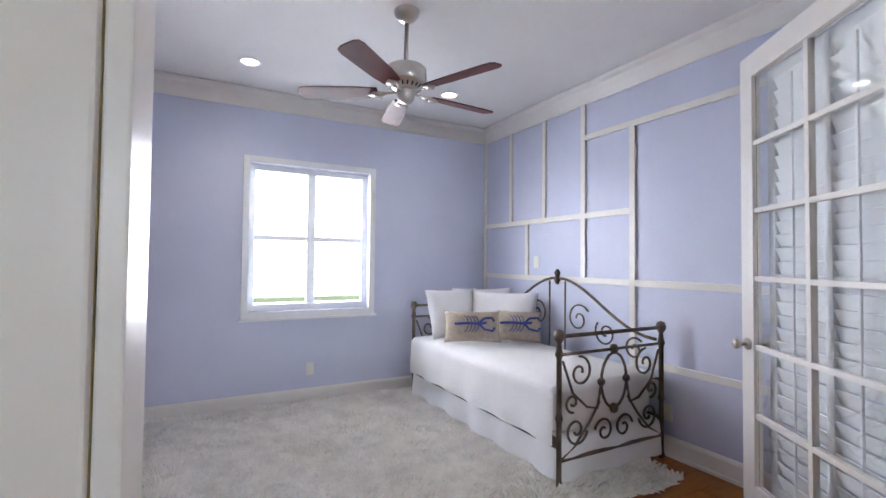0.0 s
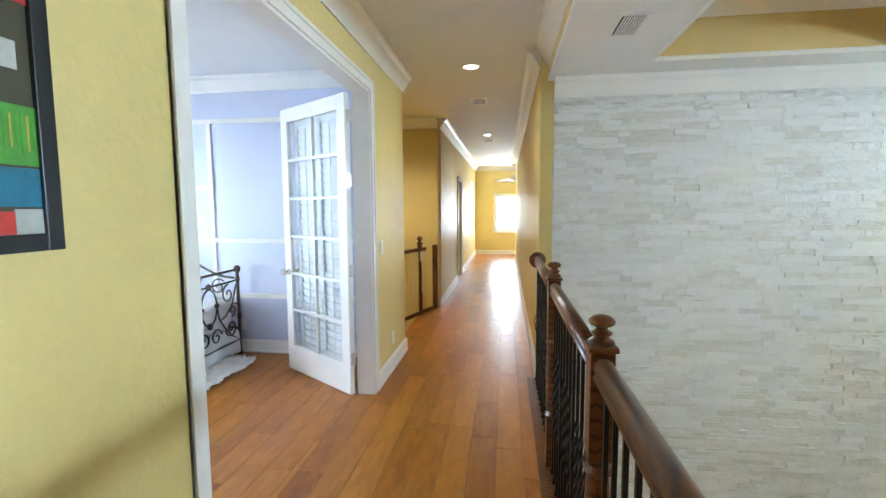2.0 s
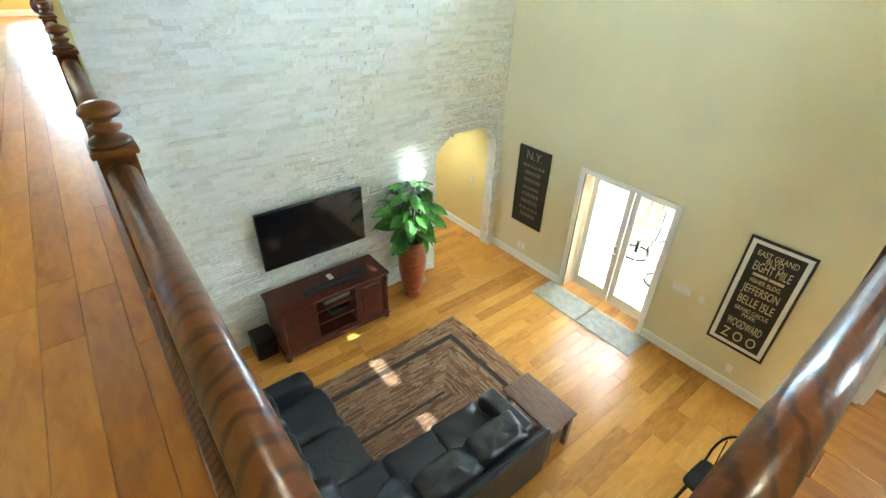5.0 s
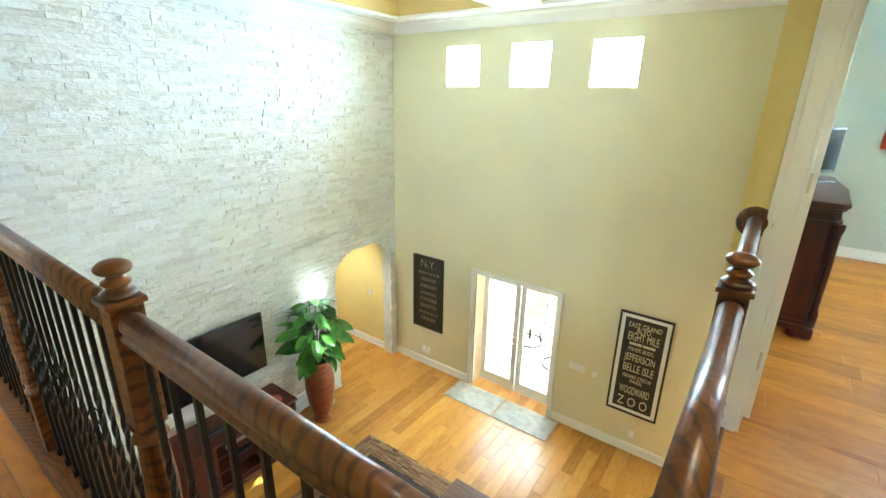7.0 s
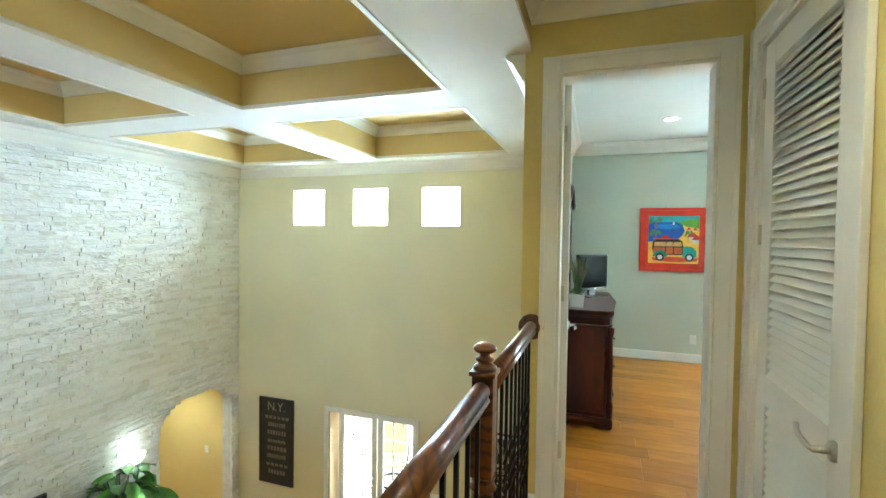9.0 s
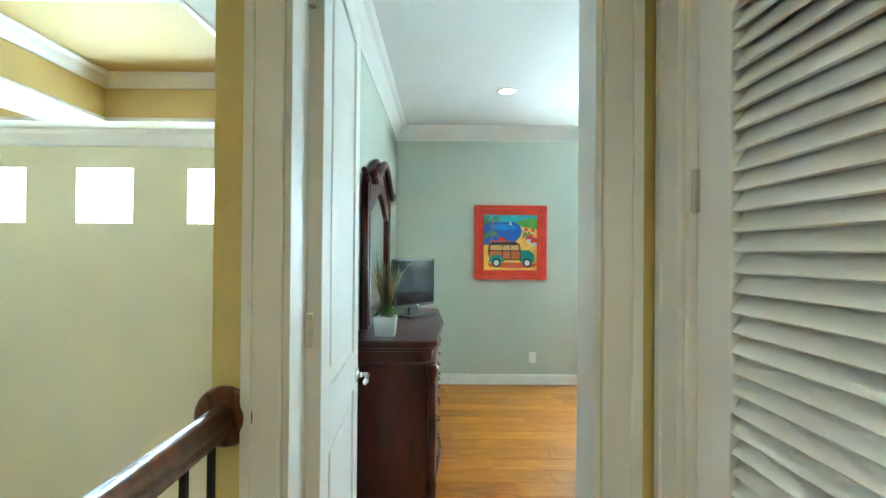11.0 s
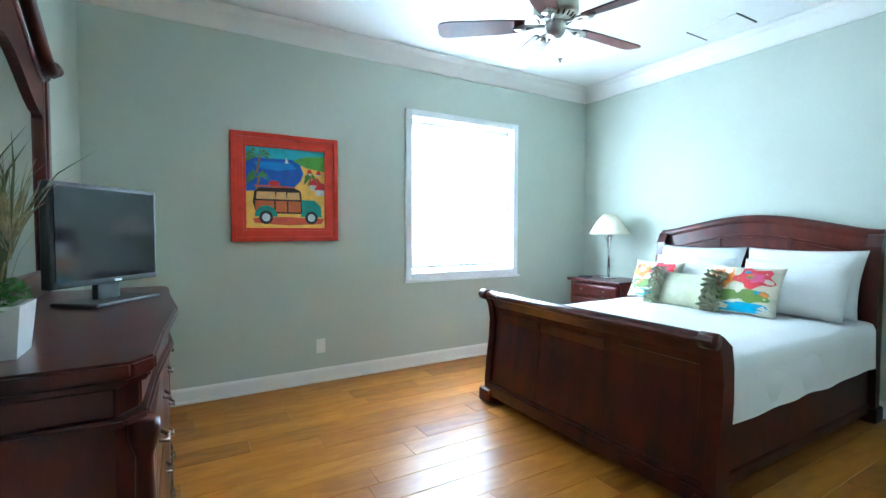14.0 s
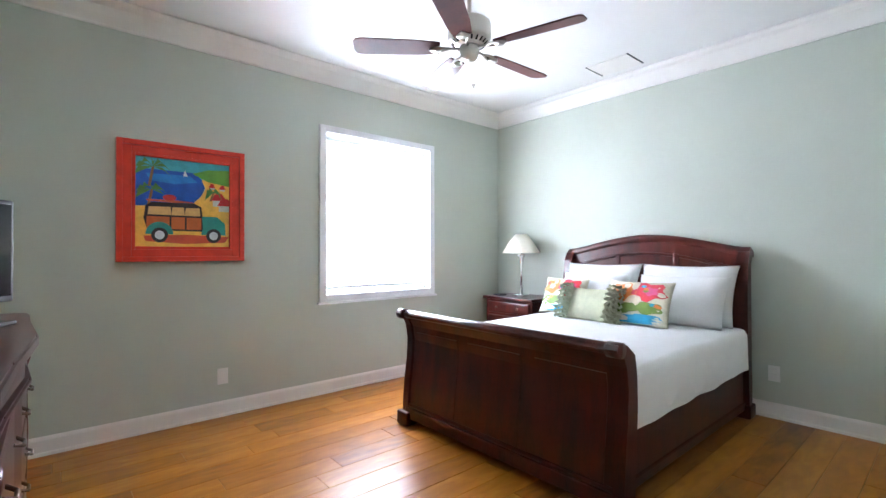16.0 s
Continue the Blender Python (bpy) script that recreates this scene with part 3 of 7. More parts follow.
# the gallery's edge: white fascia and dark oak nosing
setting("gallery_fascia_north", boxed(-2.16, -0.862, -0.32, 3.0, -0.842, -0.035), WHITE, "white fascia under the gallery edge", "trim")
setting("gallery_fascia_west", boxed(-2.158, -2.8, -0.32, -2.138, -0.862, -0.035), WHITE, "white fascia under the gallery edge", "trim")
setting("gallery_nosing_north", boxed(-2.16, -0.885, -0.034, 3.0, -0.64, 0.006, 0.008), OAKRAIL, "dark oak nosing board under the balusters", "trim")
setting("gallery_nosing_west", boxed(-2.22, -2.8, -0.034, -2.115, -0.886, 0.006, 0.008), OAKRAIL, "dark oak nosing board under the balusters", "trim")
setting("ceiling_under_gallery", boxed(-5.9, -0.84, -0.34, 3.2, 2.0, -0.32), CEILING, "white ceiling under the gallery", "ceiling")
setting("ceiling_under_bedroom", boxed(-5.9, -6.4, -0.34, -2.16, -0.84, -0.32), CEILING, "white ceiling over the dining side", "ceiling")

# outside
setting("ground", boxed(-60, -70, LOW - 0.35, 60, 60, LOW - 0.22), GRASS, "green lawn round the house", "ground")
setting("patio", boxed(-4, -11, LOW - 0.21, 6, -6.43, LOW - 0.04), PATIO, "sunlit patio paving", "ground")

# unseen roof, added to block the sun from the patio doors
setting("shade_patio_roof", boxed(-2.0, -9.2, -0.55, 5.4, -6.43, -0.40), WHITE, "unseen white patio roof, added to keep the sun off the doors", "roof")
# glowing walls added far out, so the windows look white and let in more light
for x0, y0, x1, y1 in ((-90, -66, 90, -65), (-90, 61, 90, 62), (64, -66, 65, 62), (-66, -66, -65, 62)):
    setting("backdrop", boxed(x0, y0, LOW - 1, x1, y1, 45), PANEGLOW, "glowing white backdrop wall, added so the windows blow out white", "backdrop")

# door casings and linings
casing("casing_blue_room", "y", 0.63, -1, 0.388, 2.48, 2.46, w=0.08)
casing("casing_blue_room_inside", "y", 0.76, 1, 0.388, 2.48, 2.46)
lining("lining_blue_room", "y", 0.63, 0.76, 0.388, 2.48, 2.46)
casing("casing_green_room", "y", -2.8, 1, -3.01, -2.26, 2.45)
casing("casing_green_room_inside", "y", -2.93, -1, -3.01, -2.26, 2.45)
lining("lining_green_room", "y", -2.93, -2.8, -3.01, -2.26, 2.45)
casing("casing_louvred_door", "x", -3.15, 1, -2.69, -1.87, 2.46)
lining("lining_louvred_door", "x", -3.30, -3.15, -2.69, -1.87, 2.46)
casing("casing_hall_door", "y", 0.56, -1, 8.4, 9.2, 2.1)
setting("door_hall", boxed(8.42, 0.60, 0.01, 9.18, 0.64, 2.08, 0.004), WHITE, "white closed hallway door", "door")
casing("casing_hall_window", "y", 0.56, -1, 11.6, 12.8, 2.2, 0.9)
setting("window_hall", boxed(11.6, 0.62, 0.9, 12.8, 0.64, 2.2), PANEGLOW, "bright hallway window", "window")


def pane_window(name, label, axis, c, way, a0, a1, z0, z1, cols, rows, frame_w=0.05, shutter=True, glass_at=0.08, mullion=0.02, surround=0.06):
    """A window in an opening: casing frame on the wall, sash bars and panes; c: the wall's face, way: towards the room."""
    root = tagged(thing(name, label, "window"), kind="structure")
    bm = bmesh.new()
    if surround:
        s = surround
        for u0, u1, s0, s1 in ((a0 - s, a0, z0 - s, z1 + s), (a1, a1 + s, z0 - s, z1 + s), (a0, a1, z1, z1 + s), (a0, a1, z0 - s, z0)):
            strip(bm, axis, c, way, u0, u1, s0, s1, 0.03)
        part("window_frame", bm, SHUTTER, root)
        bm = bmesh.new()
        strip(bm, axis, c, way, a0 - s - 0.02, a1 + s + 0.02, z0 - s - 0.022, z0 - s - 0.002, 0.045)
        part("window_sill", bm, SHUTTER, root)
    q = c - way * glass_at
    bm = bmesh.new()
    wid, hei = (a1 - a0) / cols, (z1 - z0) / rows
    def bar(u0, u1, s0, s1, d=0.028):
        if axis == "y":
            box(bm, u0, q - d / 2, s0, u1, q + d / 2, s1, 0.003)
        else:
            box(bm, q - d / 2, u0, s0, q + d / 2, u1, s1, 0.003)
    bar(a0, a0 + frame_w, z0, z1); bar(a1 - frame_w, a1, z0, z1)
    bar(a0 + frame_w, a1 - frame_w, z0, z0 + frame_w); bar(a0 + frame_w, a1 - frame_w, z1 - frame_w, z1)
    for k in range(1, cols):
        bar(a0 + k * wid - mullion, a0 + k * wid + mullion, z0 + frame_w, z1 - frame_w, 0.026)
    for k in range(1, rows):
        bar(a0 + frame_w, a1 - frame_w, z0 + k * hei - mullion * 0.6, z0 + k * hei + mullion * 0.6, 0.024)
    part("sash", bm, SHUTTER, root)
    return root


pane_window("window_1", "white framed window with open plantation shutters", "y", 4.70, -1, 0.84, 1.97, 0.88, 2.24, 2, 2, 0.055, mullion=0.04)
pane_window("window_2", "white framed window under a sheer white shade", "y", -6.76, 1, -5.64, -4.48, 0.86, 2.28, 2, 1, 0.03, mullion=0.014)
for cx in (1.685, 0.645, -0.435):
    pane_window("window_3", "small square high window, bright with daylight", "y", -6.12, 1, cx - 0.275, cx + 0.275, 1.72, 2.25, 1, 1, 0.008, glass_at=0.18, surround=0)
pane_window("window_4", "white framed window in the far room", "x", 14.0, -1, -1.08, -0.11, 0.80, 1.93, 1, 2, 0.04)

# shutter louvres of window 1, tilted open
win1 = bpy.data.objects["window_1"]
me = None
for c0, c1 in ((0.895, 1.38), (1.43, 1.915)):
    for k in range(20):
        z = 0.945 + k * 0.0645
        if abs(z - 1.56) < 0.03:
            continue
        if me is None:
            bm = bmesh.new()
            box(bm, -0.2425, -0.028, -0.004, 0.2425, 0.028, 0.004, 0.002)
            ob = part("louvre", bm, SHUTTER, win1)
            me = ob.data
        else:
            ob = new("louvre", me)
            ob.parent = win1
        ob.matrix_basis = pose((c0 + c1) / 2, 4.765, z, 6)
# sheer shade inside window 2
sheer = bpy.data.materials.new("sheer_shade")
sheer.use_nodes = True
sn = sheer.node_tree.nodes
tr, df, mx = sn.new("ShaderNodeBsdfTranslucent"), sn.new("ShaderNodeBsdfTransparent"), sn.new("ShaderNodeMixShader")
tr.inputs["Color"].default_value = (0.95, 0.95, 0.95, 1)
mx.inputs[0].default_value = 0.4
sheer.node_tree.links.new(tr.outputs[0], mx.inputs[1])
sheer.node_tree.links.new(df.outputs[0], mx.inputs[2])
sheer.node_tree.links.new(mx.outputs[0], sn["Material Output"].inputs["Surface"])
rs = thing("roller_shade", "sheer white roller shade hanging in the window", "window shade")
part("fabric", boxed(-5.60, -6.80, 0.93, -4.52, -6.797, 2.22), sheer, rs)
part("roller_tube", rod(bmesh.new(), (-5.605, -6.80, 2.235), (-4.515, -6.80, 2.235), 0.018, seg=14), SHUTTER, rs, smooth=True)
part("hem_bar", boxed(-5.60, -6.807, 0.905, -4.52, -6.79, 0.93, 0.004), SHUTTER, rs)

# ---- batten trim on the lilac wall ----
trim = tagged(thing("batten_trim", "white batten grid on the lilac wall", "wall trim"), kind="structure")
for y0, y1, z0, z1 in ((4.655, 4.699, 0.14, 2.74), (4.17, 4.215, 1.79, 2.74), (3.64, 3.685, 1.79, 2.74), (3.13, 3.18, 1.23, 2.74), (2.62, 2.67, 0.14, 2.42),
                       (3.90, 3.945, 1.23, 1.74), (2.67, 4.655, 1.74, 1.79), (0.9, 4.655, 1.18, 1.23), (0.9, 3.13, 2.42, 2.47), (0.9, 2.62, 0.59, 0.64)):
    bm = bmesh.new()
    strip(bm, "x", 3.40, -1, y0, y1, z0, z1, 0.02)
    part("batten", bm, WHITE, trim)


# ---- doors ----
def door_leaf_glazed():
    """French leaf along local +x from its hinge, 1.0 by 2.43 m, two by six panes."""
    root = thing("french_door", "white glazed french door leaf standing open", "door")
    bm = bmesh.new()
    w, h, t = 0.99, 2.43, 0.022
    for u0, u1, z0, z1 in ((0, 0.105, 0, h), (w - 0.105, w, 0, h), (0.105, w - 0.105, 0, 0.24), (0.105, w - 0.105, h - 0.12, h)):
        box(bm, u0, -t, z0, u1, t, z1, 0.003)
    part("door_frame", bm, WHITE, root)
    pw, ph = (w - 0.21) / 2, (h - 0.36) / 6
    bm = bmesh.new()
    box(bm, w / 2 - 0.014, -0.017, 0.24, w / 2 + 0.014, 0.017, h - 0.12, 0.004)
    part("muntin", bm, WHITE, root)
    for r in range(1, 6):
        bm = bmesh.new()
        box(bm, 0.105, -0.016, 0.24 + r * ph - 0.013, w - 0.105, 0.016, 0.24 + r * ph + 0.013, 0.004)
        part("muntin", bm, WHITE, root)
    me = None
    for r in range(6):
        for c in range(2):
            if me is None:
                ob = part("pane", boxed(0.002, -0.003, 0.002, pw - 0.002, 0.003, ph - 0.002), GLASS, root)
                me = ob.data
            else:
                ob = new("pane", me)
                ob.parent = root
            ob.visible_shadow = False
            ob.matrix_basis = pose(0.105 + c * pw, 0, 0.24 + r * ph)
    for s in (-1, 1):
        bm = bmesh.new()
        rod(bm, (w - 0.06, s * t, 0.94), (w - 0.06, s * (t + 0.012), 0.94), 0.03, seg=18)
        rod(bm, (w - 0.06, s * t, 0.94), (w - 0.06, s * (t + 0.05), 0.94), 0.011)
        puff(bm, (0.055, 0.035, 0.055), Matrix.Translation((w - 0.06, s * (t + 0.06), 0.94)), 0.9, seg=14)
        part("knob", bm, NICKEL, root, "brushed nickel knob", True)
    shutter = part("shutter_frame", bmesh.new(), SHUTTER, root, "white louvred shutter fixed behind the panes")
    bm = bmesh.new()
    for u0, u1, z0, z1 in ((0.075, 0.125, 0.20, 2.33), (0.83, 0.88, 0.20, 2.33), (0.455, 0.50, 0.20, 2.33), (0.125, 0.455, 0.20, 0.26), (0.50, 0.83, 0.20, 0.26), (0.125, 0.455, 2.27, 2.33), (0.50, 0.83, 2.27, 2.33)):
        box(bm, u0, -0.085, z0, u1, -0.055, z1, 0.003)
    bm.to_mesh(shutter.data)
    bm.free()
    me = None
    for u0 in (0.125, 0.50):
        for k in range(31):
            if me is None:
                ob = part("louvre", boxed(0.002, -0.035, -0.004, 0.328, 0.035, 0.004, 0.002), SHUTTER, shutter)
                me = ob.data
            else:
                ob = new("louvre", me)
                ob.parent = shutter
            ob.matrix_basis = pose(u0, -0.07, 0.295 + k * 0.0648, 69)
        part("tilt_rod", boxed(u0 + 0.158, -0.040, 0.30, u0 + 0.170, -0.030, 2.24, 0.002), SHUTTER, shutter)
    for z in (0.25, 0.98, 1.7, 2.2):
        bm = bmesh.new()
        box(bm, -0.016, -t - 0.004, z, 0.002, t, z + 0.1, 0.002)
        part("hinge", bm, NICKEL, root)
    return root


d1 = door_leaf_glazed()
d1.matrix_world = pose(2.43, 0.80, 0.008, 0, 0, 55.5)
# the hinge leaves left on the other jamb
for z in (0.3, 1.0, 1.75, 2.2):
    setting("jamb_hinge", boxed(0.406, 0.70, z, 0.411, 0.758, z + 0.1, 0.001), WHITE, "painted hinge leaf on the door jamb", "hinge")

# louvred closet door
lou = thing("louvred_door", "white closed louvred closet door with lever handle", "door")
bm = bmesh.new()
y0, y1 = -2.67, -1.89
for a0, a1, z0, z1 in ((y0, y0 + 0.11, 0.01, 2.43), (y1 - 0.11, y1, 0.01, 2.43), (y0 + 0.11, y1 - 0.11, 0.01, 0.2), (y0 + 0.11, y1 - 0.11, 0.86, 0.99), (y0 + 0.11, y1 - 0.11, 2.32, 2.43)):
    box(bm, -3.20, a0, z0, -3.162, a1, z1, 0.003)
part("door_frame", bm, WHITE, lou)
me = None
for z0, z1 in ((0.2, 0.86), (0.99, 2.32)):
    n = int((z1 - z0) / 0.036)
    for k in range(n):
        if me is None:
            ob = part("slat", boxed(-0.024, y0 + 0.105, -0.0035, 0.024, y1 - 0.105, 0.0035, 0.0015), WHITE, lou)
            me = ob.data
        else:
            ob = new("slat", me)
            ob.parent = lou
        ob.matrix_basis = pose(-3.18, 0, z0 + (k + 0.5) * (z1 - z0) / n, 0, 58)
bm = bmesh.new()
rod(bm, (-3.163, -1.95, 0.93), (-3.150, -1.95, 0.93), 0.032, seg=20)
rod(bm, (-3.150, -1.95, 0.93), (-3.10, -1.95, 0.93), 0.011)
tube(bm, [(-3.10, -1.95, 0.93), (-3.098, -1.98, 0.932), (-3.098, -2.03, 0.938), (-3.10, -2.06, 0.948), (-3.105, -2.075, 0.962)], 0.009)
part("lever_handle", bm, NICKEL, lou, "curved nickel lever handle", True)
for z in (0.3, 1.55, 2.2):
    part("hinge", boxed(-3.166, -2.705, z, -3.152, -2.66, z + 0.09, 0.002), NICKEL, lou)
# unseen sides and top, added so no sky light leaks in behind the slats
setting("closet_side", boxed(-3.6, -2.95, 0, -3.301, -2.85, CEIL), WHITE, "unseen closet side wall, added to keep sky light out", "wall")
setting("closet_side", boxed(-3.6, -1.7, 0, -3.301, -1.6, CEIL), WHITE, "unseen closet side wall, added to keep sky light out", "wall")
setting("ceiling_closet", boxed(-3.6, -2.95, CEIL, -3.4, -1.6, CEIL + 0.1), WHITE, "unseen closet ceiling, added to keep sky light out", "ceiling")
setting("closet_back", boxed(-3.6, -2.9, 0, -3.5, -1.6, CEIL), WHITE, "plain closet back wall", "wall")

# panelled door of the green room, swung in
gd = thing("bedroom_door", "white panelled bedroom door standing open", "door", (-2.275, -2.935, 0.01), -87)
bm = bmesh.new()
for u0, u1, z0, z1 in ((0, 0.11, 0, 2.42), (0.63, 0.74, 0, 2.42), (0.11, 0.63, 0, 0.22), (0.11, 0.63, 0.9, 1.05), (0.11, 0.63, 2.3, 2.42)):
    box(bm, u0, -0.04, z0, u1, 0.0, z1, 0.003)
part("door_frame", bm, WHITE, gd)
for z0, z1 in ((0.22, 0.9), (1.05, 2.3)):
    bm = boxed(0.11, -0.03, z0, 0.63, -0.01, z1)
    box(bm, 0.16, -0.037, z0 + 0.05, 0.58, -0.003, z1 - 0.05, 0.012)
    part("panel", bm, WHITE, gd)
for s in (-0.04, 0.0):
    bm = bmesh.new()
    k = -1 if s < 0 else 1
    rod(bm, (0.68, s, 0.94), (0.68, s + k * 0.012, 0.94), 0.03, seg=18)
    rod(bm, (0.68, s, 0.94), (0.68, s + k * 0.05, 0.94), 0.011)
    tube(bm, [(0.69, s + k * 0.05, 0.94), (0.66, s + k * 0.052, 0.94), (0.60, s + k * 0.052, 0.938), (0.58, s + k * 0.05, 0.936)], 0.011)
    part("door_handle", bm, CHROME, gd, "chrome lever handle", True)
for z in (0.3, 1.2, 2.1):
    part("hinge", boxed(-0.02, -0.02, z, 0.0, 0.004, z + 0.09, 0.002), NICKEL, gd)


# great room french doors
gfd = thing("patio_doors", "white glazed double patio doors, closed, bright outside", "door")
setting("patio_door_reveal", boxed(1.285, -6.40, LOW, 1.309, -6.125, -1.075), STUCCO, "tan reveal beside the patio doors", "door frame")
casing("casing_patio_doors", "y", -6.12, 1, -0.08, 1.31, -1.07, LOW, 0.07)
for a0, a1 in ((-0.06, 0.60), (0.61, 1.27)):
    leaf = bmesh.new()
    for u0, u1, z0, z1 in ((a0, a0 + 0.09, LOW + 0.02, -1.09), (a1 - 0.09, a1, LOW + 0.02, -1.09), (a0 + 0.09, a1 - 0.09, LOW + 0.02, LOW + 0.2), (a0 + 0.09, a1 - 0.09, -1.2, -1.09)):
        box(leaf, u0, -6.385, z0, u1, -6.345, z1, 0.004)
    lf = part("leaf", leaf, WHITE, gfd)
    part("pane", boxed(a0 + 0.09, -6.368, LOW + 0.2, a1 - 0.09, -6.362, -1.2), GLASS, lf).visible_shadow = False
    for k in range(1, 3):
        u = a0 + 0.09 + (a1 - a0 - 0.18) * k / 3
        part("muntin", boxed(u - 0.008, -6.375, LOW + 0.2, u + 0.008, -6.355, -1.2), WHITE, lf)
    for k in range(1, 6):
        z = LOW + 0.2 + (-1.2 - LOW - 0.2) * k / 6
        part("muntin", boxed(a0 + 0.09, -6.374, z - 0.008, a1 - 0.09, -6.356, z + 0.008), WHITE, lf)
bm = bmesh.new()
for z in (-2.1, -2.22):
    rod(bm, (0.67, -6.345, z), (0.67, -6.30, z), 0.02, seg=14)
tube(bm, [(0.67, -6.30, -2.22), (0.72, -6.295, -2.22), (0.77, -6.30, -2.22)], 0.009)
part("door_handle", bm, NICKEL, gfd, "nickel lever and deadbolt", True)

# ---- gallery railing ----
def newel(x, y, h=1.13):
    root = thing("newel_post", "dark stained oak newel post with turned finial", "newel post", (x, y, 0.004), group="newel posts of the gallery")
    w = 0.035
    bm = boxed(-w, -w, 0, w, w, 0.30, 0.005)
    lathe(bm, [(0.042, 0.30), (0.044, 0.315), (0.034, 0.335), (0.034, 0.345), (0.040, 0.36), (0.036, 0.42), (0.041, 0.58), (0.034, 0.72), (0.034, 0.735), (0.044, 0.75), (0.034, 0.77), (0.042, 0.79)], seg=18)
    box(bm, -w, -w, 0.79, w, w, h - 0.012, 0.005)
    part("shaft", bm, OAKRAIL, root)
    part("cap_block", boxed(-w - 0.008, -w - 0.008, h - 0.0115, w + 0.008, w + 0.008, h + 0.004, 0.005), OAKRAIL, root)
    bm, k = bmesh.new(), 0.70
    lathe(bm, [(k * r, h + z) for r, z in ((0.050, 0.0045), (0.055, 0.009), (0.054, 0.015), (0.046, 0.020), (0.034, 0.024), (0.030, 0.029), (0.038, 0.033), (0.044, 0.038), (0.042, 0.043), (0.030, 0.047), (0.024, 0.052), (0.026, 0.058), (0.044, 0.062), (0.053, 0.068), (0.055, 0.074), (0.050, 0.081), (0.036, 0.088), (0.018, 0.092), (0.002, 0.093))], seg=26)
    part("finial", bm, OAKRAIL, root, smooth=True)
    return root


POSTS = [(-2.13, -0.72), (-1.00, -0.72), (0.30, -0.72), (1.60, -0.72), (-2.13, -1.70)]
for x, y in POSTS[1:]:
    newel(x, y)
newel(*POSTS[0], 1.06)

HAND = [(-0.026, 0), (-0.034, 0.004), (-0.035, 0.012), (-0.029, 0.018), (-0.028, 0.023), (-0.033, 0.029), (-0.0345, 0.038), (-0.032, 0.047), (-0.026, 0.055), (-0.017, 0.061), (-0.006, 0.064)]
HAND = [(u * 0.84, v) for u, v in HAND]
HAND += [(-u, v) for u, v in HAND[::-1]]
RAIL = 1.045


def handrail(axis, c, a, b):
    root = thing("handrail", "dark stained oak handrail with worn glossy top", "handrail", group="handrails of the gallery")
    bm = prism(bmesh.new(), [(c + u, RAIL + v) for u, v in HAND], axis, a, b)
    ob = part("rail", bm, OAKRAIL, root)
    for p in ob.data.polygons:
        p.use_smooth = len(p.vertices) == 4
    lo, hi = c - 0.014, c + 0.014
    part("fillet", boxed(a, lo, RAIL - 0.008, b, hi, RAIL - 0.0005) if axis == "x" else boxed(lo, a, RAIL - 0.008, hi, b, RAIL - 0.0005), OAKRAIL, root)
    return root


for a, b in ((-2.085, -1.045), (-0.955, 0.255), (0.345, 1.555), (1.645, 2.975)):
    handrail("x", -0.72, a, b)
for a, b in ((-2.775, -1.745), (-1.655, -0.765)):
    handrail("y", -2.13, a, b)
for x, y, m in ((2.985, -0.72, pose(2.975, -0.72, RAIL + 0.032, 0, 90)), (-2.13, -2.79, pose(-2.13, -2.797, RAIL + 0.032, -90))):
    bm = lathe(bmesh.new(), [(0.07, 0), (0.072, 0.008), (0.066, 0.016), (0.05, 0.021), (0.002, 0.022)], m, 26)
    tagged(link("rail_rosette", bm, OAKRAIL, smooth=True), "round dark oak rosette where the handrail meets the wall", "rosette")


def baluster(kind):
    """A square iron baluster with a twist, or with a basket, from the nosing to the rail."""
    root = thing("baluster", "black wrought iron baluster" + (" with a scroll basket" if kind else " with a twisted middle"), "baluster", group="iron balusters of the gallery")
    bm = bmesh.new()
    s, rows = 0.0065, []
    for k in range(41):
        z = (RAIL - 0.012) * k / 40
        t = min(1.0, max(0.0, (z - 0.3) / 0.42)) * (0 if kind else 3 * math.pi)
        rows.append([bm.verts.new((s * 1.414 * math.cos(t + math.pi / 4 + q * math.pi / 2), s * 1.414 * math.sin(t + math.pi / 4 + q * math.pi / 2), z)) for q in range(4)])
    for a, b in zip(rows, rows[1:]):
        for q in range(4):
            bm.faces.new((a[q], a[(q + 1) % 4], b[(q + 1) % 4], b[q]))
    part("bar", bm, IRON, root)
    part("shoe", boxed(-0.013, -0.013, 0, 0.013, 0.013, 0.025, 0.003), IRON, root)
    if kind:
        bm = bmesh.new()
        for q in range(4):
            pts = []
            for k in range(13):
                u = k / 12
                a = q * math.pi / 2 + u * 2.2
                r = 0.028 * math.sin(math.pi * u)
                pts.append((r * math.cos(a), r * math.sin(a), 0.44 + 0.16 * u))
            tube(bm, pts, 0.0035, 6)
        part("basket", bm, IRON, root, "twisted iron basket")
    return root


plain, fancy = baluster(0), baluster(1)
plain.matrix_basis = pose(-1.98, -0.72, 0.006)
fancy.matrix_basis = pose(-1.87, -0.72, 0.006)
k = 0
for a, b in ((-1.76, -1.08), (-0.91, 0.21), (0.39, 1.51), (1.69, 2.93)):
    n = round((b - a) / 0.105)
    for i in range(n + 1):
        k += 1
        copy_thing(fancy if k % 4 == 0 else plain, pose(a + (b - a) * i / n, -0.72, 0.006))
for a, b in ((-2.73, -1.78), (-1.62, -0.84)):
    n = round((b - a) / 0.105)
    for i in range(n + 1):
        k += 1
        copy_thing(fancy if k % 4 == 0 else plain, pose(-2.13, a + (b - a) * i / n, 0.006))

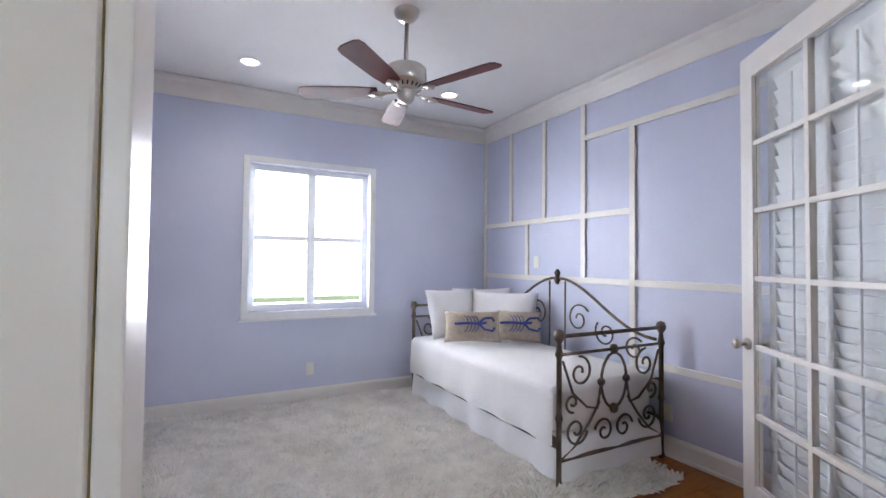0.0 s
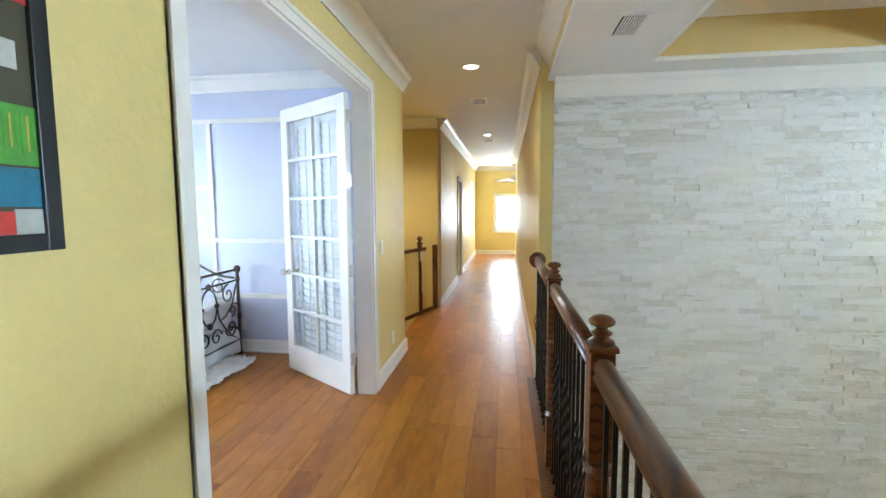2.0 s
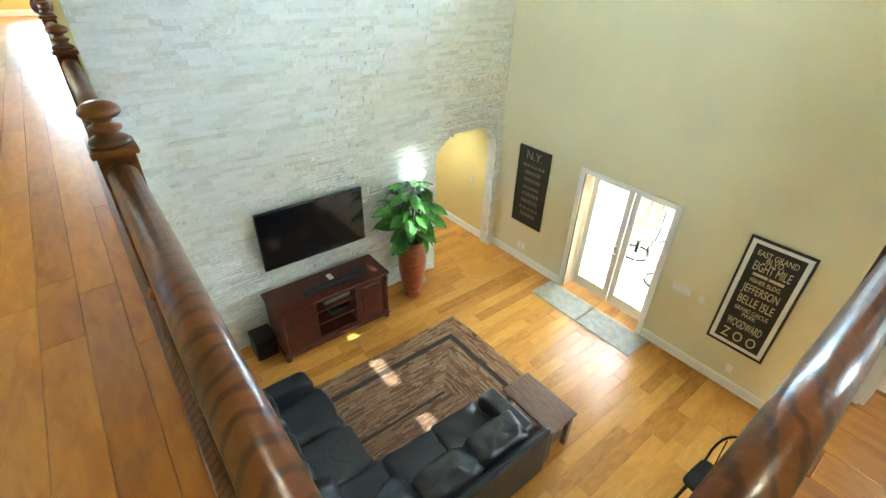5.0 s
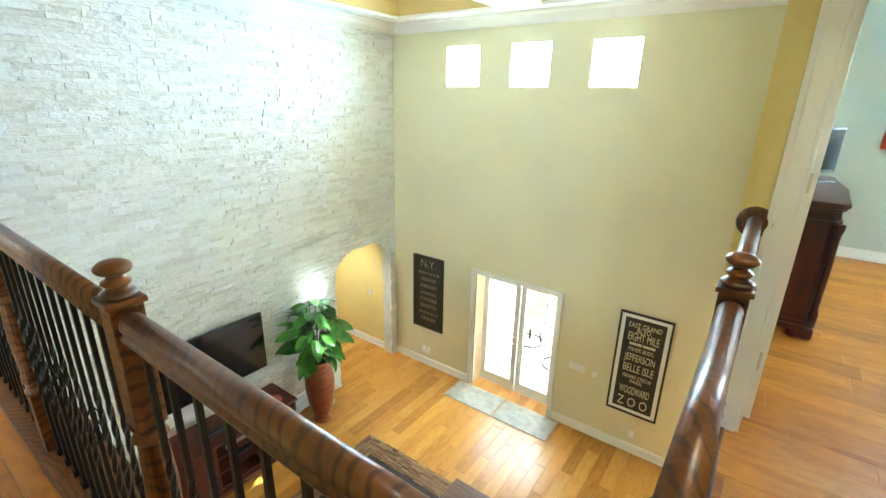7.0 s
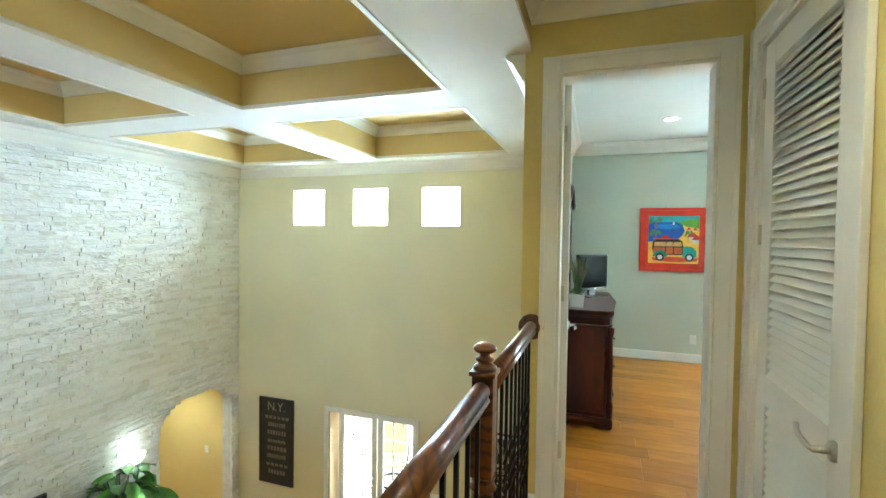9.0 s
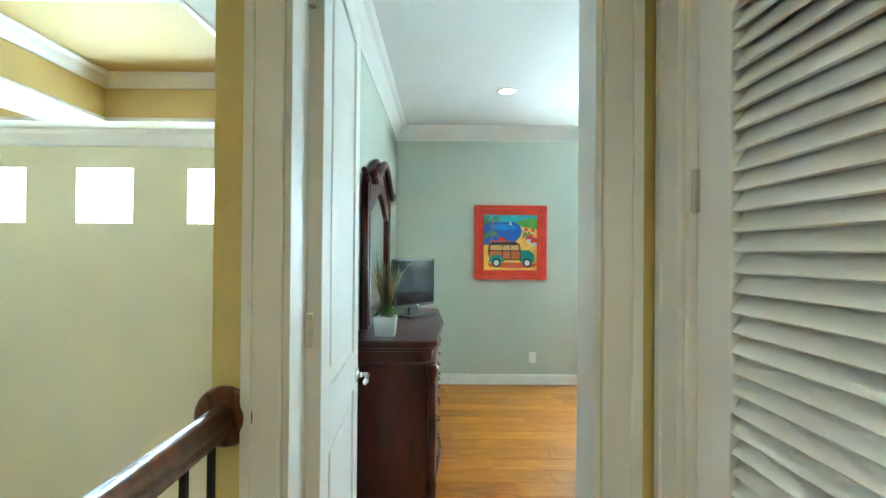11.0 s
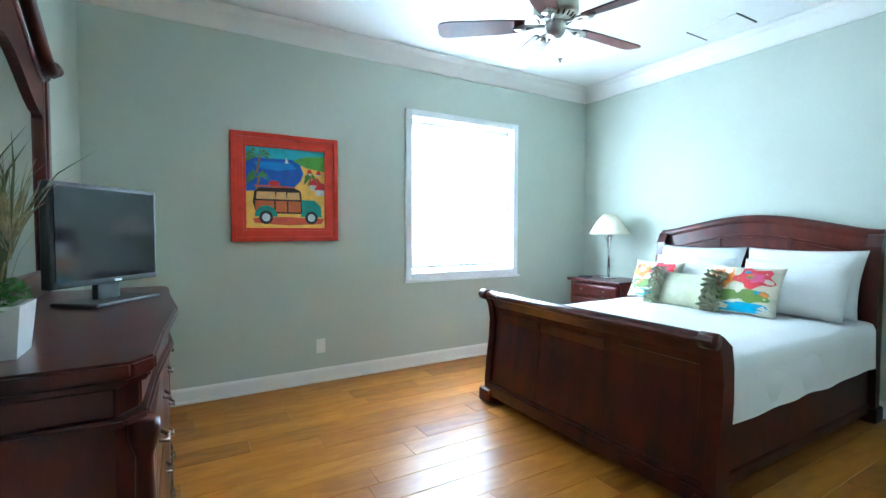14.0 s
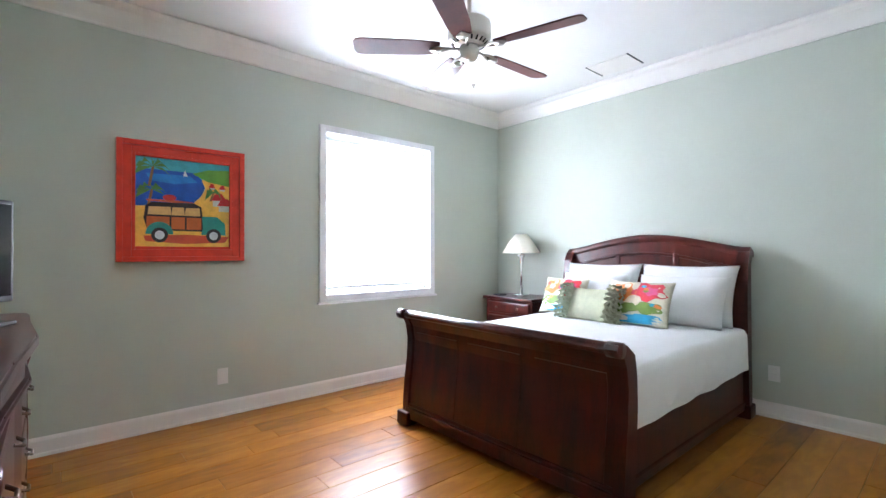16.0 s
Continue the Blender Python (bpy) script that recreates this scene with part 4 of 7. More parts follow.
# stair gate and its post at the stairwell
gate = thing("stair_gate", "dark wood and metal safety gate across the stairs", "safety gate")
bm = boxed(3.70, 0.66, 0.0, 5.70, 0.70, 0.05, 0.006)
part("bottom_rail", bm, OAKRAIL, gate)
part("top_rail", boxed(3.70, 0.655, 0.92, 5.40, 0.705, 0.97, 0.01), OAKRAIL, gate)
for i in range(17):
    part("bar", rod(bmesh.new(), (3.8 + i * 0.1, 0.68, 0.05), (3.8 + i * 0.1, 0.68, 0.92), 0.007, seg=8), NICKEL, gate)
bm = lathe(bmesh.new(), [(0.035, 0), (0.035, 0.3), (0.022, 0.34), (0.026, 0.6), (0.02, 0.8), (0.035, 0.84), (0.035, 1.02), (0.05, 1.03), (0.02, 1.06), (0.042, 1.09), (0.04, 1.12), (0.004, 1.14)], pose(5.25, 0.68, 0), 16)
part("post", bm, OAKRAIL, gate, "turned dark wood gate post", True)
part("post", boxed(5.66, 0.64, 0, 5.72, 0.70, 0.98, 0.006), OAKRAIL, gate)
part("latch", boxed(5.22, 0.63, 0.78, 5.28, 0.66, 0.92, 0.006), WHITE, gate, "white plastic latch")
gate.matrix_world = Matrix.Translation((5.73, 0.62, 0.003)) @ Matrix.Rotation(radians(-19.3), 4, "Z") @ Matrix.Translation((-5.72, -0.68, 0))
steps = tagged(thing("staircase", "wooden stairs going down behind the gate", "stairs"), kind="structure")
for k in range(8):
    part("step", boxed(3.66, 0.80 + k * 0.15, -0.36 * (k + 1) - 0.2, 5.78, 0.95 + k * 0.15, -0.36 * (k + 1) + 0.17, 0.01), PLANK, steps)


# ---- lamps in the ceilings ----
def downlight(x, y, z, watts=22, color=(1, 0.92, 0.80), lit=True):
    root = thing("recessed_downlight", "white recessed ceiling downlight, some added as fill, switched on", "ceiling light", (x, y, z), group="recessed ceiling lights")
    ring = bmesh.new()
    prof = [(0.062, -0.001), (0.066, -0.008), (0.085, -0.006), (0.088, -0.0005)]
    seg = 28
    rows = [[ring.verts.new((r * math.cos(2 * math.pi * i / seg), r * math.sin(2 * math.pi * i / seg), h)) for i in range(seg)] for r, h in prof]
    for a, b in zip(rows, rows[1:]):
        for i in range(seg):
            ring.faces.new((a[i], b[i], b[(i + 1) % seg], a[(i + 1) % seg]))
    part("trim_ring", ring, WHITE, root, smooth=True)
    bm = bmesh.new()
    bmesh.ops.create_circle(bm, cap_ends=True, segments=24, radius=0.062, matrix=Matrix.Translation((0, 0, -0.003)) @ Matrix.Rotation(math.pi, 4, "X"))
    part("lens", bm, LAMPGLOW, root, "glowing warm lens")
    spot_lamp("downlight_beam", x, y, z - 0.02, watts, color)
    return root


# the passage light at (4.0, -5.2) is fill, added to brighten the arch
for x, y, z, w in ((3.40, -0.1, CEIL, 18), (7.5, -0.1, CEIL, 18), (11.0, -0.1, CEIL, 18), (4.0, -5.2, -0.40, 70),
                   (0.76, 4.04, 2.89, 16), (2.44, 3.88, 2.89, 16), (2.05, 1.35, 2.89, 12), (-3.18, -5.6, 2.85, 10),
                   (1.75, -4.75, 3.018, 7), (1.75, -2.4, 3.018, 7), (-0.52, -2.4, 3.018, 7)):
    downlight(x, y, z, w)
# the stairwell light at (4.7, 1.2) is added fill, its fixture unseen
for x, y, w in ((-2.72, -1.2, 30), (4.7, 1.2, 80)):
    downlight(x, y, CEIL, w, (1.0, 0.80, 0.52))


def ceiling_vent(x, y, z, w, h):
    root = thing("ceiling_vent", "white ceiling air vent with thin slats", "air vent", (x, y, z))
    bm = bmesh.new()
    for a, b, c, d in ((-w / 2, -h / 2, w / 2, -h / 2 + 0.02), (-w / 2, h / 2 - 0.02, w / 2, h / 2), (-w / 2, -h / 2 + 0.02, -w / 2 + 0.02, h / 2 - 0.02), (w / 2 - 0.02, -h / 2 + 0.02, w / 2, h / 2 - 0.02)):
        box(bm, a, b, -0.012, c, d, -0.001, 0.002)
    part("vent_frame", bm, WHITE, root)
    part("backing", boxed(-w / 2 + 0.02, -h / 2 + 0.02, -0.003, w / 2 - 0.02, h / 2 - 0.02, -0.001), BLACK, root)
    n = int((h - 0.04) / 0.016)
    for k in range(n):
        bm = boxed(-w / 2 + 0.02, -0.005, -0.001, w / 2 - 0.02, 0.005, 0.001)
        ob = part("slat", bm, WHITE, root)
        ob.matrix_basis = pose(0, -h / 2 + 0.028 + k * 0.016, -0.008, 35)
    return root


ceiling_vent(4.82, -0.1, CEIL, 0.35, 0.2)
ceiling_vent(1.85, -1.15, BEAM, 0.34, 0.18)
ceiling_vent(8.2, -0.1, CEIL, 0.35, 0.2)
hatch = tagged(thing("ceiling_register", "flush white ceiling register with dark side slots", "air vent"), group="")
part("register_panel", boxed(-6.50, -5.26, 2.842, -6.22, -4.90, 2.849, 0.002), WHITE, hatch)
for y in (-5.27, -4.895):
    part("slot", boxed(-6.50, y - 0.006, 2.844, -6.22, y + 0.006, 2.8495), BLACK, hatch)
for x, y, z in ((-5.75, -6.2, 2.85), (1.9, 4.2, 2.89)):
    bm = lathe(bmesh.new(), [(0.02, 0), (0.02, -0.01), (0.008, -0.014), (0.008, -0.03), (0.016, -0.032), (0.002, -0.036)], pose(x, y, z), 14)
    tagged(link("sprinkler_head", bm, NICKEL, smooth=True), "small metal sprinkler head in the ceiling", "sprinkler")


# ---- ceiling fans ----
def ceiling_fan(x, y, z, rod_len, spin):
    root = thing("ceiling_fan", "brushed nickel ceiling fan with five mahogany blades", "ceiling fan", (x, y, z))
    bm = lathe(bmesh.new(), [(0.075, -0.001), (0.078, -0.02), (0.07, -0.045), (0.045, -0.07), (0.018, -0.085)], seg=28)
    part("canopy", bm, NICKEL, root, smooth=True)
    part("downrod", rod(bmesh.new(), (0, 0, -0.07), (0, 0, -rod_len), 0.0125, seg=14), NICKEL, root, smooth=True)
    t = -rod_len
    bm = lathe(bmesh.new(), [(0.02, t + 0.03), (0.05, t + 0.02), (0.105, t + 0.005), (0.122, t - 0.01), (0.125, t - 0.09), (0.115, t - 0.105), (0.09, t - 0.125), (0.06, t - 0.14)], seg=32)
    part("motor", bm, NICKEL, root, smooth=True)
    bm = bmesh.new()
    for k in range(20):
        a = 2 * math.pi * k / 20
        rod(bm, (0.104 * math.cos(a), 0.104 * math.sin(a), t - 0.112), (0.085 * math.cos(a), 0.085 * math.sin(a), t - 0.13), 0.005, seg=6)
    part("vent_slots", bm, BLACK, root)
    bm = lathe(bmesh.new(), [(0.055, t - 0.138), (0.058, t - 0.15), (0.05, t - 0.195), (0.035, t - 0.215), (0.003, t - 0.222)], seg=24)
    part("hub_cap", bm, NICKEL, root, smooth=True)
    for k in range(5):
        m = Matrix.Rotation(radians(spin + 72 * k), 4, "Z") @ Matrix.Translation((0, 0, t - 0.15))
        bm = bmesh.new()
        tube(bm, [m @ Vector(p) for p in ((0.05, 0, 0.0), (0.10, 0.0, -0.004), (0.15, 0.02, -0.008), (0.19, 0.03, -0.012), (0.225, 0.0, -0.012), (0.19, -0.03, -0.012), (0.15, -0.02, -0.008), (0.11, 0, -0.004))], 0.008, 8)
        rod(bm, m @ Vector((0.19, 0, -0.02)), m @ Vector((0.19, 0, -0.008)), 0.028, seg=16)
        arm = part("blade_arm", bm, NICKEL, root, smooth=True)
        tilt = m @ Matrix.Rotation(radians(12), 4, "X")
        outline = [(0.17, -0.048), (0.17, 0.048), (0.30, 0.062), (0.60, 0.068), (0.64, 0.060), (0.655, 0.035), (0.655, -0.035), (0.64, -0.060), (0.60, -0.068), (0.30, -0.062)]
        bm = bmesh.new()
        prism(bm, outline, "z", -0.004, 0.004)
        bmesh.ops.transform(bm, matrix=tilt, verts=bm.verts)
        part("blade", bm, BLADE, root)
    return root


ceiling_fan(1.53, 2.78, 2.89, 0.36, 5)
ceiling_fan(-4.48, -4.95, 2.85, 0.31, 35)
ceiling_fan(13.2, -0.7, CEIL, 0.35, 10)


# ---- plates on the walls ----
def wall_plate(name, label, axis, face, way, a, z, w=0.075, h=0.118, kind="outlet"):
    root = thing(name, label, "wall plate")
    bm = bmesh.new()
    strip(bm, axis, face, way, a - w / 2, a + w / 2, z - h / 2, z + h / 2, 0.008)
    part("plate", bm, PLATE, root)
    n = max(1, round(w / 0.075))
    for k in range(n):
        c = a + (k - (n - 1) / 2) * 0.05
        if kind == "outlet":
            for dz in (-0.02, 0.02):
                bm = bmesh.new()
                strip(bm, axis, face, way, c - 0.016, c + 0.016, z + dz - 0.014, z + dz + 0.014, 0.010)
                part("socket", bm, WHITE, root)
        else:
            bm = bmesh.new()
            strip(bm, axis, face, way, c - 0.016, c + 0.016, z - 0.033, z + 0.033, 0.012)
            part("rocker", bm, WHITE, root)
    return root


for axis, face, way, a, z in (("y", 4.70, -1, 1.40, 0.32), ("x", 3.40, -1, 2.36, 0.30), ("y", -6.76, 1, -3.65, 0.30), ("x", -6.71, 1, -4.03, 0.33),
                              ("y", -6.12, 1, 2.34, LOW + 0.3), ("y", -6.12, 1, 2.24, LOW + 0.3), ("y", -6.12, 1, -1.32, LOW + 0.3), ("y", 0.56, -1, 6.4, 0.3), ("y", 0.63, -1, 3.1, 0.3)):
    wall_plate("outlet", "white wall outlet with two sockets", axis, face, way, a, z)
wall_plate("light_switch", "white wall light switch", "x", 3.40, -1, 3.78, 1.36, kind="switch")
wall_plate("light_switch", "white wall light switch", "y", 0.63, -1, 2.75, 1.2, kind="switch")
wall_plate("light_switch", "row of white wall switches beside the patio doors", "y", -6.12, 1, -0.46, -2.07, 0.24, 0.118, "switch")
wall_plate("light_switch", "small white wall control", "y", -6.12, 1, -0.72, -2.09, 0.07, 0.1, "switch")
wall_plate("light_switch", "white wall switch in the passage", "y", -6.05, 1, 3.6, -2.0, kind="switch")

# ---- great room: television, stand, plant, signs ----
tv = thing("television", "large black flat television mounted on the stone wall", "television")
part("housing", boxed(2.90, -3.352, -1.968, 2.94, -1.898, -1.155, 0.008), BLACK, tv)
part("screen", boxed(2.896, -3.338, -1.950, 2.901, -1.912, -1.170), SCREEN, tv, "dark glossy screen")
part("wall_bracket", boxed(2.939, -2.8, -1.75, 3.0, -2.45, -1.4, 0.004), BLACK, tv)

st = thing("media_console", "dark walnut media console with open shelves", "tv stand")
sx0, sx1, sy0, sy1, st_top = 2.40, 2.92, -3.37, -1.80, -2.27
bm = boxed(sx0 - 0.05, sy0 - 0.03, st_top - 0.04, sx1, sy1 + 0.03, st_top, 0.012)
part("top", bm, WALNUT, st)
part("back_panel", boxed(sx1 - 0.03, sy0, LOW + 0.08, sx1 - 0.01, sy1, st_top - 0.04), WALNUT, st)
for y0, y1 in ((sy0, sy0 + 0.04), (sy1 - 0.04, sy1), (sy0 + 0.47, sy0 + 0.50), (sy1 - 0.50, sy1 - 0.47)):
    part("side_panel", boxed(sx0, y0, LOW + 0.08, sx1 - 0.03, y1, st_top - 0.04, 0.004), WALNUT, st)
part("plinth", boxed(sx0 - 0.03, sy0 - 0.02, LOW + 0.06, sx1 - 0.01, sy1 + 0.02, LOW + 0.13, 0.012), WALNUT, st)
for y0, y1 in ((sy0 + 0.04, sy0 + 0.47), (sy1 - 0.47, sy1 - 0.04)):
    bm = boxed(sx0 - 0.006, y0, LOW + 0.14, sx0 + 0.012, y1, st_top - 0.06, 0.004)
    box(bm, sx0 - 0.016, y0 + 0.07, LOW + 0.21, sx0 + 0.0, y1 - 0.07, st_top - 0.13, 0.008)
    dr = part("door", bm, WALNUT, st)
    puff_bm = puff(bmesh.new(), (0.022, 0.022, 0.022), Matrix.Translation((sx0 - 0.02, y1 - 0.03 if y0 < -2.6 else y0 + 0.03, -2.65)), 0.9, seg=10)
    part("knob", puff_bm, BRONZE, dr)
for z in (LOW + 0.14, LOW + 0.36, LOW + 0.57):
    part("shelf", boxed(sx0 + 0.02, sy0 + 0.50, z, sx1 - 0.03, sy1 - 0.50, z + 0.02, 0.003), WALNUT, st)
for y in (sy0 + 0.02, sy1 - 0.02):
    bm = lathe(bmesh.new(), [(0.03, LOW + 0.13), (0.034, LOW + 0.2), (0.024, LOW + 0.24), (0.03, -2.7), (0.024, -2.45), (0.034, -2.4), (0.03, -2.31)], pose(sx0 - 0.015, y, 0), 14)
    part("column", bm, WALNUT, st, smooth=True)
    for x in (sx0, sx1 - 0.06):
        part("foot", lathe(bmesh.new(), [(0.025, 0), (0.04, 0.02), (0.04, 0.045), (0.025, 0.06)], pose(x, y, LOW + 0.001), 12), WALNUT, st)
tagged(link("soundbar", boxed(2.50, -3.10, st_top + 0.002, 2.59, -2.20, st_top + 0.065, 0.012), BLACK), "long black soundbar on the media console", "soundbar")
rc = thing("receiver", "black and silver receiver on the console shelf", "receiver")
part("case", boxed(2.50, -2.84, LOW + 0.592, 2.8, -2.44, LOW + 0.66, 0.005), BLACK, rc)
part("faceplate", boxed(2.490, -2.83, LOW + 0.60, 2.501, -2.45, LOW + 0.65, 0.003), NICKEL, rc)
tagged(link("game_console", boxed(2.50, -2.80, LOW + 0.382, 2.78, -2.52, LOW + 0.43, 0.006), BLACK), "black set top box on the console shelf", "set top box")
tagged(link("remote_controls", boxed(2.62, -2.70, st_top + 0.001, 2.78, -2.63, st_top + 0.018, 0.005), PLATE), "pale remote control on the console", "remote control")
sub = thing("subwoofer", "black subwoofer box on the floor beside the console", "speaker")
part("cabinet", boxed(2.62, -1.78, LOW + 0.012, 2.92, -1.50, LOW + 0.34, 0.01), BLACK, sub)
part("grille", boxed(2.610, -1.765, LOW + 0.03, 2.621, -1.515, LOW + 0.325, 0.004), IRON, sub)

pl = thing("potted_plant", "tall ridged terracotta urn with a big leafy plant", "plant", (2.62, -3.98, LOW + 0.001))
ring = []
prof = [(0.12, 0.0), (0.135, 0.02), (0.11, 0.06), (0.105, 0.09), (0.14, 0.17), (0.18, 0.33), (0.205, 0.52), (0.212, 0.68), (0.20, 0.82), (0.17, 0.93), (0.15, 0.98), (0.165, 1.01), (0.16, 1.03), (0.14, 1.03), (0.13, 0.96)]
for (r0, z0), (r1, z1) in zip(prof, prof[1:]):
    steps_n = 6 if z1 - z0 > 0.07 else 1
    for i in range(steps_n):
        u = i / steps_n
        ring.append((r0 + (r1 - r0) * u + (0.004 if i % 2 else 0), z0 + (z1 - z0) * u))
ring.append(prof[-1])
part("urn", lathe(bmesh.new(), ring, seg=32), TERRA, pl, "glossy ridged terracotta urn", True)
part("soil", lathe(bmesh.new(), [(0.002, 0.94), (0.132, 0.95), (0.13, 0.96), (0.002, 0.965)], seg=20), GAP, pl)
# one broad leaf with a folded midrib, shared by all leaves
bm = bmesh.new()
rows = []
for i in range(9):
    u = i / 8
    w = 0.085 * math.sin(math.pi * min(1, u * 0.94 + 0.06)) ** 0.75 * (1.15 - 0.35 * u)
    zz = 0.05 * u - 0.10 * u * u
    rows.append([bm.verts.new((0.30 * u, s * w, zz + abs(s) * w * 0.35 + 0.006 * math.sin(9 * u) * abs(s))) for s in (-1, -0.5, 0, 0.5, 1)])
for a, b in zip(rows, rows[1:]):
    for k in range(4):
        bm.faces.new((a[k], a[k + 1], b[k + 1], b[k]))
lm = bpy.data.meshes.new("leaf")
for f in bm.faces:
    f.smooth = True
bm.to_mesh(lm)
bm.free()
lm.materials.append(LEAF)
rnd = random.Random(7)
stems = bmesh.new()
for k in range(84):
    a = rnd.uniform(0, 2 * math.pi)
    h = rnd.uniform(1.12, 1.95)
    r = rnd.uniform(0.10, 0.34) * (1.0 if h < 1.65 else 0.75)
    p = Vector((r * math.cos(a), r * math.sin(a), h))
    tube(stems, [(0.05 * math.cos(a), 0.05 * math.sin(a), 0.95), (0.10 * math.cos(a), 0.10 * math.sin(a), 0.95 + (h - 0.95) * 0.6), tuple(p)], 0.005, 5)
    ob = new("leaf", lm)
    ob.parent = pl
    s = rnd.uniform(0.75, 1.2)
    ob.matrix_basis = Matrix.Translation(p) @ Euler((rnd.uniform(-0.5, 0.5), rnd.uniform(-0.35, 0.75), a + rnd.uniform(-0.5, 0.5))).to_matrix().to_4x4() @ Matrix.Scale(s, 4)
part("stems", stems, STEM, pl)
# an uplight behind the plant
ul = thing("uplight", "small lit uplight lamp behind the plant", "lamp", (2.86, -4.28, LOW))
part("pole", rod(bmesh.new(), (0, 0, 0.02), (0, 0, 1.85), 0.012), NICKEL, ul)
part("base", lathe(bmesh.new(), [(0.12, 0.001), (0.12, 0.015), (0.03, 0.03)], seg=20), NICKEL, ul)
part("shade", lathe(bmesh.new(), [(0.03, 1.84), (0.085, 1.90), (0.10, 1.95), (0.095, 1.955), (0.02, 1.90)], seg=20), UPGLOW, ul, "glowing glass bowl", True)
lamp = new("uplight_beam", bpy.data.lights.new("uplight_beam", "POINT"))
lamp.data.energy, lamp.data.color, lamp.data.shadow_soft_size = 0.4, (1, 0.97, 0.9), 0.05
lamp.location = (2.84, -4.28, LOW + 2.08)


def wall_sign(name, label, x0, x1, z0, z1, frame_w, frame_mat, mat_w):
    root = thing(name, label, "wall art")
    y = -6.119
    bm = bmesh.new()
    for a0, a1, s0, s1 in ((x0, x0 + frame_w, z0, z1), (x1 - frame_w, x1, z0, z1), (x0 + frame_w, x1 - frame_w, z0, z0 + frame_w), (x0 + frame_w, x1 - frame_w, z1 - frame_w, z1)):
        box(bm, a0, y, s0, a1, y + 0.03, s1, 0.003)
    part("frame", bm, frame_mat, root)
    if mat_w:
        part("white_border", boxed(x0 + frame_w, y, z0 + frame_w, x1 - frame_w, y + 0.014, z1 - frame_w), PLATE, root)
    q = frame_w + mat_w
    part("panel", boxed(x0 + q, y, z0 + q, x1 - q, y + 0.018, z1 - q), SIGNBLACK, root)
    return root, y + 0.0185


SIGNBLACK = material("black_sign_board", (0.02, 0.018, 0.016), 0.5, var=0.2, scale=8, bump=0.1)
SIGNINK = material("cream_sign_ink", (0.66, 0.56, 0.36), 0.6, var=0.05, bump=0)
SIGNWORN = material("worn_sign_ink", (0.34, 0.29, 0.20), 0.7, var=0.3, scale=25, bump=0.1)
SIGNFADE = material("faded_sign_ink", (0.20, 0.17, 0.12), 0.7, var=0.2, bump=0)
z_sign, y_sign = wall_sign("bus_roll_sign", "black framed bus roll sign with cream place names", -1.585, -0.935, -2.50, -1.005, 0.025, BLACK, 0.05)
for body, z, h, w in (("EAST GRAND", 0.090, 0.075, 0.40), ("BLVD.", 0.15, 0.075, 0.18), ("EIGHT MILE", 0.245, 0.125, 0.38), ("FISHER BLDG.", 0.415, 0.06, 0.32), ("JEFFERSON", 0.53, 0.115, 0.38),
                      ("BELLE ISLE", 0.68, 0.125, 0.38), ("GRAND CIRCUS", 0.80, 0.06, 0.36), ("PARK", 0.865, 0.06, 0.15), ("WOODWARD", 1.0, 0.125, 0.38), ("Z O O", 1.17, 0.15, 0.38)):
    text_mesh(body, h * 1.3, pose(-1.26, y_sign, -1.08 - z * 1.06, 90, 0, 180), SIGNINK, z_sign, width=w)
for k in range(2):
    part("lettering_bar", boxed(-1.42 + 0.165 * k, y_sign, -1.08 - 0.375, -1.27 + 0.17 * k, y_sign + 0.0015, -1.08 - 0.34), SIGNINK, z_sign)
n_sign, y_sign = wall_sign("street_sign_board", "worn black wooden board with faded lettering", 1.93, 2.57, -2.36, -1.0, 0.012, BLACK, 0)
text_mesh("N.Y.", 0.19, pose(2.25, y_sign, -1.14, 90, 0, 180), SIGNWORN, n_sign, width=0.32)
for k in range(8):
    w = rnd.uniform(0.30, 0.48)
    z = -1.33 - k * 0.125
    n = rnd.randint(5, 9)
    for i in range(n):
        a = 2.25 - w / 2 + w * i / n
        part("lettering_bar", boxed(a, y_sign, z, a + w / n * 0.7, y_sign + 0.0015, z + (0.065 if k % 3 else 0.045)), SIGNFADE, n_sign)

# rug of the great room: rings of short jute strips round a dark band
rug = thing("jute_rug", "brown striped jute rug with a dark border band", "rug")
RX0, RX1, RY0, RY1 = -0.28, 1.80, -4.17, -0.9
part("backing", boxed(RX0, RY0, LOW + 0.001, RX1, RY1, LOW + 0.006), RUGDARK, rug)
verts, faces = [], []
def slab(x0, y0, x1, y1, z1):
    b = len(verts)
    verts.extend([(x0, y0, LOW + 0.006), (x1, y0, LOW + 0.006), (x1, y1, LOW + 0.006), (x0, y1, LOW + 0.006), (x0 + 0.003, y0 + 0.003, z1), (x1 - 0.003, y0 + 0.003, z1), (x1 - 0.003, y1 - 0.003, z1), (x0 + 0.003, y1 - 0.003, z1)])
    faces.extend([(b + 4, b + 5, b + 6, b + 7), (b, b + 1, b + 5, b + 4), (b + 1, b + 2, b + 6, b + 5), (b + 2, b + 3, b + 7, b + 6), (b + 3, b, b + 4, b + 7)])
d = 0.0
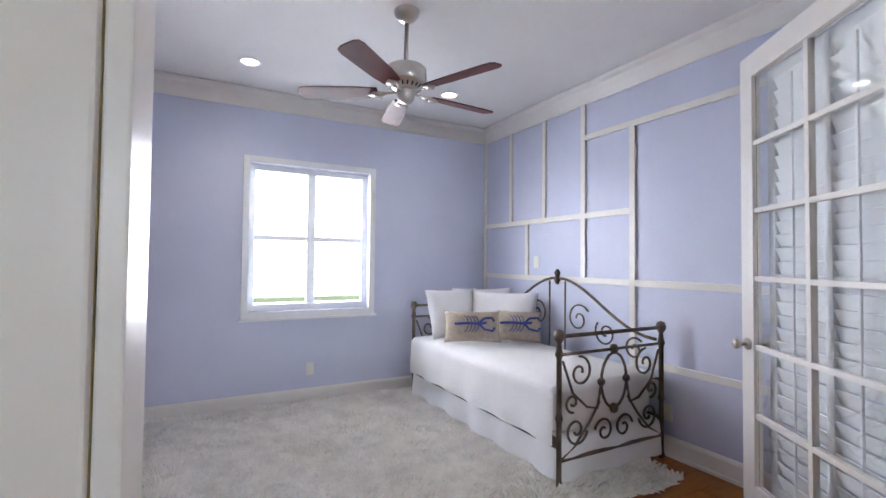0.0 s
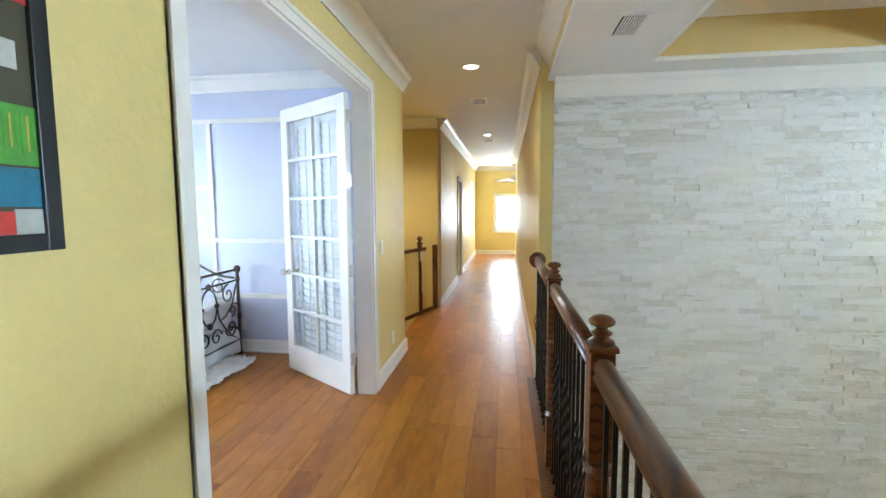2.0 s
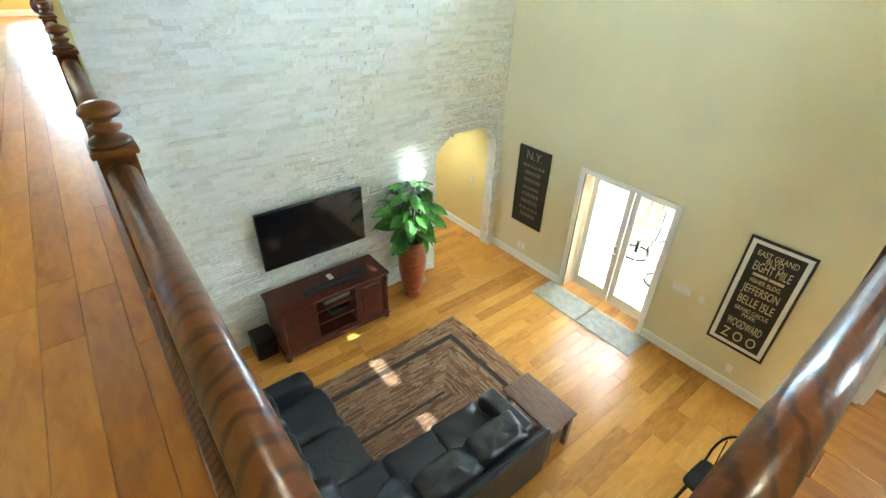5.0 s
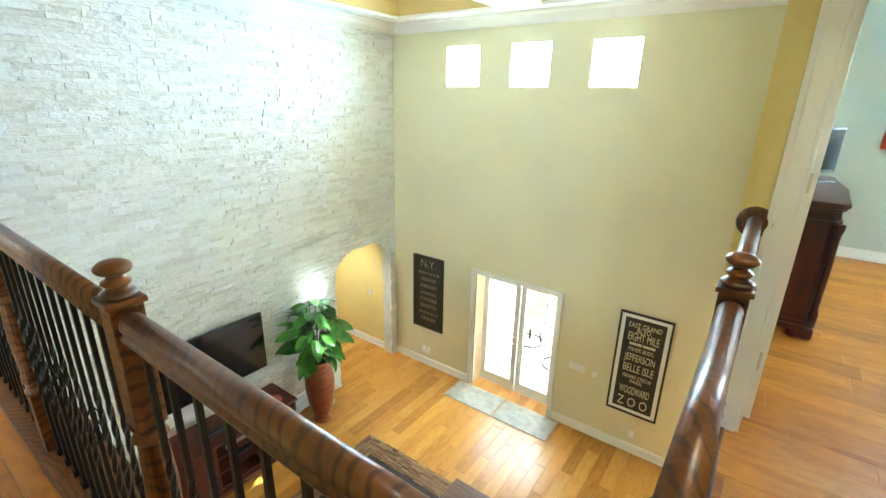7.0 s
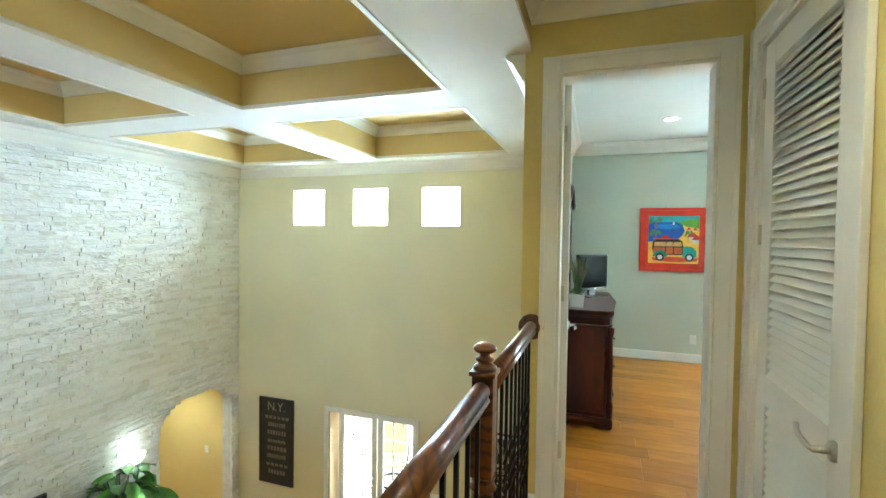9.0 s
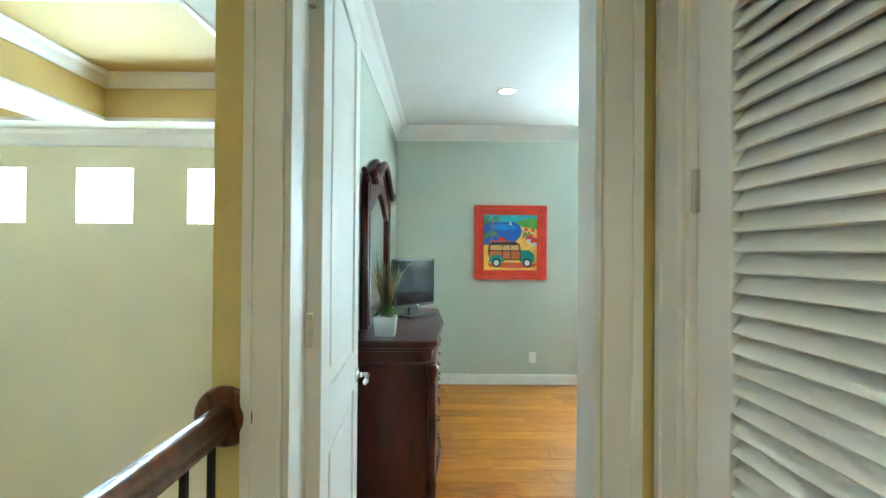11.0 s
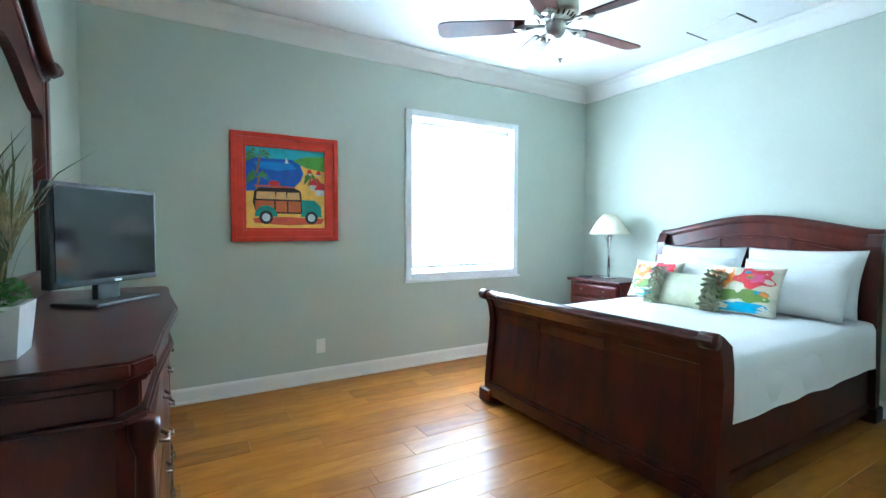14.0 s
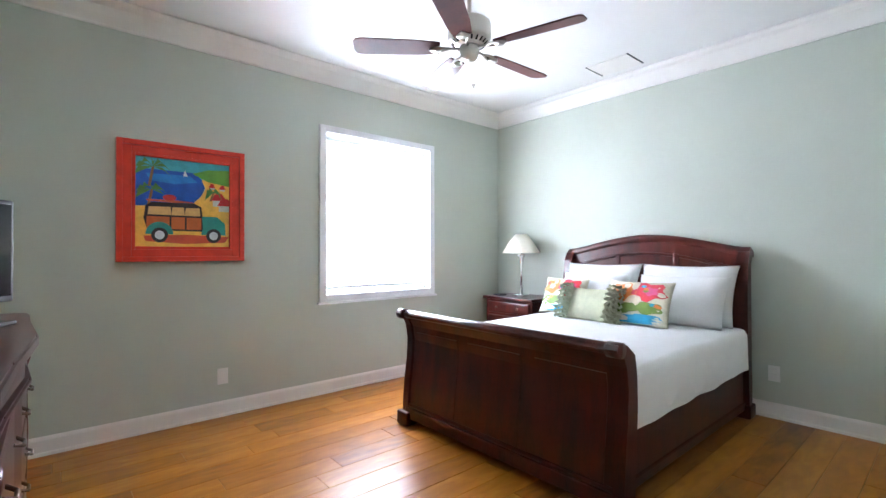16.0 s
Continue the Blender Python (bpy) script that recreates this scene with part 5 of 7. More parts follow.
while d < 1.02:
    if 0.26 < d < 0.36:
        d += 0.02
        continue
    wd = 0.019
    z1 = LOW + 0.012 + rnd.uniform(0, 0.003)
    outer = d < 0.26
    for side in range(4):
        if side in (0, 2):
            y = RY0 + d if side == 0 else RY1 - d - wd
            a, b = RX0 + d, RX1 - d
        else:
            y = RX0 + d if side == 1 else RX1 - d - wd
            a, b = RY0 + d, RY1 - d
        if b - a < 0.03:
            continue
        u = a
        while u < b - 0.001:
            v = min(b, u + rnd.uniform(0.06, 0.22))
            if side in (0, 2):
                slab(u, y, v, y + wd, z1)
            else:
                slab(y, u, y + wd, v, z1)
            u = v
    d += 0.02
me = bpy.data.meshes.new("strips")
me.from_pydata(verts, [], faces)
me.materials.append(JUTE)
ob = new("strips", me)
ob.parent = rug
ob["kind"] = "stuff"

for x0, x1 in ((0.61, 1.50), (-0.31, 0.59)):
    bm = bmesh.new()
    bmesh.ops.create_grid(bm, x_segments=46, y_segments=26, size=0.5, matrix=Matrix.Translation(((x0 + x1) / 2, -5.82, LOW + 0.012)) @ Matrix.Diagonal((x1 - x0, 0.50, 1, 1)))
    for v in bm.verts:
        v.co.z += 0.006 * noise.noise(v.co * 30)
    geo = bmesh.ops.extrude_face_region(bm, geom=bm.faces[:])
    bmesh.ops.translate(bm, verts=[g for g in geo["geom"] if isinstance(g, bmesh.types.BMVert)], vec=(0, 0, -0.006))
    bmesh.ops.recalc_face_normals(bm, faces=bm.faces)
    tagged(link("door_mat", bm, MATWOOL, smooth=True), "mottled grey woven mat before the patio doors", "mat", "mats at the patio doors")

# ---- leather sectional ----
sofa = thing("sectional_sofa", "black leather sectional sofa with wrinkled cushions", "sofa")
def cushion(name, x0, y0, z0, x1, y1, z1, e=0.34, rough=0.05, rot=None):
    m = Matrix.Translation(((x0 + x1) / 2, (y0 + y1) / 2, (z0 + z1) / 2))
    if rot:
        m = m @ rot
    part(name, puff(bmesh.new(), (x1 - x0, y1 - y0, z1 - z0), m, e, rough, 48, 9.0), LEATHER, sofa, smooth=True)
L = LOW
part("base", boxed(-0.62, -1.80, L + 0.02, 1.42, -0.95, L + 0.26, 0.03), LEATHER, sofa)
part("base", boxed(-0.62, -3.22, L + 0.02, 0.18, -1.80, L + 0.26, 0.03), LEATHER, sofa)
for a in range(2):
    cushion("seat_cushion", 0.22 + a * 0.60, -1.86, L + 0.22, 0.83 + a * 0.60, -1.15, L + 0.46)
    cushion("back_cushion", 0.22 + a * 0.60, -1.30, L + 0.40, 0.83 + a * 0.60, -0.98, L + 0.86, 0.5, 0.05)
    cushion("seat_cushion", -0.45, -2.52 - a * 0.61, L + 0.22, 0.22, -1.90 - a * 0.61, L + 0.46)
    cushion("back_cushion", -0.60, -2.52 - a * 0.61, L + 0.40, -0.26, -1.90 - a * 0.61, L + 0.84, 0.5, 0.05)
cushion("corner_seat", -0.42, -1.92, L + 0.22, 0.26, -1.2, L + 0.46)
cushion("corner_back", -0.60, -1.90, L + 0.38, -0.20, -1.35, L + 0.86, 0.55, 0.05, Matrix.Rotation(0.25, 4, "Z"))
cushion("corner_back", -0.40, -1.36, L + 0.38, 0.24, -0.98, L + 0.86, 0.55, 0.05, Matrix.Rotation(-0.25, 4, "Z"))
cushion("arm", 1.40, -1.78, L + 0.02, 1.64, -0.95, L + 0.60, 0.3, 0.01)
cushion("arm", -0.50, -3.34, L + 0.02, 0.16, -3.11, L + 0.60, 0.3, 0.01)
part("back_frame", boxed(-0.70, -3.34, L + 0.02, -0.60, -0.92, L + 0.72, 0.04), LEATHER, sofa)
part("back_frame", boxed(-0.60, -0.97, L + 0.02, 1.62, -0.88, L + 0.72, 0.04), LEATHER, sofa)

tb = thing("side_table", "rustic brown wooden side table at the sofa end", "table")
part("tabletop", boxed(-0.66, -3.83, L + 0.50, 0.06, -3.41, L + 0.54, 0.008), RUSTIC, tb)
part("shelf", boxed(-0.60, -3.78, L + 0.16, 0.0, -3.46, L + 0.18, 0.004), RUSTIC, tb)
for x in (-0.61, -0.03):
    for y in (-3.78, -3.46):
        part("leg", boxed(x - 0.03, y - 0.03, L + 0.012, x + 0.03, y + 0.03, L + 0.50, 0.006), RUSTIC, tb)

# windsor chair and the corner of a dining table
ch = thing("windsor_chair", "black spindle back windsor chair at the dining table", "chair", (-1.93, -4.27, L), 176)
part("seat", puff(bmesh.new(), (0.44, 0.42, 0.05), pose(0, 0, 0.44), 0.4), IRON, ch, smooth=True)
for x, y in ((-0.15, -0.14), (0.15, -0.14), (-0.15, 0.14), (0.15, 0.14)):
    part("leg", rod(bmesh.new(), (x * 1.35, y * 1.35, 0.002), (x, y, 0.43), 0.014, 0.018), IRON, ch)
pts = [(0.19 * math.cos(math.pi * k / 16), 0.17 + 0.08 * math.sin(math.pi * k / 16), 0.46 + 0.48 * math.sin(math.pi * k / 16) ** 0.6) for k in range(17)]
part("back_bow", tube(bmesh.new(), pts, 0.012), IRON, ch, smooth=True)
for k in range(6):
    x = -0.13 + 0.052 * k
    part("spindle", rod(bmesh.new(), (x * 0.8, 0.17, 0.45), (x, 0.245, 0.90 - abs(x) * 0.8), 0.006, seg=7), IRON, ch)
dt = thing("dining_table", "pale wooden dining table", "table")
part("tabletop", boxed(-3.0, -4.08, L + 0.72, -1.88, -3.25, L + 0.76, 0.01), SHADE, dt)
for x in (-2.9, -1.97):
    for y in (-3.98, -3.35):
        part("leg", boxed(x - 0.035, y - 0.035, L + 0.002, x + 0.035, y + 0.035, L + 0.72, 0.005), SHADE, dt)


# patio chairs seen through the doors
def patio_chair(x, y, turn):
    root = thing("patio_chair", "dark metal swivel patio chair with tan sling", "chair", (x, y, L - 0.038), turn, "patio chairs outside")
    part("seat", puff(bmesh.new(), (0.5, 0.5, 0.04), pose(0, 0, 0.42), 0.35), TAN, root, smooth=True)
    part("backrest", puff(bmesh.new(), (0.5, 0.05, 0.55), pose(0, 0.26, 0.74, -14), 0.35), TAN, root, smooth=True)
    for s in (-1, 1):
        part("armrest", tube(bmesh.new(), [(s * 0.28, 0.28, 0.9), (s * 0.29, 0.2, 0.68), (s * 0.30, -0.1, 0.64), (s * 0.29, -0.22, 0.6), (s * 0.27, -0.2, 0.42)], 0.016), IRON, root, smooth=True)
    part("pedestal", rod(bmesh.new(), (0, 0, 0.04), (0, 0, 0.41), 0.03), IRON, root)
    part("base_ring", tube(bmesh.new(), [(0.27 * math.cos(2 * math.pi * k / 24), 0.27 * math.sin(2 * math.pi * k / 24), 0.025) for k in range(25)], 0.018), IRON, root)
    return root


patio_chair(0.35, -7.6, 160)
patio_chair(1.15, -8.1, 200)
patio_chair(-0.4, -8.3, 120)

# ---- lilac bedroom: daybed, rug ----
db = thing("daybed", "scrolled bronze iron daybed made up in white linen", "daybed")
X0, X1, Y0, Y1 = 2.36, 3.30, 2.34, 4.42


def spiral(cx, cz, r, turns, start, flip=1, n=26):
    return [(cx + flip * r * (1 - 0.82 * k / n) * math.cos(start + turns * 2 * math.pi * k / n), cz + r * (1 - 0.82 * k / n) * math.sin(start + turns * 2 * math.pi * k / n)) for k in range(n + 1)]


def daybed_end(y):
    bm = bmesh.new()
    for x in (X0, X1):
        part("post", lathe(bmesh.new(), [(0.02, 0.01), (0.024, 0.03), (0.016, 0.06), (0.016, 0.40), (0.024, 0.42), (0.016, 0.45), (0.016, 0.78), (0.026, 0.80), (0.018, 0.83), (0.014, 0.87), (0.03, 0.895), (0.034, 0.92), (0.026, 0.945), (0.004, 0.955)], pose(x, y, 0), 14), BRONZE, db, smooth=True)
    for z, r in ((0.91, 0.013), (0.80, 0.010), (0.17, 0.012)):
        part("rail", rod(bmesh.new(), (X0, y, z), (X1, y, z), r, seg=12), BRONZE, db, smooth=True)
    cx = (X0 + X1) / 2
    part("oval", tube(bmesh.new(), [(cx + 0.115 * math.cos(2 * math.pi * k / 28), y, 0.60 + 0.175 * math.sin(2 * math.pi * k / 28)) for k in range(29)], 0.009), BRONZE, db, smooth=True)
    for s in (-1, 1):
        for cc, cz, r, tn, st in ((0.30, 0.68, 0.10, 1.3, 1.5), (0.33, 0.33, 0.095, 1.4, 3.3), (0.09, 0.29, 0.085, 1.3, 0.2), (0.36, 0.50, 0.06, 1.2, 4.6)):
            part("scroll", tube(bmesh.new(), [(cx + s * (cc + px), y, cz + pz) for px, pz in spiral(0, 0, r, tn, st)], 0.008), BRONZE, db, smooth=True)
        part("scroll", tube(bmesh.new(), [(cx + s * u, y, z) for u, z in ((0.44, 0.76), (0.36, 0.56), (0.24, 0.46), (0.15, 0.44), (0.115, 0.60))], 0.008), BRONZE, db, smooth=True)
        part("scroll", tube(bmesh.new(), [(cx + s * u, y, z) for u, z in ((0.45, 0.18), (0.34, 0.24), (0.22, 0.36), (0.13, 0.48))], 0.008), BRONZE, db, smooth=True)
        part("knuckle", puff(bmesh.new(), (0.05, 0.04, 0.05), pose(cx + s * 0.115, y, 0.60), 0.9, seg=12), BRONZE, db, smooth=True)
    for z in (0.80, 0.42):
        part("knuckle", puff(bmesh.new(), (0.055, 0.045, 0.065), pose(cx, y, z), 0.9, seg=12), BRONZE, db, smooth=True)


daybed_end(Y0)
daybed_end(Y1)
# the curved back against the wall
cy = (Y0 + Y1) / 2
part("back_crest", tube(bmesh.new(), [(X1, cy + u * 1.0, 0.82 + 0.40 * math.cos(u * math.pi / 2) ** 2) for u in [k / 12 - 1 for k in range(25)]], 0.012), BRONZE, db, smooth=True)
part("back_rail", rod(bmesh.new(), (X1, Y0, 0.55), (X1, Y1, 0.55), 0.011), BRONZE, db, smooth=True)
part("back_finial", lathe(bmesh.new(), [(0.012, 1.16), (0.03, 1.2), (0.02, 1.24), (0.03, 1.27), (0.004, 1.3)], pose(X1, cy, 0), 12), BRONZE, db, smooth=True)
for s in (-1, 1):
    for cc, cz, r, st in ((0.26, 0.88, 0.13, 0.6), (0.55, 0.80, 0.11, 2.4), (0.82, 0.72, 0.09, 0.8)):
        part("scroll", tube(bmesh.new(), [(X1, cy + s * (cc + px), cz + pz) for px, pz in spiral(0, 0, r, 1.4, st)], 0.008), BRONZE, db, smooth=True)
    part("back_spindle", rod(bmesh.new(), (X1, cy + s * 0.1, 0.55), (X1, cy + s * 0.1, 1.19), 0.008), BRONZE, db)
for x in (X0, X1):
    part("side_rail", boxed(x - 0.012, Y0, 0.24, x + 0.012, Y1, 0.30, 0.003), BRONZE, db)


def cover(bm, x0, x1, y0, y1, top, drop, sides, puffy=0.03, wave=0.012, n=44, m=60):
    """A bedspread: flat on top with rounded edges, hanging on the sides named in 'sides' (w, e, s, n)."""
    over = {"w": drop if "w" in sides else 0.05, "e": drop if "e" in sides else 0.05, "s": drop if "s" in sides else 0.05, "n": drop if "n" in sides else 0.05}
    r = 0.05
    def place(u, lo, hi, d0, d1):
        if u < 0:
            d = -u
            return (lo - min(d, r) * 0.6, max(0, d - r * 0.3))
        if u > hi - lo:
            d = u - (hi - lo)
            return (hi + min(d, r) * 0.6, max(0, d - r * 0.3))
        return (lo + u, 0)
    rows = []
    for i in range(n + 1):
        u = -over["w"] + (x1 - x0 + over["w"] + over["e"]) * i / n
        row = []
        for j in range(m + 1):
            v = -over["s"] + (y1 - y0 + over["s"] + over["n"]) * j / m
            x, dx = place(u, x0, x1, 0, 0)
            y, dy = place(v, y0, y1, 0, 0)
            d = max(dx, dy)
            z = top - d + 0.008 * noise.noise(Vector((x * 4, y * 4, 2)))
            if d > 0:
                k = min(1, d / 0.25)
                x += wave * k * math.sin(y * 16) * (1 if dx > 0 else 0) * (1 if u > 0 else -1)
                y += wave * k * math.sin(x * 16) * (1 if dy > 0 else 0) * (1 if v > 0 else -1)
            else:
                z += puffy * min(1, min(x - x0, x1 - x, y - y0, y1 - y) / 0.15)
            row.append(bm.verts.new((x, y, z)))
        rows.append(row)
    for a, b in zip(rows, rows[1:]):
        for j in range(m):
            bm.faces.new((a[j], b[j], b[j + 1], a[j + 1]))
    return bm


part("mattress", puff(bmesh.new(), (X1 - X0 - 0.04, Y1 - Y0 - 0.06, 0.30), pose((X0 + X1) / 2, cy, 0.44), 0.2), LINEN, db, smooth=True)
part("bedspread", cover(bmesh.new(), X0 + 0.0, X1 - 0.03, Y0 + 0.05, Y1 - 0.04, 0.60, 0.36, "w"), LINEN, db, "white matelasse bedspread", True)
part("bed_skirt", cover(bmesh.new(), X0 + 0.03, X1 - 0.04, Y0 + 0.03, Y1 - 0.03, 0.30, 0.27, "ws", 0, 0.018), COTTON, db, "white gathered bed skirt", True)

INK = material("navy_print", (0.05, 0.07, 0.30), 0.8, var=0.1, bump=0.1)


def bed_pillow(name, label, w, h, d, x, y, z, lean, turn, mat):
    root = tagged(link(name, pillow(bmesh.new(), w, h, d), mat, smooth=True), label, "pillow")
    root.matrix_world = pose(x, y, z, lean, 0, turn)
    return root


bed_pillow("pillow", "large plump white pillow on the daybed", 0.70, 0.48, 0.22, 2.72, 4.20, 0.85, -16, 12, COTTON)
bed_pillow("pillow", "large plump white pillow on the daybed", 0.66, 0.46, 0.22, 3.05, 3.86, 0.85, -20, -50, COTTON)
bed_pillow("pillow", "large plump white pillow on the daybed", 0.66, 0.46, 0.20, 3.06, 4.22, 0.86, -12, -12, COTTON)


def printed_pillow(x, y, turn, w):
    root = thing("throw_pillow", "beige burlap throw pillow with a navy printed sea creature", "pillow", (x, y, 0.78), turn)
    m = pose(0, 0, 0, -26)
    part("cover", pillow(bmesh.new(), w, 0.29, 0.14, m), BURLAP, root, smooth=True)
    bm = bmesh.new()
    f = -0.083
    tube(bm, [m @ Vector((-0.16, f + 0.012, 0.0)), m @ Vector((-0.05, f, 0.005)), m @ Vector((0.06, f, 0.0)), m @ Vector((0.12, f + 0.004, 0.01))], 0.012, 6)
    for s in (-1, 1):
        tube(bm, [m @ Vector((0.06, f, 0.01 * s)), m @ Vector((0.10, f + 0.004, 0.05 * s)), m @ Vector((0.17, f + 0.016, 0.06 * s)), m @ Vector((0.19, f + 0.022, 0.03 * s))], 0.010, 6)
        for k in range(4):
            tube(bm, [m @ Vector((-0.04 + 0.03 * k, f, 0.01 * s)), m @ Vector((-0.05 + 0.03 * k, f + 0.002, 0.05 * s)), m @ Vector((-0.075 + 0.03 * k, f + 0.008, 0.075 * s))], 0.004, 5)
    part("print", bm, INK, root, "navy printed motif")


printed_pillow(2.60, 3.70, -28, 0.50)
printed_pillow(3.00, 3.55, -42, 0.40)

# shag rug: an uneven sheet under thousands of tufts
sr = thing("shag_rug", "ivory sheepskin shag rug with long tufts", "rug")
bm = bmesh.new()
bmesh.ops.create_grid(bm, x_segments=60, y_segments=50, size=0.5, matrix=Matrix.Translation((1.55, 3.35, 0.02)) @ Matrix.Diagonal((3.1, 2.5, 1, 1)))
for v in bm.verts:
    v.co.z += 0.02 * noise.noise(v.co * 5) + 0.01 * noise.noise(v.co * 16)
    v.co.y += 0.05 * noise.noise(Vector((v.co.x * 3, 0, 1)))
    v.co.x += 0.05 * noise.noise(Vector((0, v.co.y * 3, 5)))
part("pelt", bm, SHAG, sr, smooth=True)
rg = random.Random(21)
verts, faces = [], []
for k in range(26000):
    x, y = rg.uniform(0.0, 3.12), rg.uniform(2.05, 4.62)
    if X0 + 0.1 < x < X1 - 0.05 and 2.55 < y < 4.35:
        continue
    a = 3.0 * noise.noise(Vector((x * 2.2, y * 2.2, 3))) + rg.uniform(-0.7, 0.7)
    l, w, h = rg.uniform(0.035, 0.075), rg.uniform(0.005, 0.011), rg.uniform(0.015, 0.04)
    z = 0.022 + 0.02 * noise.noise(Vector((x, y, 0.02)) * 5)
    dx, dy = math.cos(a), math.sin(a)
    b = len(verts)
    verts.extend([(x - dy * w, y + dx * w, z), (x + dy * w, y - dx * w, z), (x + dx * l * 0.6, y + dy * l * 0.6, z + h), (x + dx * l, y + dy * l, z + h * 0.55)])
    faces.extend([(b, b + 1, b + 2), (b + 1, b + 3, b + 2), (b, b + 2, b + 3)])
me = bpy.data.meshes.new("tufts")
me.from_pydata(verts, [], faces)
me.materials.append(SHAG)
ob = new("tufts", me)
ob.parent = sr
ob["kind"] = "stuff"

# picture on the hallway wall
FRAMEBLACK = material("black_picture_frame", (0.012, 0.012, 0.013), 0.35, var=0.1, bump=0.05)


def paint_mat(name, c):
    return material(name, c, 0.5, var=0.12, scale=14, bump=0.15, fine=60)


hp = thing("hallway_picture", "colourful abstract painting in a black frame on the hallway wall", "picture")
bm = bmesh.new()
for a0, a1, z0, z1 in ((-1.03, -0.99, 1.445, 2.06), (-0.14, -0.10, 1.445, 2.06), (-0.99, -0.14, 1.445, 1.485), (-0.99, -0.14, 2.02, 2.06)):
    box(bm, a0, 0.60, z0, a1, 0.629, z1, 0.003)
part("frame", bm, FRAMEBLACK, hp)
part("canvas", boxed(-0.99, 0.612, 1.485, -0.14, 0.628, 2.02), paint_mat("painted_umber", (0.06, 0.05, 0.02)), hp)
COLOURS = dict(red=(0.60, 0.035, 0.02), grey=(0.50, 0.50, 0.46), teal=(0.02, 0.16, 0.26), green=(0.10, 0.36, 0.03), dark=(0.02, 0.02, 0.015), orange=(0.62, 0.17, 0.02), yellow=(0.55, 0.42, 0.05))
COLOURS = {k: paint_mat("canvas_" + k, c) for k, c in COLOURS.items()}
for a0, a1, z0, z1, c in ((-0.20, -0.14, 1.485, 1.54, "grey"), (-0.42, -0.20, 1.485, 1.535, "red"), (-0.62, -0.42, 1.485, 1.55, "grey"), (-0.25, -0.14, 1.545, 1.63, "teal"), (-0.52, -0.25, 1.54, 1.62, "orange"),
                          (-0.28, -0.14, 1.635, 1.765, "green"), (-0.70, -0.28, 1.63, 1.74, "green"), (-0.36, -0.26, 1.66, 1.82, "dark"), (-0.21, -0.17, 1.84, 1.90, "grey"), (-0.30, -0.14, 1.985, 2.02, "red"),
                          (-0.48, -0.30, 1.90, 1.98, "red"), (-0.24, -0.20, 1.93, 1.96, "orange"), (-0.9, -0.62, 1.56, 1.9, "teal"), (-0.8, -0.5, 1.92, 2.0, "yellow")):
    part("paint_patch", boxed(a0, 0.6085, z0, a1, 0.6125, z1, 0.001), COLOURS[c], hp)
for k in range(11):
    part("paint_stroke", boxed(-0.27 + 0.012 * k, 0.6075, 1.66 + 0.006 * (k % 4), -0.265 + 0.012 * k, 0.6085, 1.745 + 0.005 * (k % 3)), COLOURS["yellow" if k % 3 == 0 else "green"], hp)

# ---- green bedroom ----
art = thing("beach_painting", "beach scene painting with a car in a coral red frame", "painting")
ax0, ax1, az0, az1, wy = -3.79, -2.99, 1.165, 1.985, -6.759
for k, (w0, w1, d) in enumerate(((0.0, 0.035, 0.05), (0.035, 0.085, 0.035), (0.085, 0.105, 0.042))):
    bm = bmesh.new()
    a0, a1, z0, z1 = ax0 + w0, ax1 - w0, az0 + w0, az1 - w0
    t = w1 - w0
    for u0, u1, s0, s1 in ((a0, a0 + t, z0, z1), (a1 - t, a1, z0, z1), (a0 + t, a1 - t, z0, z0 + t), (a0 + t, a1 - t, z1 - t, z1)):
        box(bm, u0, wy, s0, u1, wy + d, s1, 0.004)
    part("frame", bm, REDFRAME, art)


def flat(name, mat, outline, lift):
    """A painted patch: outline in parts of the canvas, from its left top as seen, down."""
    W, H = ax1 - ax0 - 0.21, az1 - az0 - 0.21
    pts = [(ax1 - 0.105 - u * W, az1 - 0.105 - v * H) for u, v in outline]
    bm = bmesh.new()
    prism(bm, pts, "y", wy + 0.020, wy + 0.0215 + lift * 0.0006)
    part(name, bm, mat, art)


def oval(cx, cy2, rx, ry, a=0.0, b=2 * math.pi, n=18):
    return [(cx + rx * math.cos(a + (b - a) * k / n), cy2 + ry * math.sin(a + (b - a) * k / n)) for k in range(n + (0 if b - a > 6.2 else 1))]


P = {k: paint_mat("paint_" + k, c) for k, c in dict(sky=(0.06, 0.42, 0.50), sea=(0.012, 0.10, 0.48), sea_light=(0.02, 0.22, 0.62), sand=(0.80, 0.46, 0.06), hill=(0.12, 0.36, 0.04), road=(0.55, 0.08, 0.03),
                                                    teal=(0.02, 0.26, 0.22), panel=(0.48, 0.11, 0.02), dark=(0.02, 0.01, 0.01), tyre=(0.015, 0.015, 0.02), rim=(0.55, 0.62, 0.66), palm=(0.08, 0.24, 0.05),
                                                    roof=(0.55, 0.02, 0.02), house=(0.55, 0.60, 0.56), glassy=(0.62, 0.36, 0.12), trunk=(0.28, 0.13, 0.04), white=(0.8, 0.8, 0.78)).items()}
flat("painted_sky", P["sky"], [(0, 0), (1, 0), (1, 0.2), (0, 0.2)], 0)
flat("painted_sea", P["sea"], [(0, 0.13), (0.6, 0.13), (0.68, 0.2), (0.72, 0.3), (0.68, 0.4), (0.58, 0.5), (0, 0.55)], 1)
flat("painted_sea_light", P["sea_light"], [(0.1, 0.18), (0.55, 0.17), (0.64, 0.24), (0.4, 0.28), (0.15, 0.26)], 2)
flat("painted_hill", P["hill"], [(0.58, 0.14), (0.75, 0.08), (1, 0.06), (1, 0.26), (0.75, 0.22)], 2)
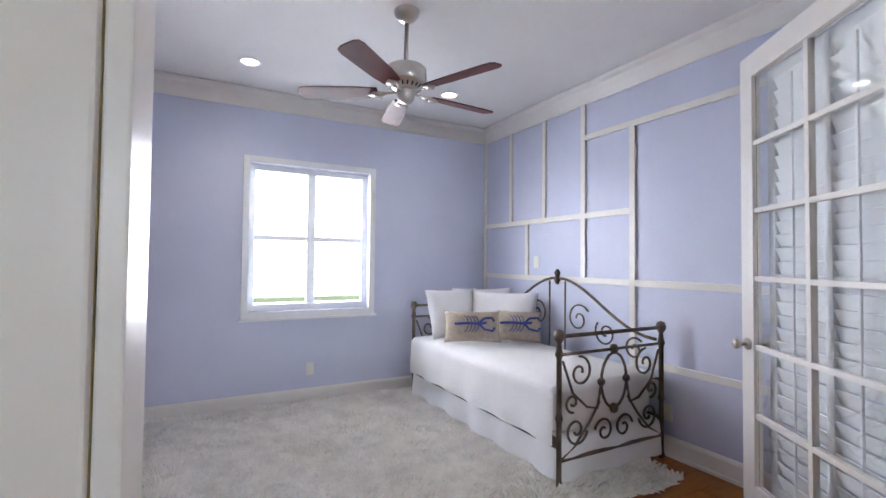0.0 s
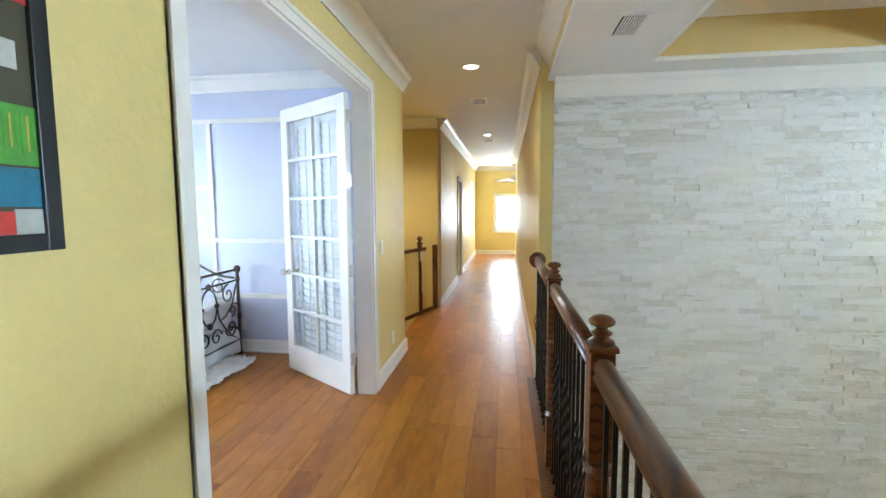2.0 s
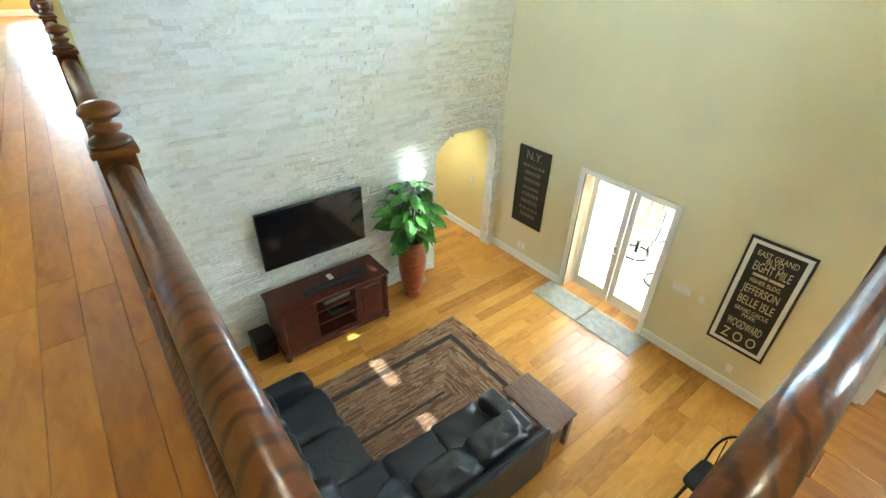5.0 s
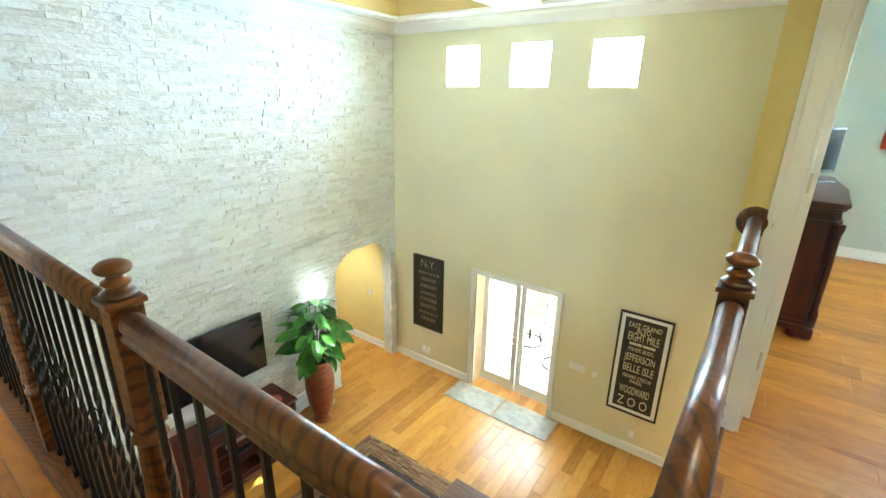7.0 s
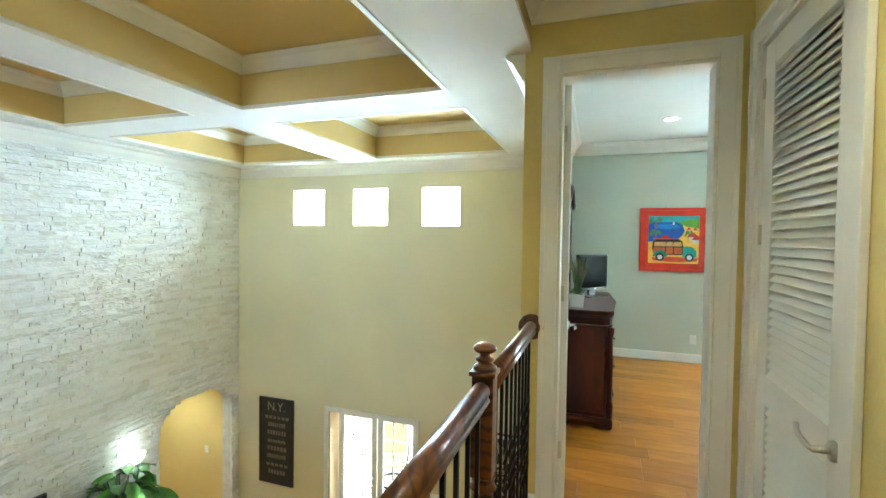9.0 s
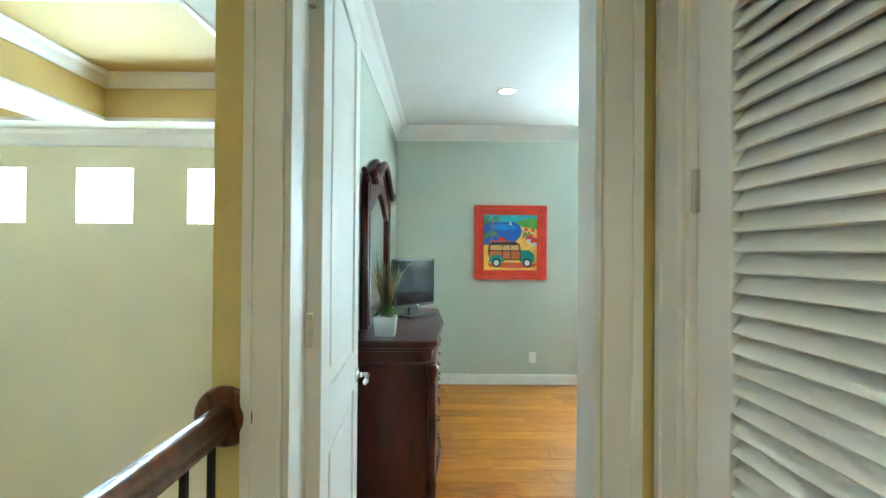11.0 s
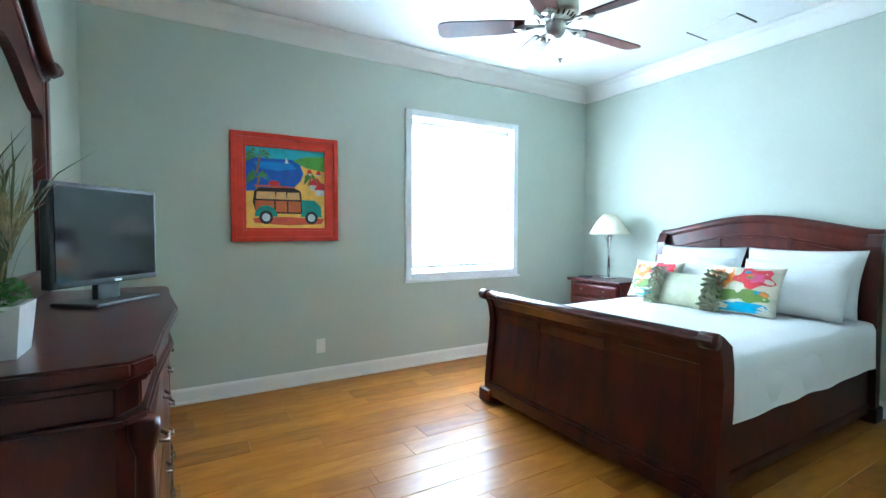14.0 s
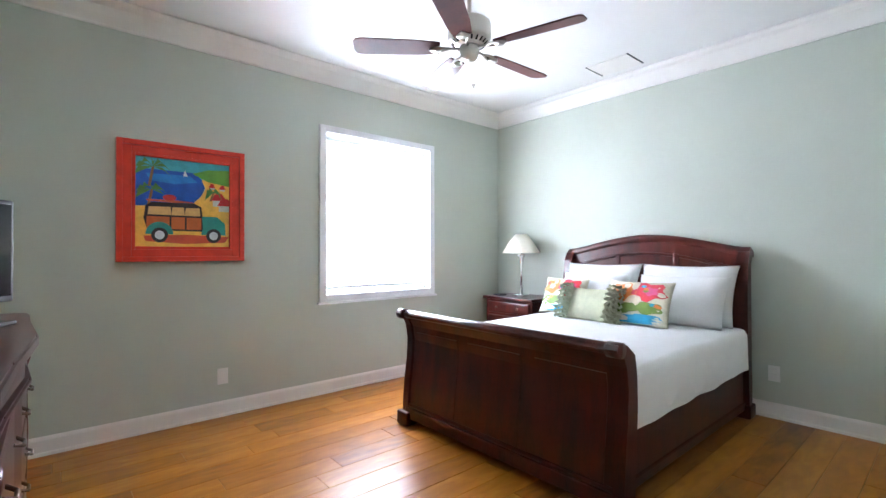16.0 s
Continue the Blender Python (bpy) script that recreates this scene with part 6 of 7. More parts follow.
flat("painted_sand", P["sand"], [(0.68, 0.2), (0.78, 0.21), (1, 0.25), (1, 1), (0, 1), (0, 0.55), (0.58, 0.5), (0.68, 0.4), (0.73, 0.3)], 1)
flat("painted_road", P["road"], [(0.08, 0.88), (0.5, 0.86), (1, 0.88), (0.95, 0.95), (0.5, 0.97), (0.1, 0.94)], 3)
for cx, cy2 in ((0.88, 0.42), (0.95, 0.48), (0.8, 0.27), (0.92, 0.28)):
    s = 0.07 if cy2 > 0.4 else 0.03
    flat("painted_house", P["house"], [(cx - s, cy2), (cx + s, cy2), (cx + s, cy2 + 1.3 * s), (cx - s, cy2 + 1.3 * s)], 3)
    flat("painted_roof", P["roof"], [(cx - 1.3 * s, cy2 + 0.02), (cx - 0.5 * s, cy2 - s), (cx + 0.5 * s, cy2 - s), (cx + 1.3 * s, cy2 + 0.02)], 4)
flat("painted_sail", P["white"], [(0.48, 0.18), (0.50, 0.11), (0.53, 0.18)], 4)
for px, py, s in ((0.17, 0.1, 0.2), (0.16, 0.36, 0.17), (0.82, 0.34, 0.1)):
    flat("painted_trunk", P["trunk"], [(px - 0.01, py), (px + 0.015, py), (px - 0.02, py + 1.1 * s), (px - 0.05, py + 1.1 * s)], 4)
    for k in range(7):
        a = math.pi * (0.95 + 1.1 * k / 6)
        flat("painted_frond", P["palm"], [(px, py), (px + s * 0.6 * math.cos(a) - 0.02, py + s * 0.5 * math.sin(a) - 0.01), (px + s * math.cos(a), py + s * 0.75 * math.sin(a) + 0.09), (px + s * 0.55 * math.cos(a) + 0.02, py + s * 0.5 * math.sin(a) + 0.03)], 5)
flat("painted_car_roof", P["dark"], [(0.10, 0.54), (0.16, 0.50), (0.60, 0.49), (0.68, 0.53), (0.70, 0.68), (0.70, 0.82), (0.12, 0.82), (0.08, 0.68)], 5)
for u0, u1 in ((0.13, 0.35), (0.37, 0.49), (0.51, 0.66)):
    flat("painted_car_window", P["glassy"], [(u0, 0.55), (u1, 0.545), (u1 + 0.01, 0.64), (u0 - 0.01, 0.64)], 6)
for u0, u1 in ((0.11, 0.34), (0.36, 0.50), (0.52, 0.68)):
    flat("painted_car_panel", P["panel"], [(u0, 0.66), (u1, 0.66), (u1, 0.80), (u0, 0.80)], 6)
flat("painted_bonnet", P["teal"], [(0.69, 0.64), (0.86, 0.64), (0.95, 0.72), (0.96, 0.82), (0.70, 0.84)], 6)
for cx in (0.24, 0.82):
    flat("painted_fender", P["teal"], oval(cx, 0.86, 0.14, 0.14, math.pi, 2 * math.pi), 7)
    flat("painted_tyre", P["tyre"], oval(cx, 0.87, 0.085, 0.085), 8)
    flat("painted_hubcap", P["rim"], oval(cx, 0.87, 0.05, 0.05), 9)
flat("painted_board", P["road"], [(0.1, 0.47), (0.4, 0.465), (0.64, 0.485), (0.4, 0.495), (0.12, 0.49)], 7)
flat("painted_basket", P["roof"], oval(0.34, 0.44, 0.07, 0.035), 8)

# sleigh bed
sb = thing("sleigh_bed", "dark cherry wood sleigh bed with white bedding", "bed")
BY0, BY1, BXF, BXH = -5.755, -4.09, -4.63, -6.60


def sleigh(x, h, way, t=0.05):
    """The side outline of a curled board: foot at x, curling outward."""
    k = h / 0.80
    front = [(0.02, 0.05), (0.022, 0.16), (0.01, 0.30), (-0.012, 0.46), (-0.02, 0.60), (-0.005, 0.70), (0.025, 0.76), (0.05, 0.785)]
    curl = [(0.075, 0.775), (0.085, 0.79), (0.07, 0.81), (0.03, 0.815), (-0.01, 0.80)]
    back = [(-0.05, 0.75), (-0.07, 0.66), (-0.075, 0.5), (-0.06, 0.3), (-0.045, 0.05)]
    return [(x + way * u, v * k) for u, v in front + curl + back]


part("footboard", prism(bmesh.new(), sleigh(BXF, 0.80, 1), "y", BY0 + 0.06, BY1 - 0.06), CHERRY, sb)
for y0, y1 in ((BY0, BY0 + 0.06), (BY1 - 0.06, BY1)):
    ol = [(u + (0.018 if i < 13 else -0.012), v + 0.006) for i, (u, v) in enumerate(sleigh(BXF, 0.80, 1))]
    part("foot_post", prism(bmesh.new(), ol, "y", y0, y1), CHERRY, sb)
    part("foot_scroll", rod(bmesh.new(), (BXF + 0.06, y0 - 0.004, 0.79), (BXF + 0.06, y1 + 0.004, 0.79), 0.036, seg=20), CHERRY, sb, smooth=True)
    part("bun_foot", puff(bmesh.new(), (0.15, 0.12, 0.10), pose(BXF + 0.0, (y0 + y1) / 2, 0.051), 0.22), CHERRY, sb, smooth=True)
    part("bun_foot", puff(bmesh.new(), (0.13, 0.10, 0.10), pose(BXH + 0.02, -4.925 + 0.93 * ((y0 + y1) / 2 + 4.9225), 0.051), 0.22), CHERRY, sb, smooth=True)
pw = (BY1 - BY0 - 0.12) / 3
for k in range(3):
    y0 = BY0 + 0.06 + k * pw
    ol = [(u + 0.005, v) for u, v in sleigh(BXF, 0.80, 1)[1:6]]
    ol = [(ol[0][0], 0.16)] + ol[1:-1] + [(ol[-1][0], 0.66)]
    ol += [(u - 0.02, v) for u, v in ol[::-1]]
    part("foot_panel", prism(bmesh.new(), ol, "y", y0 + 0.05, y0 + pw - 0.05), CHERRY, sb)
for z0, z1, d in ((0.05, 0.13, 0.045), (0.13, 0.155, 0.035)):
    part("foot_moulding", boxed(BXF - 0.04, BY0 + 0.03, z0, BXF + d, BY1 - 0.03, z1, 0.01), CHERRY, sb)
part("foot_roll", rod(bmesh.new(), (BXF + 0.052, BY0 + 0.05, 0.79), (BXF + 0.052, BY1 - 0.05, 0.79), 0.027, seg=18), CHERRY, sb, smooth=True)
for y0, y1 in ((BY0 + 0.02, BY0 + 0.05), (BY1 - 0.12, BY1 - 0.09)):
    part("side_rail", boxed(BXH + 0.05, y0, 0.10, BXF - 0.04, y1, 0.40, 0.006), CHERRY, sb)
    part("side_moulding", boxed(BXH + 0.05, y0 - 0.012, 0.06, BXF - 0.04, y1 + 0.012, 0.12, 0.01), CHERRY, sb)
# headboard with an arched crest
def crest(y):
    u = (y - (HY0 + HY1) / 2) / ((HY1 - HY0) / 2)
    return 1.22 + 0.115 * math.cos(min(1, abs(u) * 1.05) * math.pi / 2) ** 1.3
HY0, HY1 = -5.70, -4.15
ys = [HY0 + (HY1 - HY0) * k / 28 for k in range(29)]
ol = [(HY0, 0.05)] + [(HY1, 0.05)] + [(y, crest(y)) for y in ys[::-1]]
part("headboard", prism(bmesh.new(), ol, "x", BXH - 0.03, BXH + 0.01), CHERRY, sb)
part("crest_rail", tube(bmesh.new(), [(BXH - 0.02, y, crest(y) + 0.005) for y in ys], 0.04, 12), CHERRY, sb, smooth=True)
part("crest_panel", tube(bmesh.new(), [(BXH + 0.012, y, crest(y) - 0.12) for y in ys[2:-2]], 0.012, 8), CHERRY, sb, smooth=True)
for y in (HY0 + 0.03, HY1 - 0.03):
    part("head_post", prism(bmesh.new(), [(u, v * 1.53) for u, v in sleigh(BXH + 0.02, 0.80, -1)], "y", y - 0.04, y + 0.04), CHERRY, sb)
for y in (HY0 + 0.52, HY1 - 0.52):
    part("head_stile", boxed(BXH + 0.008, y - 0.02, 0.4, BXH + 0.022, y + 0.02, crest(y) - 0.1, 0.004), CHERRY, sb)
part("mattress", puff(bmesh.new(), (1.86, 1.56, 0.28), pose((BXF + BXH) / 2 - 0.01, (BY0 + BY1) / 2, 0.50), 0.18), COTTON, sb, smooth=True)
part("bedspread", cover(bmesh.new(), BXH + 0.06, BXF - 0.14, BY0 + 0.055, BY1 - 0.085, 0.66, 0.31, "sn", 0.02, 0.004), COTTON, sb, "white cotton bedspread", True)


def on_bed(name, label, w, h, d, x, y, z, lean, mat, turn=90):
    ob = tagged(link(name, pillow(bmesh.new(), w, h, d), mat, smooth=True), label, "pillow", "pillows on the sleigh bed")
    ob.matrix_world = pose(x, y, z, -lean, 0, turn)
    return ob


for y in (-5.28, -4.55):
    on_bed("pillow", "white cotton sleeping pillow leaning on the headboard", 0.72, 0.48, 0.18, -6.44, y, 0.90, 20, COTTON)
    on_bed("pillow", "white flanged pillow in front of another pillow", 0.66, 0.42, 0.18, -6.27, y + 0.02, 0.86, 30, COTTON)
FLORAL = {k: paint_mat("floral_" + k, c) for k, c in dict(white=(0.75, 0.70, 0.55), orange=(0.75, 0.22, 0.03), red=(0.65, 0.03, 0.05), green=(0.16, 0.26, 0.03), blue=(0.02, 0.35, 0.60), pink=(0.70, 0.10, 0.25)).items()}


def floral_pillow(x, y, z, w, h):
    root = thing("floral_pillow", "bright floral throw pillow in red, orange, green and blue", "pillow", (x, y, z), 90, "pillows on the sleigh bed")
    m = pose(0, 0, 0, -24)
    part("cover", pillow(bmesh.new(), w, h, 0.13, m), FLORAL["white"], root, smooth=True)
    rr = random.Random(int(w * 100))
    def on(u, v, lift):
        k = max(0.0, (1 - u * u) * (1 - v * v)) ** 0.42
        return m @ Vector((u * w / 2 * 0.96, -0.065 * k - lift, v * h / 2 * 0.95))
    def blob(name, mat, cu, cv, ru, rv, wob, lift):
        bm = bmesh.new()
        c = bm.verts.new(on(cu, cv, lift))
        ring = []
        for k in range(20):
            a = 2 * math.pi * k / 20
            f = 1 + wob * math.sin(5 * a + cu * 9)
            ring.append(bm.verts.new(on(max(-0.95, min(0.95, cu + ru * f * math.cos(a))), max(-0.95, min(0.95, cv + rv * f * math.sin(a))), lift)))
        for k in range(20):
            bm.faces.new((c, ring[k], ring[(k + 1) % 20]))
        part(name, bm, mat, root)
    blob("printed_band", FLORAL["blue"], 0, -0.8, 0.9, 0.16, 0.05, 0.003)
    blob("printed_band", FLORAL["blue"], 0.4, -0.72, 0.5, 0.15, 0.1, 0.003)
    blob("printed_leaf", FLORAL["green"], -0.35, -0.35, 0.5, 0.24, 0.15, 0.004)
    blob("printed_leaf", FLORAL["green"], 0.45, -0.3, 0.42, 0.26, 0.15, 0.004)
    blob("printed_flower", FLORAL["orange"], -0.45, 0.4, 0.42, 0.42, 0.2, 0.004)
    blob("printed_flower", FLORAL["red"], 0.4, 0.45, 0.48, 0.42, 0.22, 0.005)
    blob("printed_flower", FLORAL["pink"], 0.45, 0.45, 0.22, 0.2, 0.2, 0.007)
    blob("printed_flower", FLORAL["white"], -0.45, 0.4, 0.14, 0.14, 0.2, 0.007)
    for k in range(9):
        blob("printed_spot", FLORAL[rr.choice(["orange", "green", "red", "blue"])], rr.uniform(-0.8, 0.8), rr.uniform(-0.7, 0.8), 0.08, 0.07, 0.2, 0.009)


floral_pillow(-6.12, -5.44, 0.84, 0.44, 0.34)
floral_pillow(-6.02, -4.72, 0.84, 0.50, 0.36)
sg = thing("ruffled_pillow", "sage green lumbar pillow with ruffled ends", "pillow", (-5.98, -5.08, 0.80), 90, "pillows on the sleigh bed")
mm = pose(0, 0, 0, -24)
part("cover", pillow(bmesh.new(), 0.56, 0.29, 0.15, mm), SAGECLOTH, sg, smooth=True)
for s in (-1, 1):
    for k in range(4):
        bm = bmesh.new()
        rows = []
        for i in range(25):
            z = -0.15 + 0.30 * i / 24
            xx = s * (0.17 + 0.035 * k) + 0.014 * math.sin(i * 2.1 + k)
            rows.append([bm.verts.new(mm @ Vector((xx, -0.055 + 0.006 * k, z))), bm.verts.new(mm @ Vector((xx + 0.016 * math.sin(i * 1.7 + k * 2), -0.105 + 0.008 * k + 0.008 * math.cos(i * 2.3), z)))])
        for a, b in zip(rows, rows[1:]):
            bm.faces.new((a[0], a[1], b[1], b[0]))
        part("ruffle", bm, SAGECLOTH, sg, smooth=True)

# nightstand and lamp
ns = thing("nightstand", "dark cherry nightstand with curved drawers", "nightstand")
part("top", boxed(-6.69, -6.52, 0.735, -6.20, -5.86, 0.765, 0.008), CHERRY, ns)
part("body", boxed(-6.68, -6.50, 0.08, -6.24, -5.88, 0.735, 0.006), CHERRY, ns)
for z0, z1 in ((0.60, 0.71), (0.36, 0.57), (0.12, 0.33)):
    dw = part("drawer", boxed(-6.245, -6.47, z0, -6.215, -5.91, z1, 0.012), CHERRY, ns)
    for y in (-6.33, -6.05):
        part("knob", puff(bmesh.new(), (0.025, 0.025, 0.025), pose(-6.205, y, (z0 + z1) / 2), 0.9, seg=10), BRONZE, dw, smooth=True)
part("plinth", boxed(-6.68, -6.51, 0.001, -6.22, -5.87, 0.08, 0.01), CHERRY, ns)
tl = thing("table_lamp", "chrome table lamp with a cream cone shade", "lamp", (-6.46, -6.2, 0.766))
part("base", lathe(bmesh.new(), [(0.075, 0.001), (0.078, 0.012), (0.05, 0.02), (0.015, 0.03)], seg=26), CHROME, tl, smooth=True)
part("stem", lathe(bmesh.new(), [(0.013, 0.025), (0.013, 0.30), (0.03, 0.40), (0.045, 0.43), (0.04, 0.445), (0.012, 0.45), (0.01, 0.5)], seg=20), CHROME, tl, smooth=True)
bm = bmesh.new()
seg = 32
rows = [[bm.verts.new((r0 * math.cos(2 * math.pi * i / seg), r0 * math.sin(2 * math.pi * i / seg), z)) for i in range(seg)] for r0, z in ((0.20, 0.455), (0.13, 0.57), (0.06, 0.655), (0.055, 0.652), (0.126, 0.567), (0.196, 0.452))]
for a, b in zip(rows, rows[1:]):
    for i in range(seg):
        bm.faces.new((a[i], a[(i + 1) % seg], b[(i + 1) % seg], b[i]))
part("shade", bm, SHADE, tl, "cream fabric cone shade", True)
tagged(link("phone_dock", boxed(-6.36, -6.42, 0.767, -6.26, -6.32, 0.785, 0.005), BLACK), "small black gadget on the nightstand", "gadget")

# dresser with its mirror
dr = thing("dresser", "dark cherry dresser with curved moulded front", "dresser")
DX0, DX1, DY0, DY1 = -2.60, -2.125, -5.62, -4.19
topo = [(DX1, DY0 - 0.02), (DX0 + 0.03, DY0 - 0.02), (DX0 - 0.01, DY0 + 0.03), (DX0 - 0.02, DY0 + 0.3), (DX0 - 0.05, (DY0 + DY1) / 2), (DX0 - 0.02, DY1 - 0.3), (DX0 - 0.01, DY1 - 0.03), (DX0 + 0.03, DY1 + 0.02), (DX1, DY1 + 0.02)]
for z0, z1, s in ((0.945, 0.98, 0.0), (0.925, 0.945, 0.012), (0.86, 0.925, 0.03), (0.84, 0.86, 0.015)):
    ol = [(x + s * (1 if x < DX1 - 0.01 else 0), y + s * (1 if y < -4.9 else -1)) for x, y in topo]
    bm = prism(bmesh.new(), ol, "z", z0, z1)
    bmesh.ops.bevel(bm, geom=bm.edges[:], offset=0.006, segments=2, affect="EDGES")
    part("top" if z0 > 0.94 else "cornice", bm, CHERRY, dr)
ol = [(x + 0.035 * (1 if x < DX1 - 0.01 else 0), y + 0.035 * (1 if y < -4.9 else -1)) for x, y in topo]
part("body", prism(bmesh.new(), ol, "z", 0.10, 0.84), CHERRY, dr)
for k, (z0, z1) in enumerate(((0.13, 0.34), (0.37, 0.58), (0.61, 0.82))):
    for y0, y1 in ((DY0 + 0.08, -4.92), (-4.89, DY1 - 0.08)):
        dwr = part("drawer", boxed(DX0 - 0.005, y0, z0, DX0 + 0.03, y1, z1, 0.012), CHERRY, dr)
        for y in (y0 + 0.14, y1 - 0.14):
            part("pull", tube(bmesh.new(), [(DX0 - 0.005, y - 0.035, (z0 + z1) / 2 + 0.01), (DX0 - 0.025, y - 0.02, (z0 + z1) / 2), (DX0 - 0.025, y + 0.02, (z0 + z1) / 2), (DX0 - 0.005, y + 0.035, (z0 + z1) / 2 + 0.01)], 0.005), BRONZE, dwr)
for y in (DY0 + 0.03, DY1 - 0.03):
    part("corner_column", lathe(bmesh.new(), [(0.03, 0.10), (0.03, 0.2), (0.018, 0.24), (0.024, 0.5), (0.018, 0.76), (0.03, 0.8), (0.03, 0.84)], pose(DX0 + 0.015, y, 0), 14), CHERRY, dr, smooth=True)
for z0, z1, s in ((0.06, 0.10, -0.012), (0.09, 0.13, 0.01)):
    part("plinth", prism(bmesh.new(), [(x + (0.02 + s) * (1 if x < DX1 - 0.01 else 0), y + (0.02 + s) * (1 if y < -4.9 else -1)) for x, y in topo], "z", z0, z1), CHERRY, dr)
for x in (DX0 + 0.06, DX1 - 0.08):
    for y in (DY0 + 0.07, DY1 - 0.07):
        part("bracket_foot", puff(bmesh.new(), (0.15, 0.16, 0.09), pose(x, y, 0.046), 0.35), CHERRY, dr, smooth=True)

mr = thing("dresser_mirror", "arched cherry wood mirror standing on the dresser", "mirror")
MX, MY0, MY1 = -2.185, -5.63, -4.50
def arch_top(y, base, rise):
    u = abs(y - (MY0 + MY1) / 2) / ((MY1 - MY0) / 2)
    return base + rise * (0.5 + 0.5 * math.cos(min(1, u * 1.15) * math.pi)) + (0.03 if u > 0.9 else 0)
ys = [MY0 + (MY1 - MY0) * k / 30 for k in range(31)]
ol = [(y, arch_top(y, 1.90, 0.19)) for y in ys] + [(y, arch_top(y, 1.72, 0.17) if MY0 + 0.1 <= y <= MY1 - 0.1 else 1.70) for y in ys[::-1]]
part("crest", prism(bmesh.new(), ol, "x", MX + 0.005, MX + 0.045), CHERRY, mr)
for dz, d, r0 in ((0.0, 0.055, 0.026), (-0.035, 0.02, 0.016), (0.025, 0.0, 0.018)):
    part("crest_moulding", tube(bmesh.new(), [(MX - d + 0.03, y, arch_top(y, 1.91, 0.19) + dz) for y in [MY0 - 0.012] + ys + [MY1 + 0.012]], r0, 10), CHERRY, mr, smooth=True)
for y0, y1 in ((MY0, MY0 + 0.09), (MY1 - 0.09, MY1)):
    bm = boxed(MX + 0.002, y0, 0.985, MX + 0.045, y1, 1.91, 0.006)
    box(bm, MX - 0.006, y0 + 0.02, 1.0, MX + 0.01, y1 - 0.02, 1.88, 0.006)
    part("stile", bm, CHERRY, mr)
part("bottom_rail", boxed(MX + 0.004, MY0 + 0.09, 0.985, MX + 0.045, MY1 - 0.09, 1.08, 0.006), CHERRY, mr)
ys2 = [y for y in ys if MY0 + 0.09 < y < MY1 - 0.09]
ol = [(MY0 + 0.088, 1.07), (MY1 - 0.088, 1.07)] + [(y, arch_top(y, 1.73, 0.17)) for y in ys2[::-1]]
part("glass", prism(bmesh.new(), ol, "x", MX + 0.022, MX + 0.028), MIRROR, mr, "silvered mirror glass")
part("back_board", boxed(MX + 0.046, MY0 + 0.03, 0.985, MX + 0.055, MY1 - 0.03, 1.89), CHERRY, mr)

tv2 = thing("small_television", "small black flat television on the dresser", "television", (-2.42, -5.16, 0.981), 0)
mt = pose(0, 0, 0, 0, 0, 54)
def turned(bm):
    bmesh.ops.transform(bm, matrix=mt, verts=bm.verts)
    return bm
part("housing", turned(boxed(-0.235, -0.02, 0.07, 0.235, 0.02, 0.43, 0.008)), BLACK, tv2)
part("screen", turned(boxed(-0.220, 0.019, 0.092, 0.220, 0.023, 0.414)), SCREEN, tv2, "dark glossy screen")
part("neck", turned(boxed(-0.05, -0.015, 0.012, 0.05, 0.01, 0.08, 0.004)), BLACK, tv2)
part("foot", turned(boxed(-0.15, -0.08, 0.0, 0.15, 0.10, 0.014, 0.006)), BLACK, tv2)
part("badge", turned(boxed(-0.045, 0.0201, 0.076, -0.015, 0.0225, 0.084)), PLATE, tv2)

pt = thing("planter", "white ceramic cube planter with grasses and leaves", "plant", (-2.31, -4.36, 0.981))
pt.scale = (0.82, 0.82, 0.82)
bm = bmesh.new()
vs = [[bm.verts.new((sx * w / 2, sy * w / 2, z)) for sx, sy in ((-1, -1), (1, -1), (1, 1), (-1, 1))] for w, z in ((0.13, 0.0), (0.155, 0.135), (0.14, 0.135), (0.13, 0.11))]
for a, b in zip(vs, vs[1:]):
    for i in range(4):
        bm.faces.new((a[i], a[(i + 1) % 4], b[(i + 1) % 4], b[i]))
bm.faces.new(vs[0][::-1])
bm.faces.new(vs[-1])
part("pot", bm, CERAMIC, pt)
rr = random.Random(5)
me = bpy.data.meshes.new("blade")
me.from_pydata([(-0.004, 0, 0), (0.004, 0, 0), (-0.004, 0.01, 0.15), (0.004, 0.01, 0.15), (-0.002, 0.05, 0.27), (0.002, 0.05, 0.27), (0, 0.11, 0.34)], [], [(0, 1, 3, 2), (2, 3, 5, 4), (4, 5, 6)])
me.materials.append(STEM)
for k in range(34):
    ob = new("grass_blade", me)
    ob.parent = pt
    ob.matrix_basis = pose(rr.uniform(-0.03, 0.03), rr.uniform(-0.03, 0.03), 0.13 + rr.uniform(0, 0.04), rr.uniform(-14, 10), rr.uniform(-12, 12), rr.uniform(0, 360)) @ Matrix.Scale(rr.uniform(0.8, 1.35), 4)
# plumes: sprays of thin bristles on a stalk
for cx, cy3, zt, col in ((-0.05, 0.02, 0.30, 0), (0.04, 0.0, 0.33, 1), (0.0, -0.03, 0.26, 2)):
    bm = bmesh.new()
    rod(bm, (cx * 0.3, cy3, 0.12), (cx, cy3, zt), 0.004, seg=6)
    for k in range(70):
        a, s = rr.uniform(0, 2 * math.pi), rr.uniform(0.02, 0.09)
        rod(bm, (cx, cy3, zt + rr.uniform(-0.05, 0.05)), (cx + s * math.cos(a), cy3 + s * math.sin(a), zt + rr.uniform(0.08, 0.22)), 0.0022, 0.0006, 4)
    part("plume", bm, GRASSY, pt)
sm = bpy.data.meshes.new("leaflet")
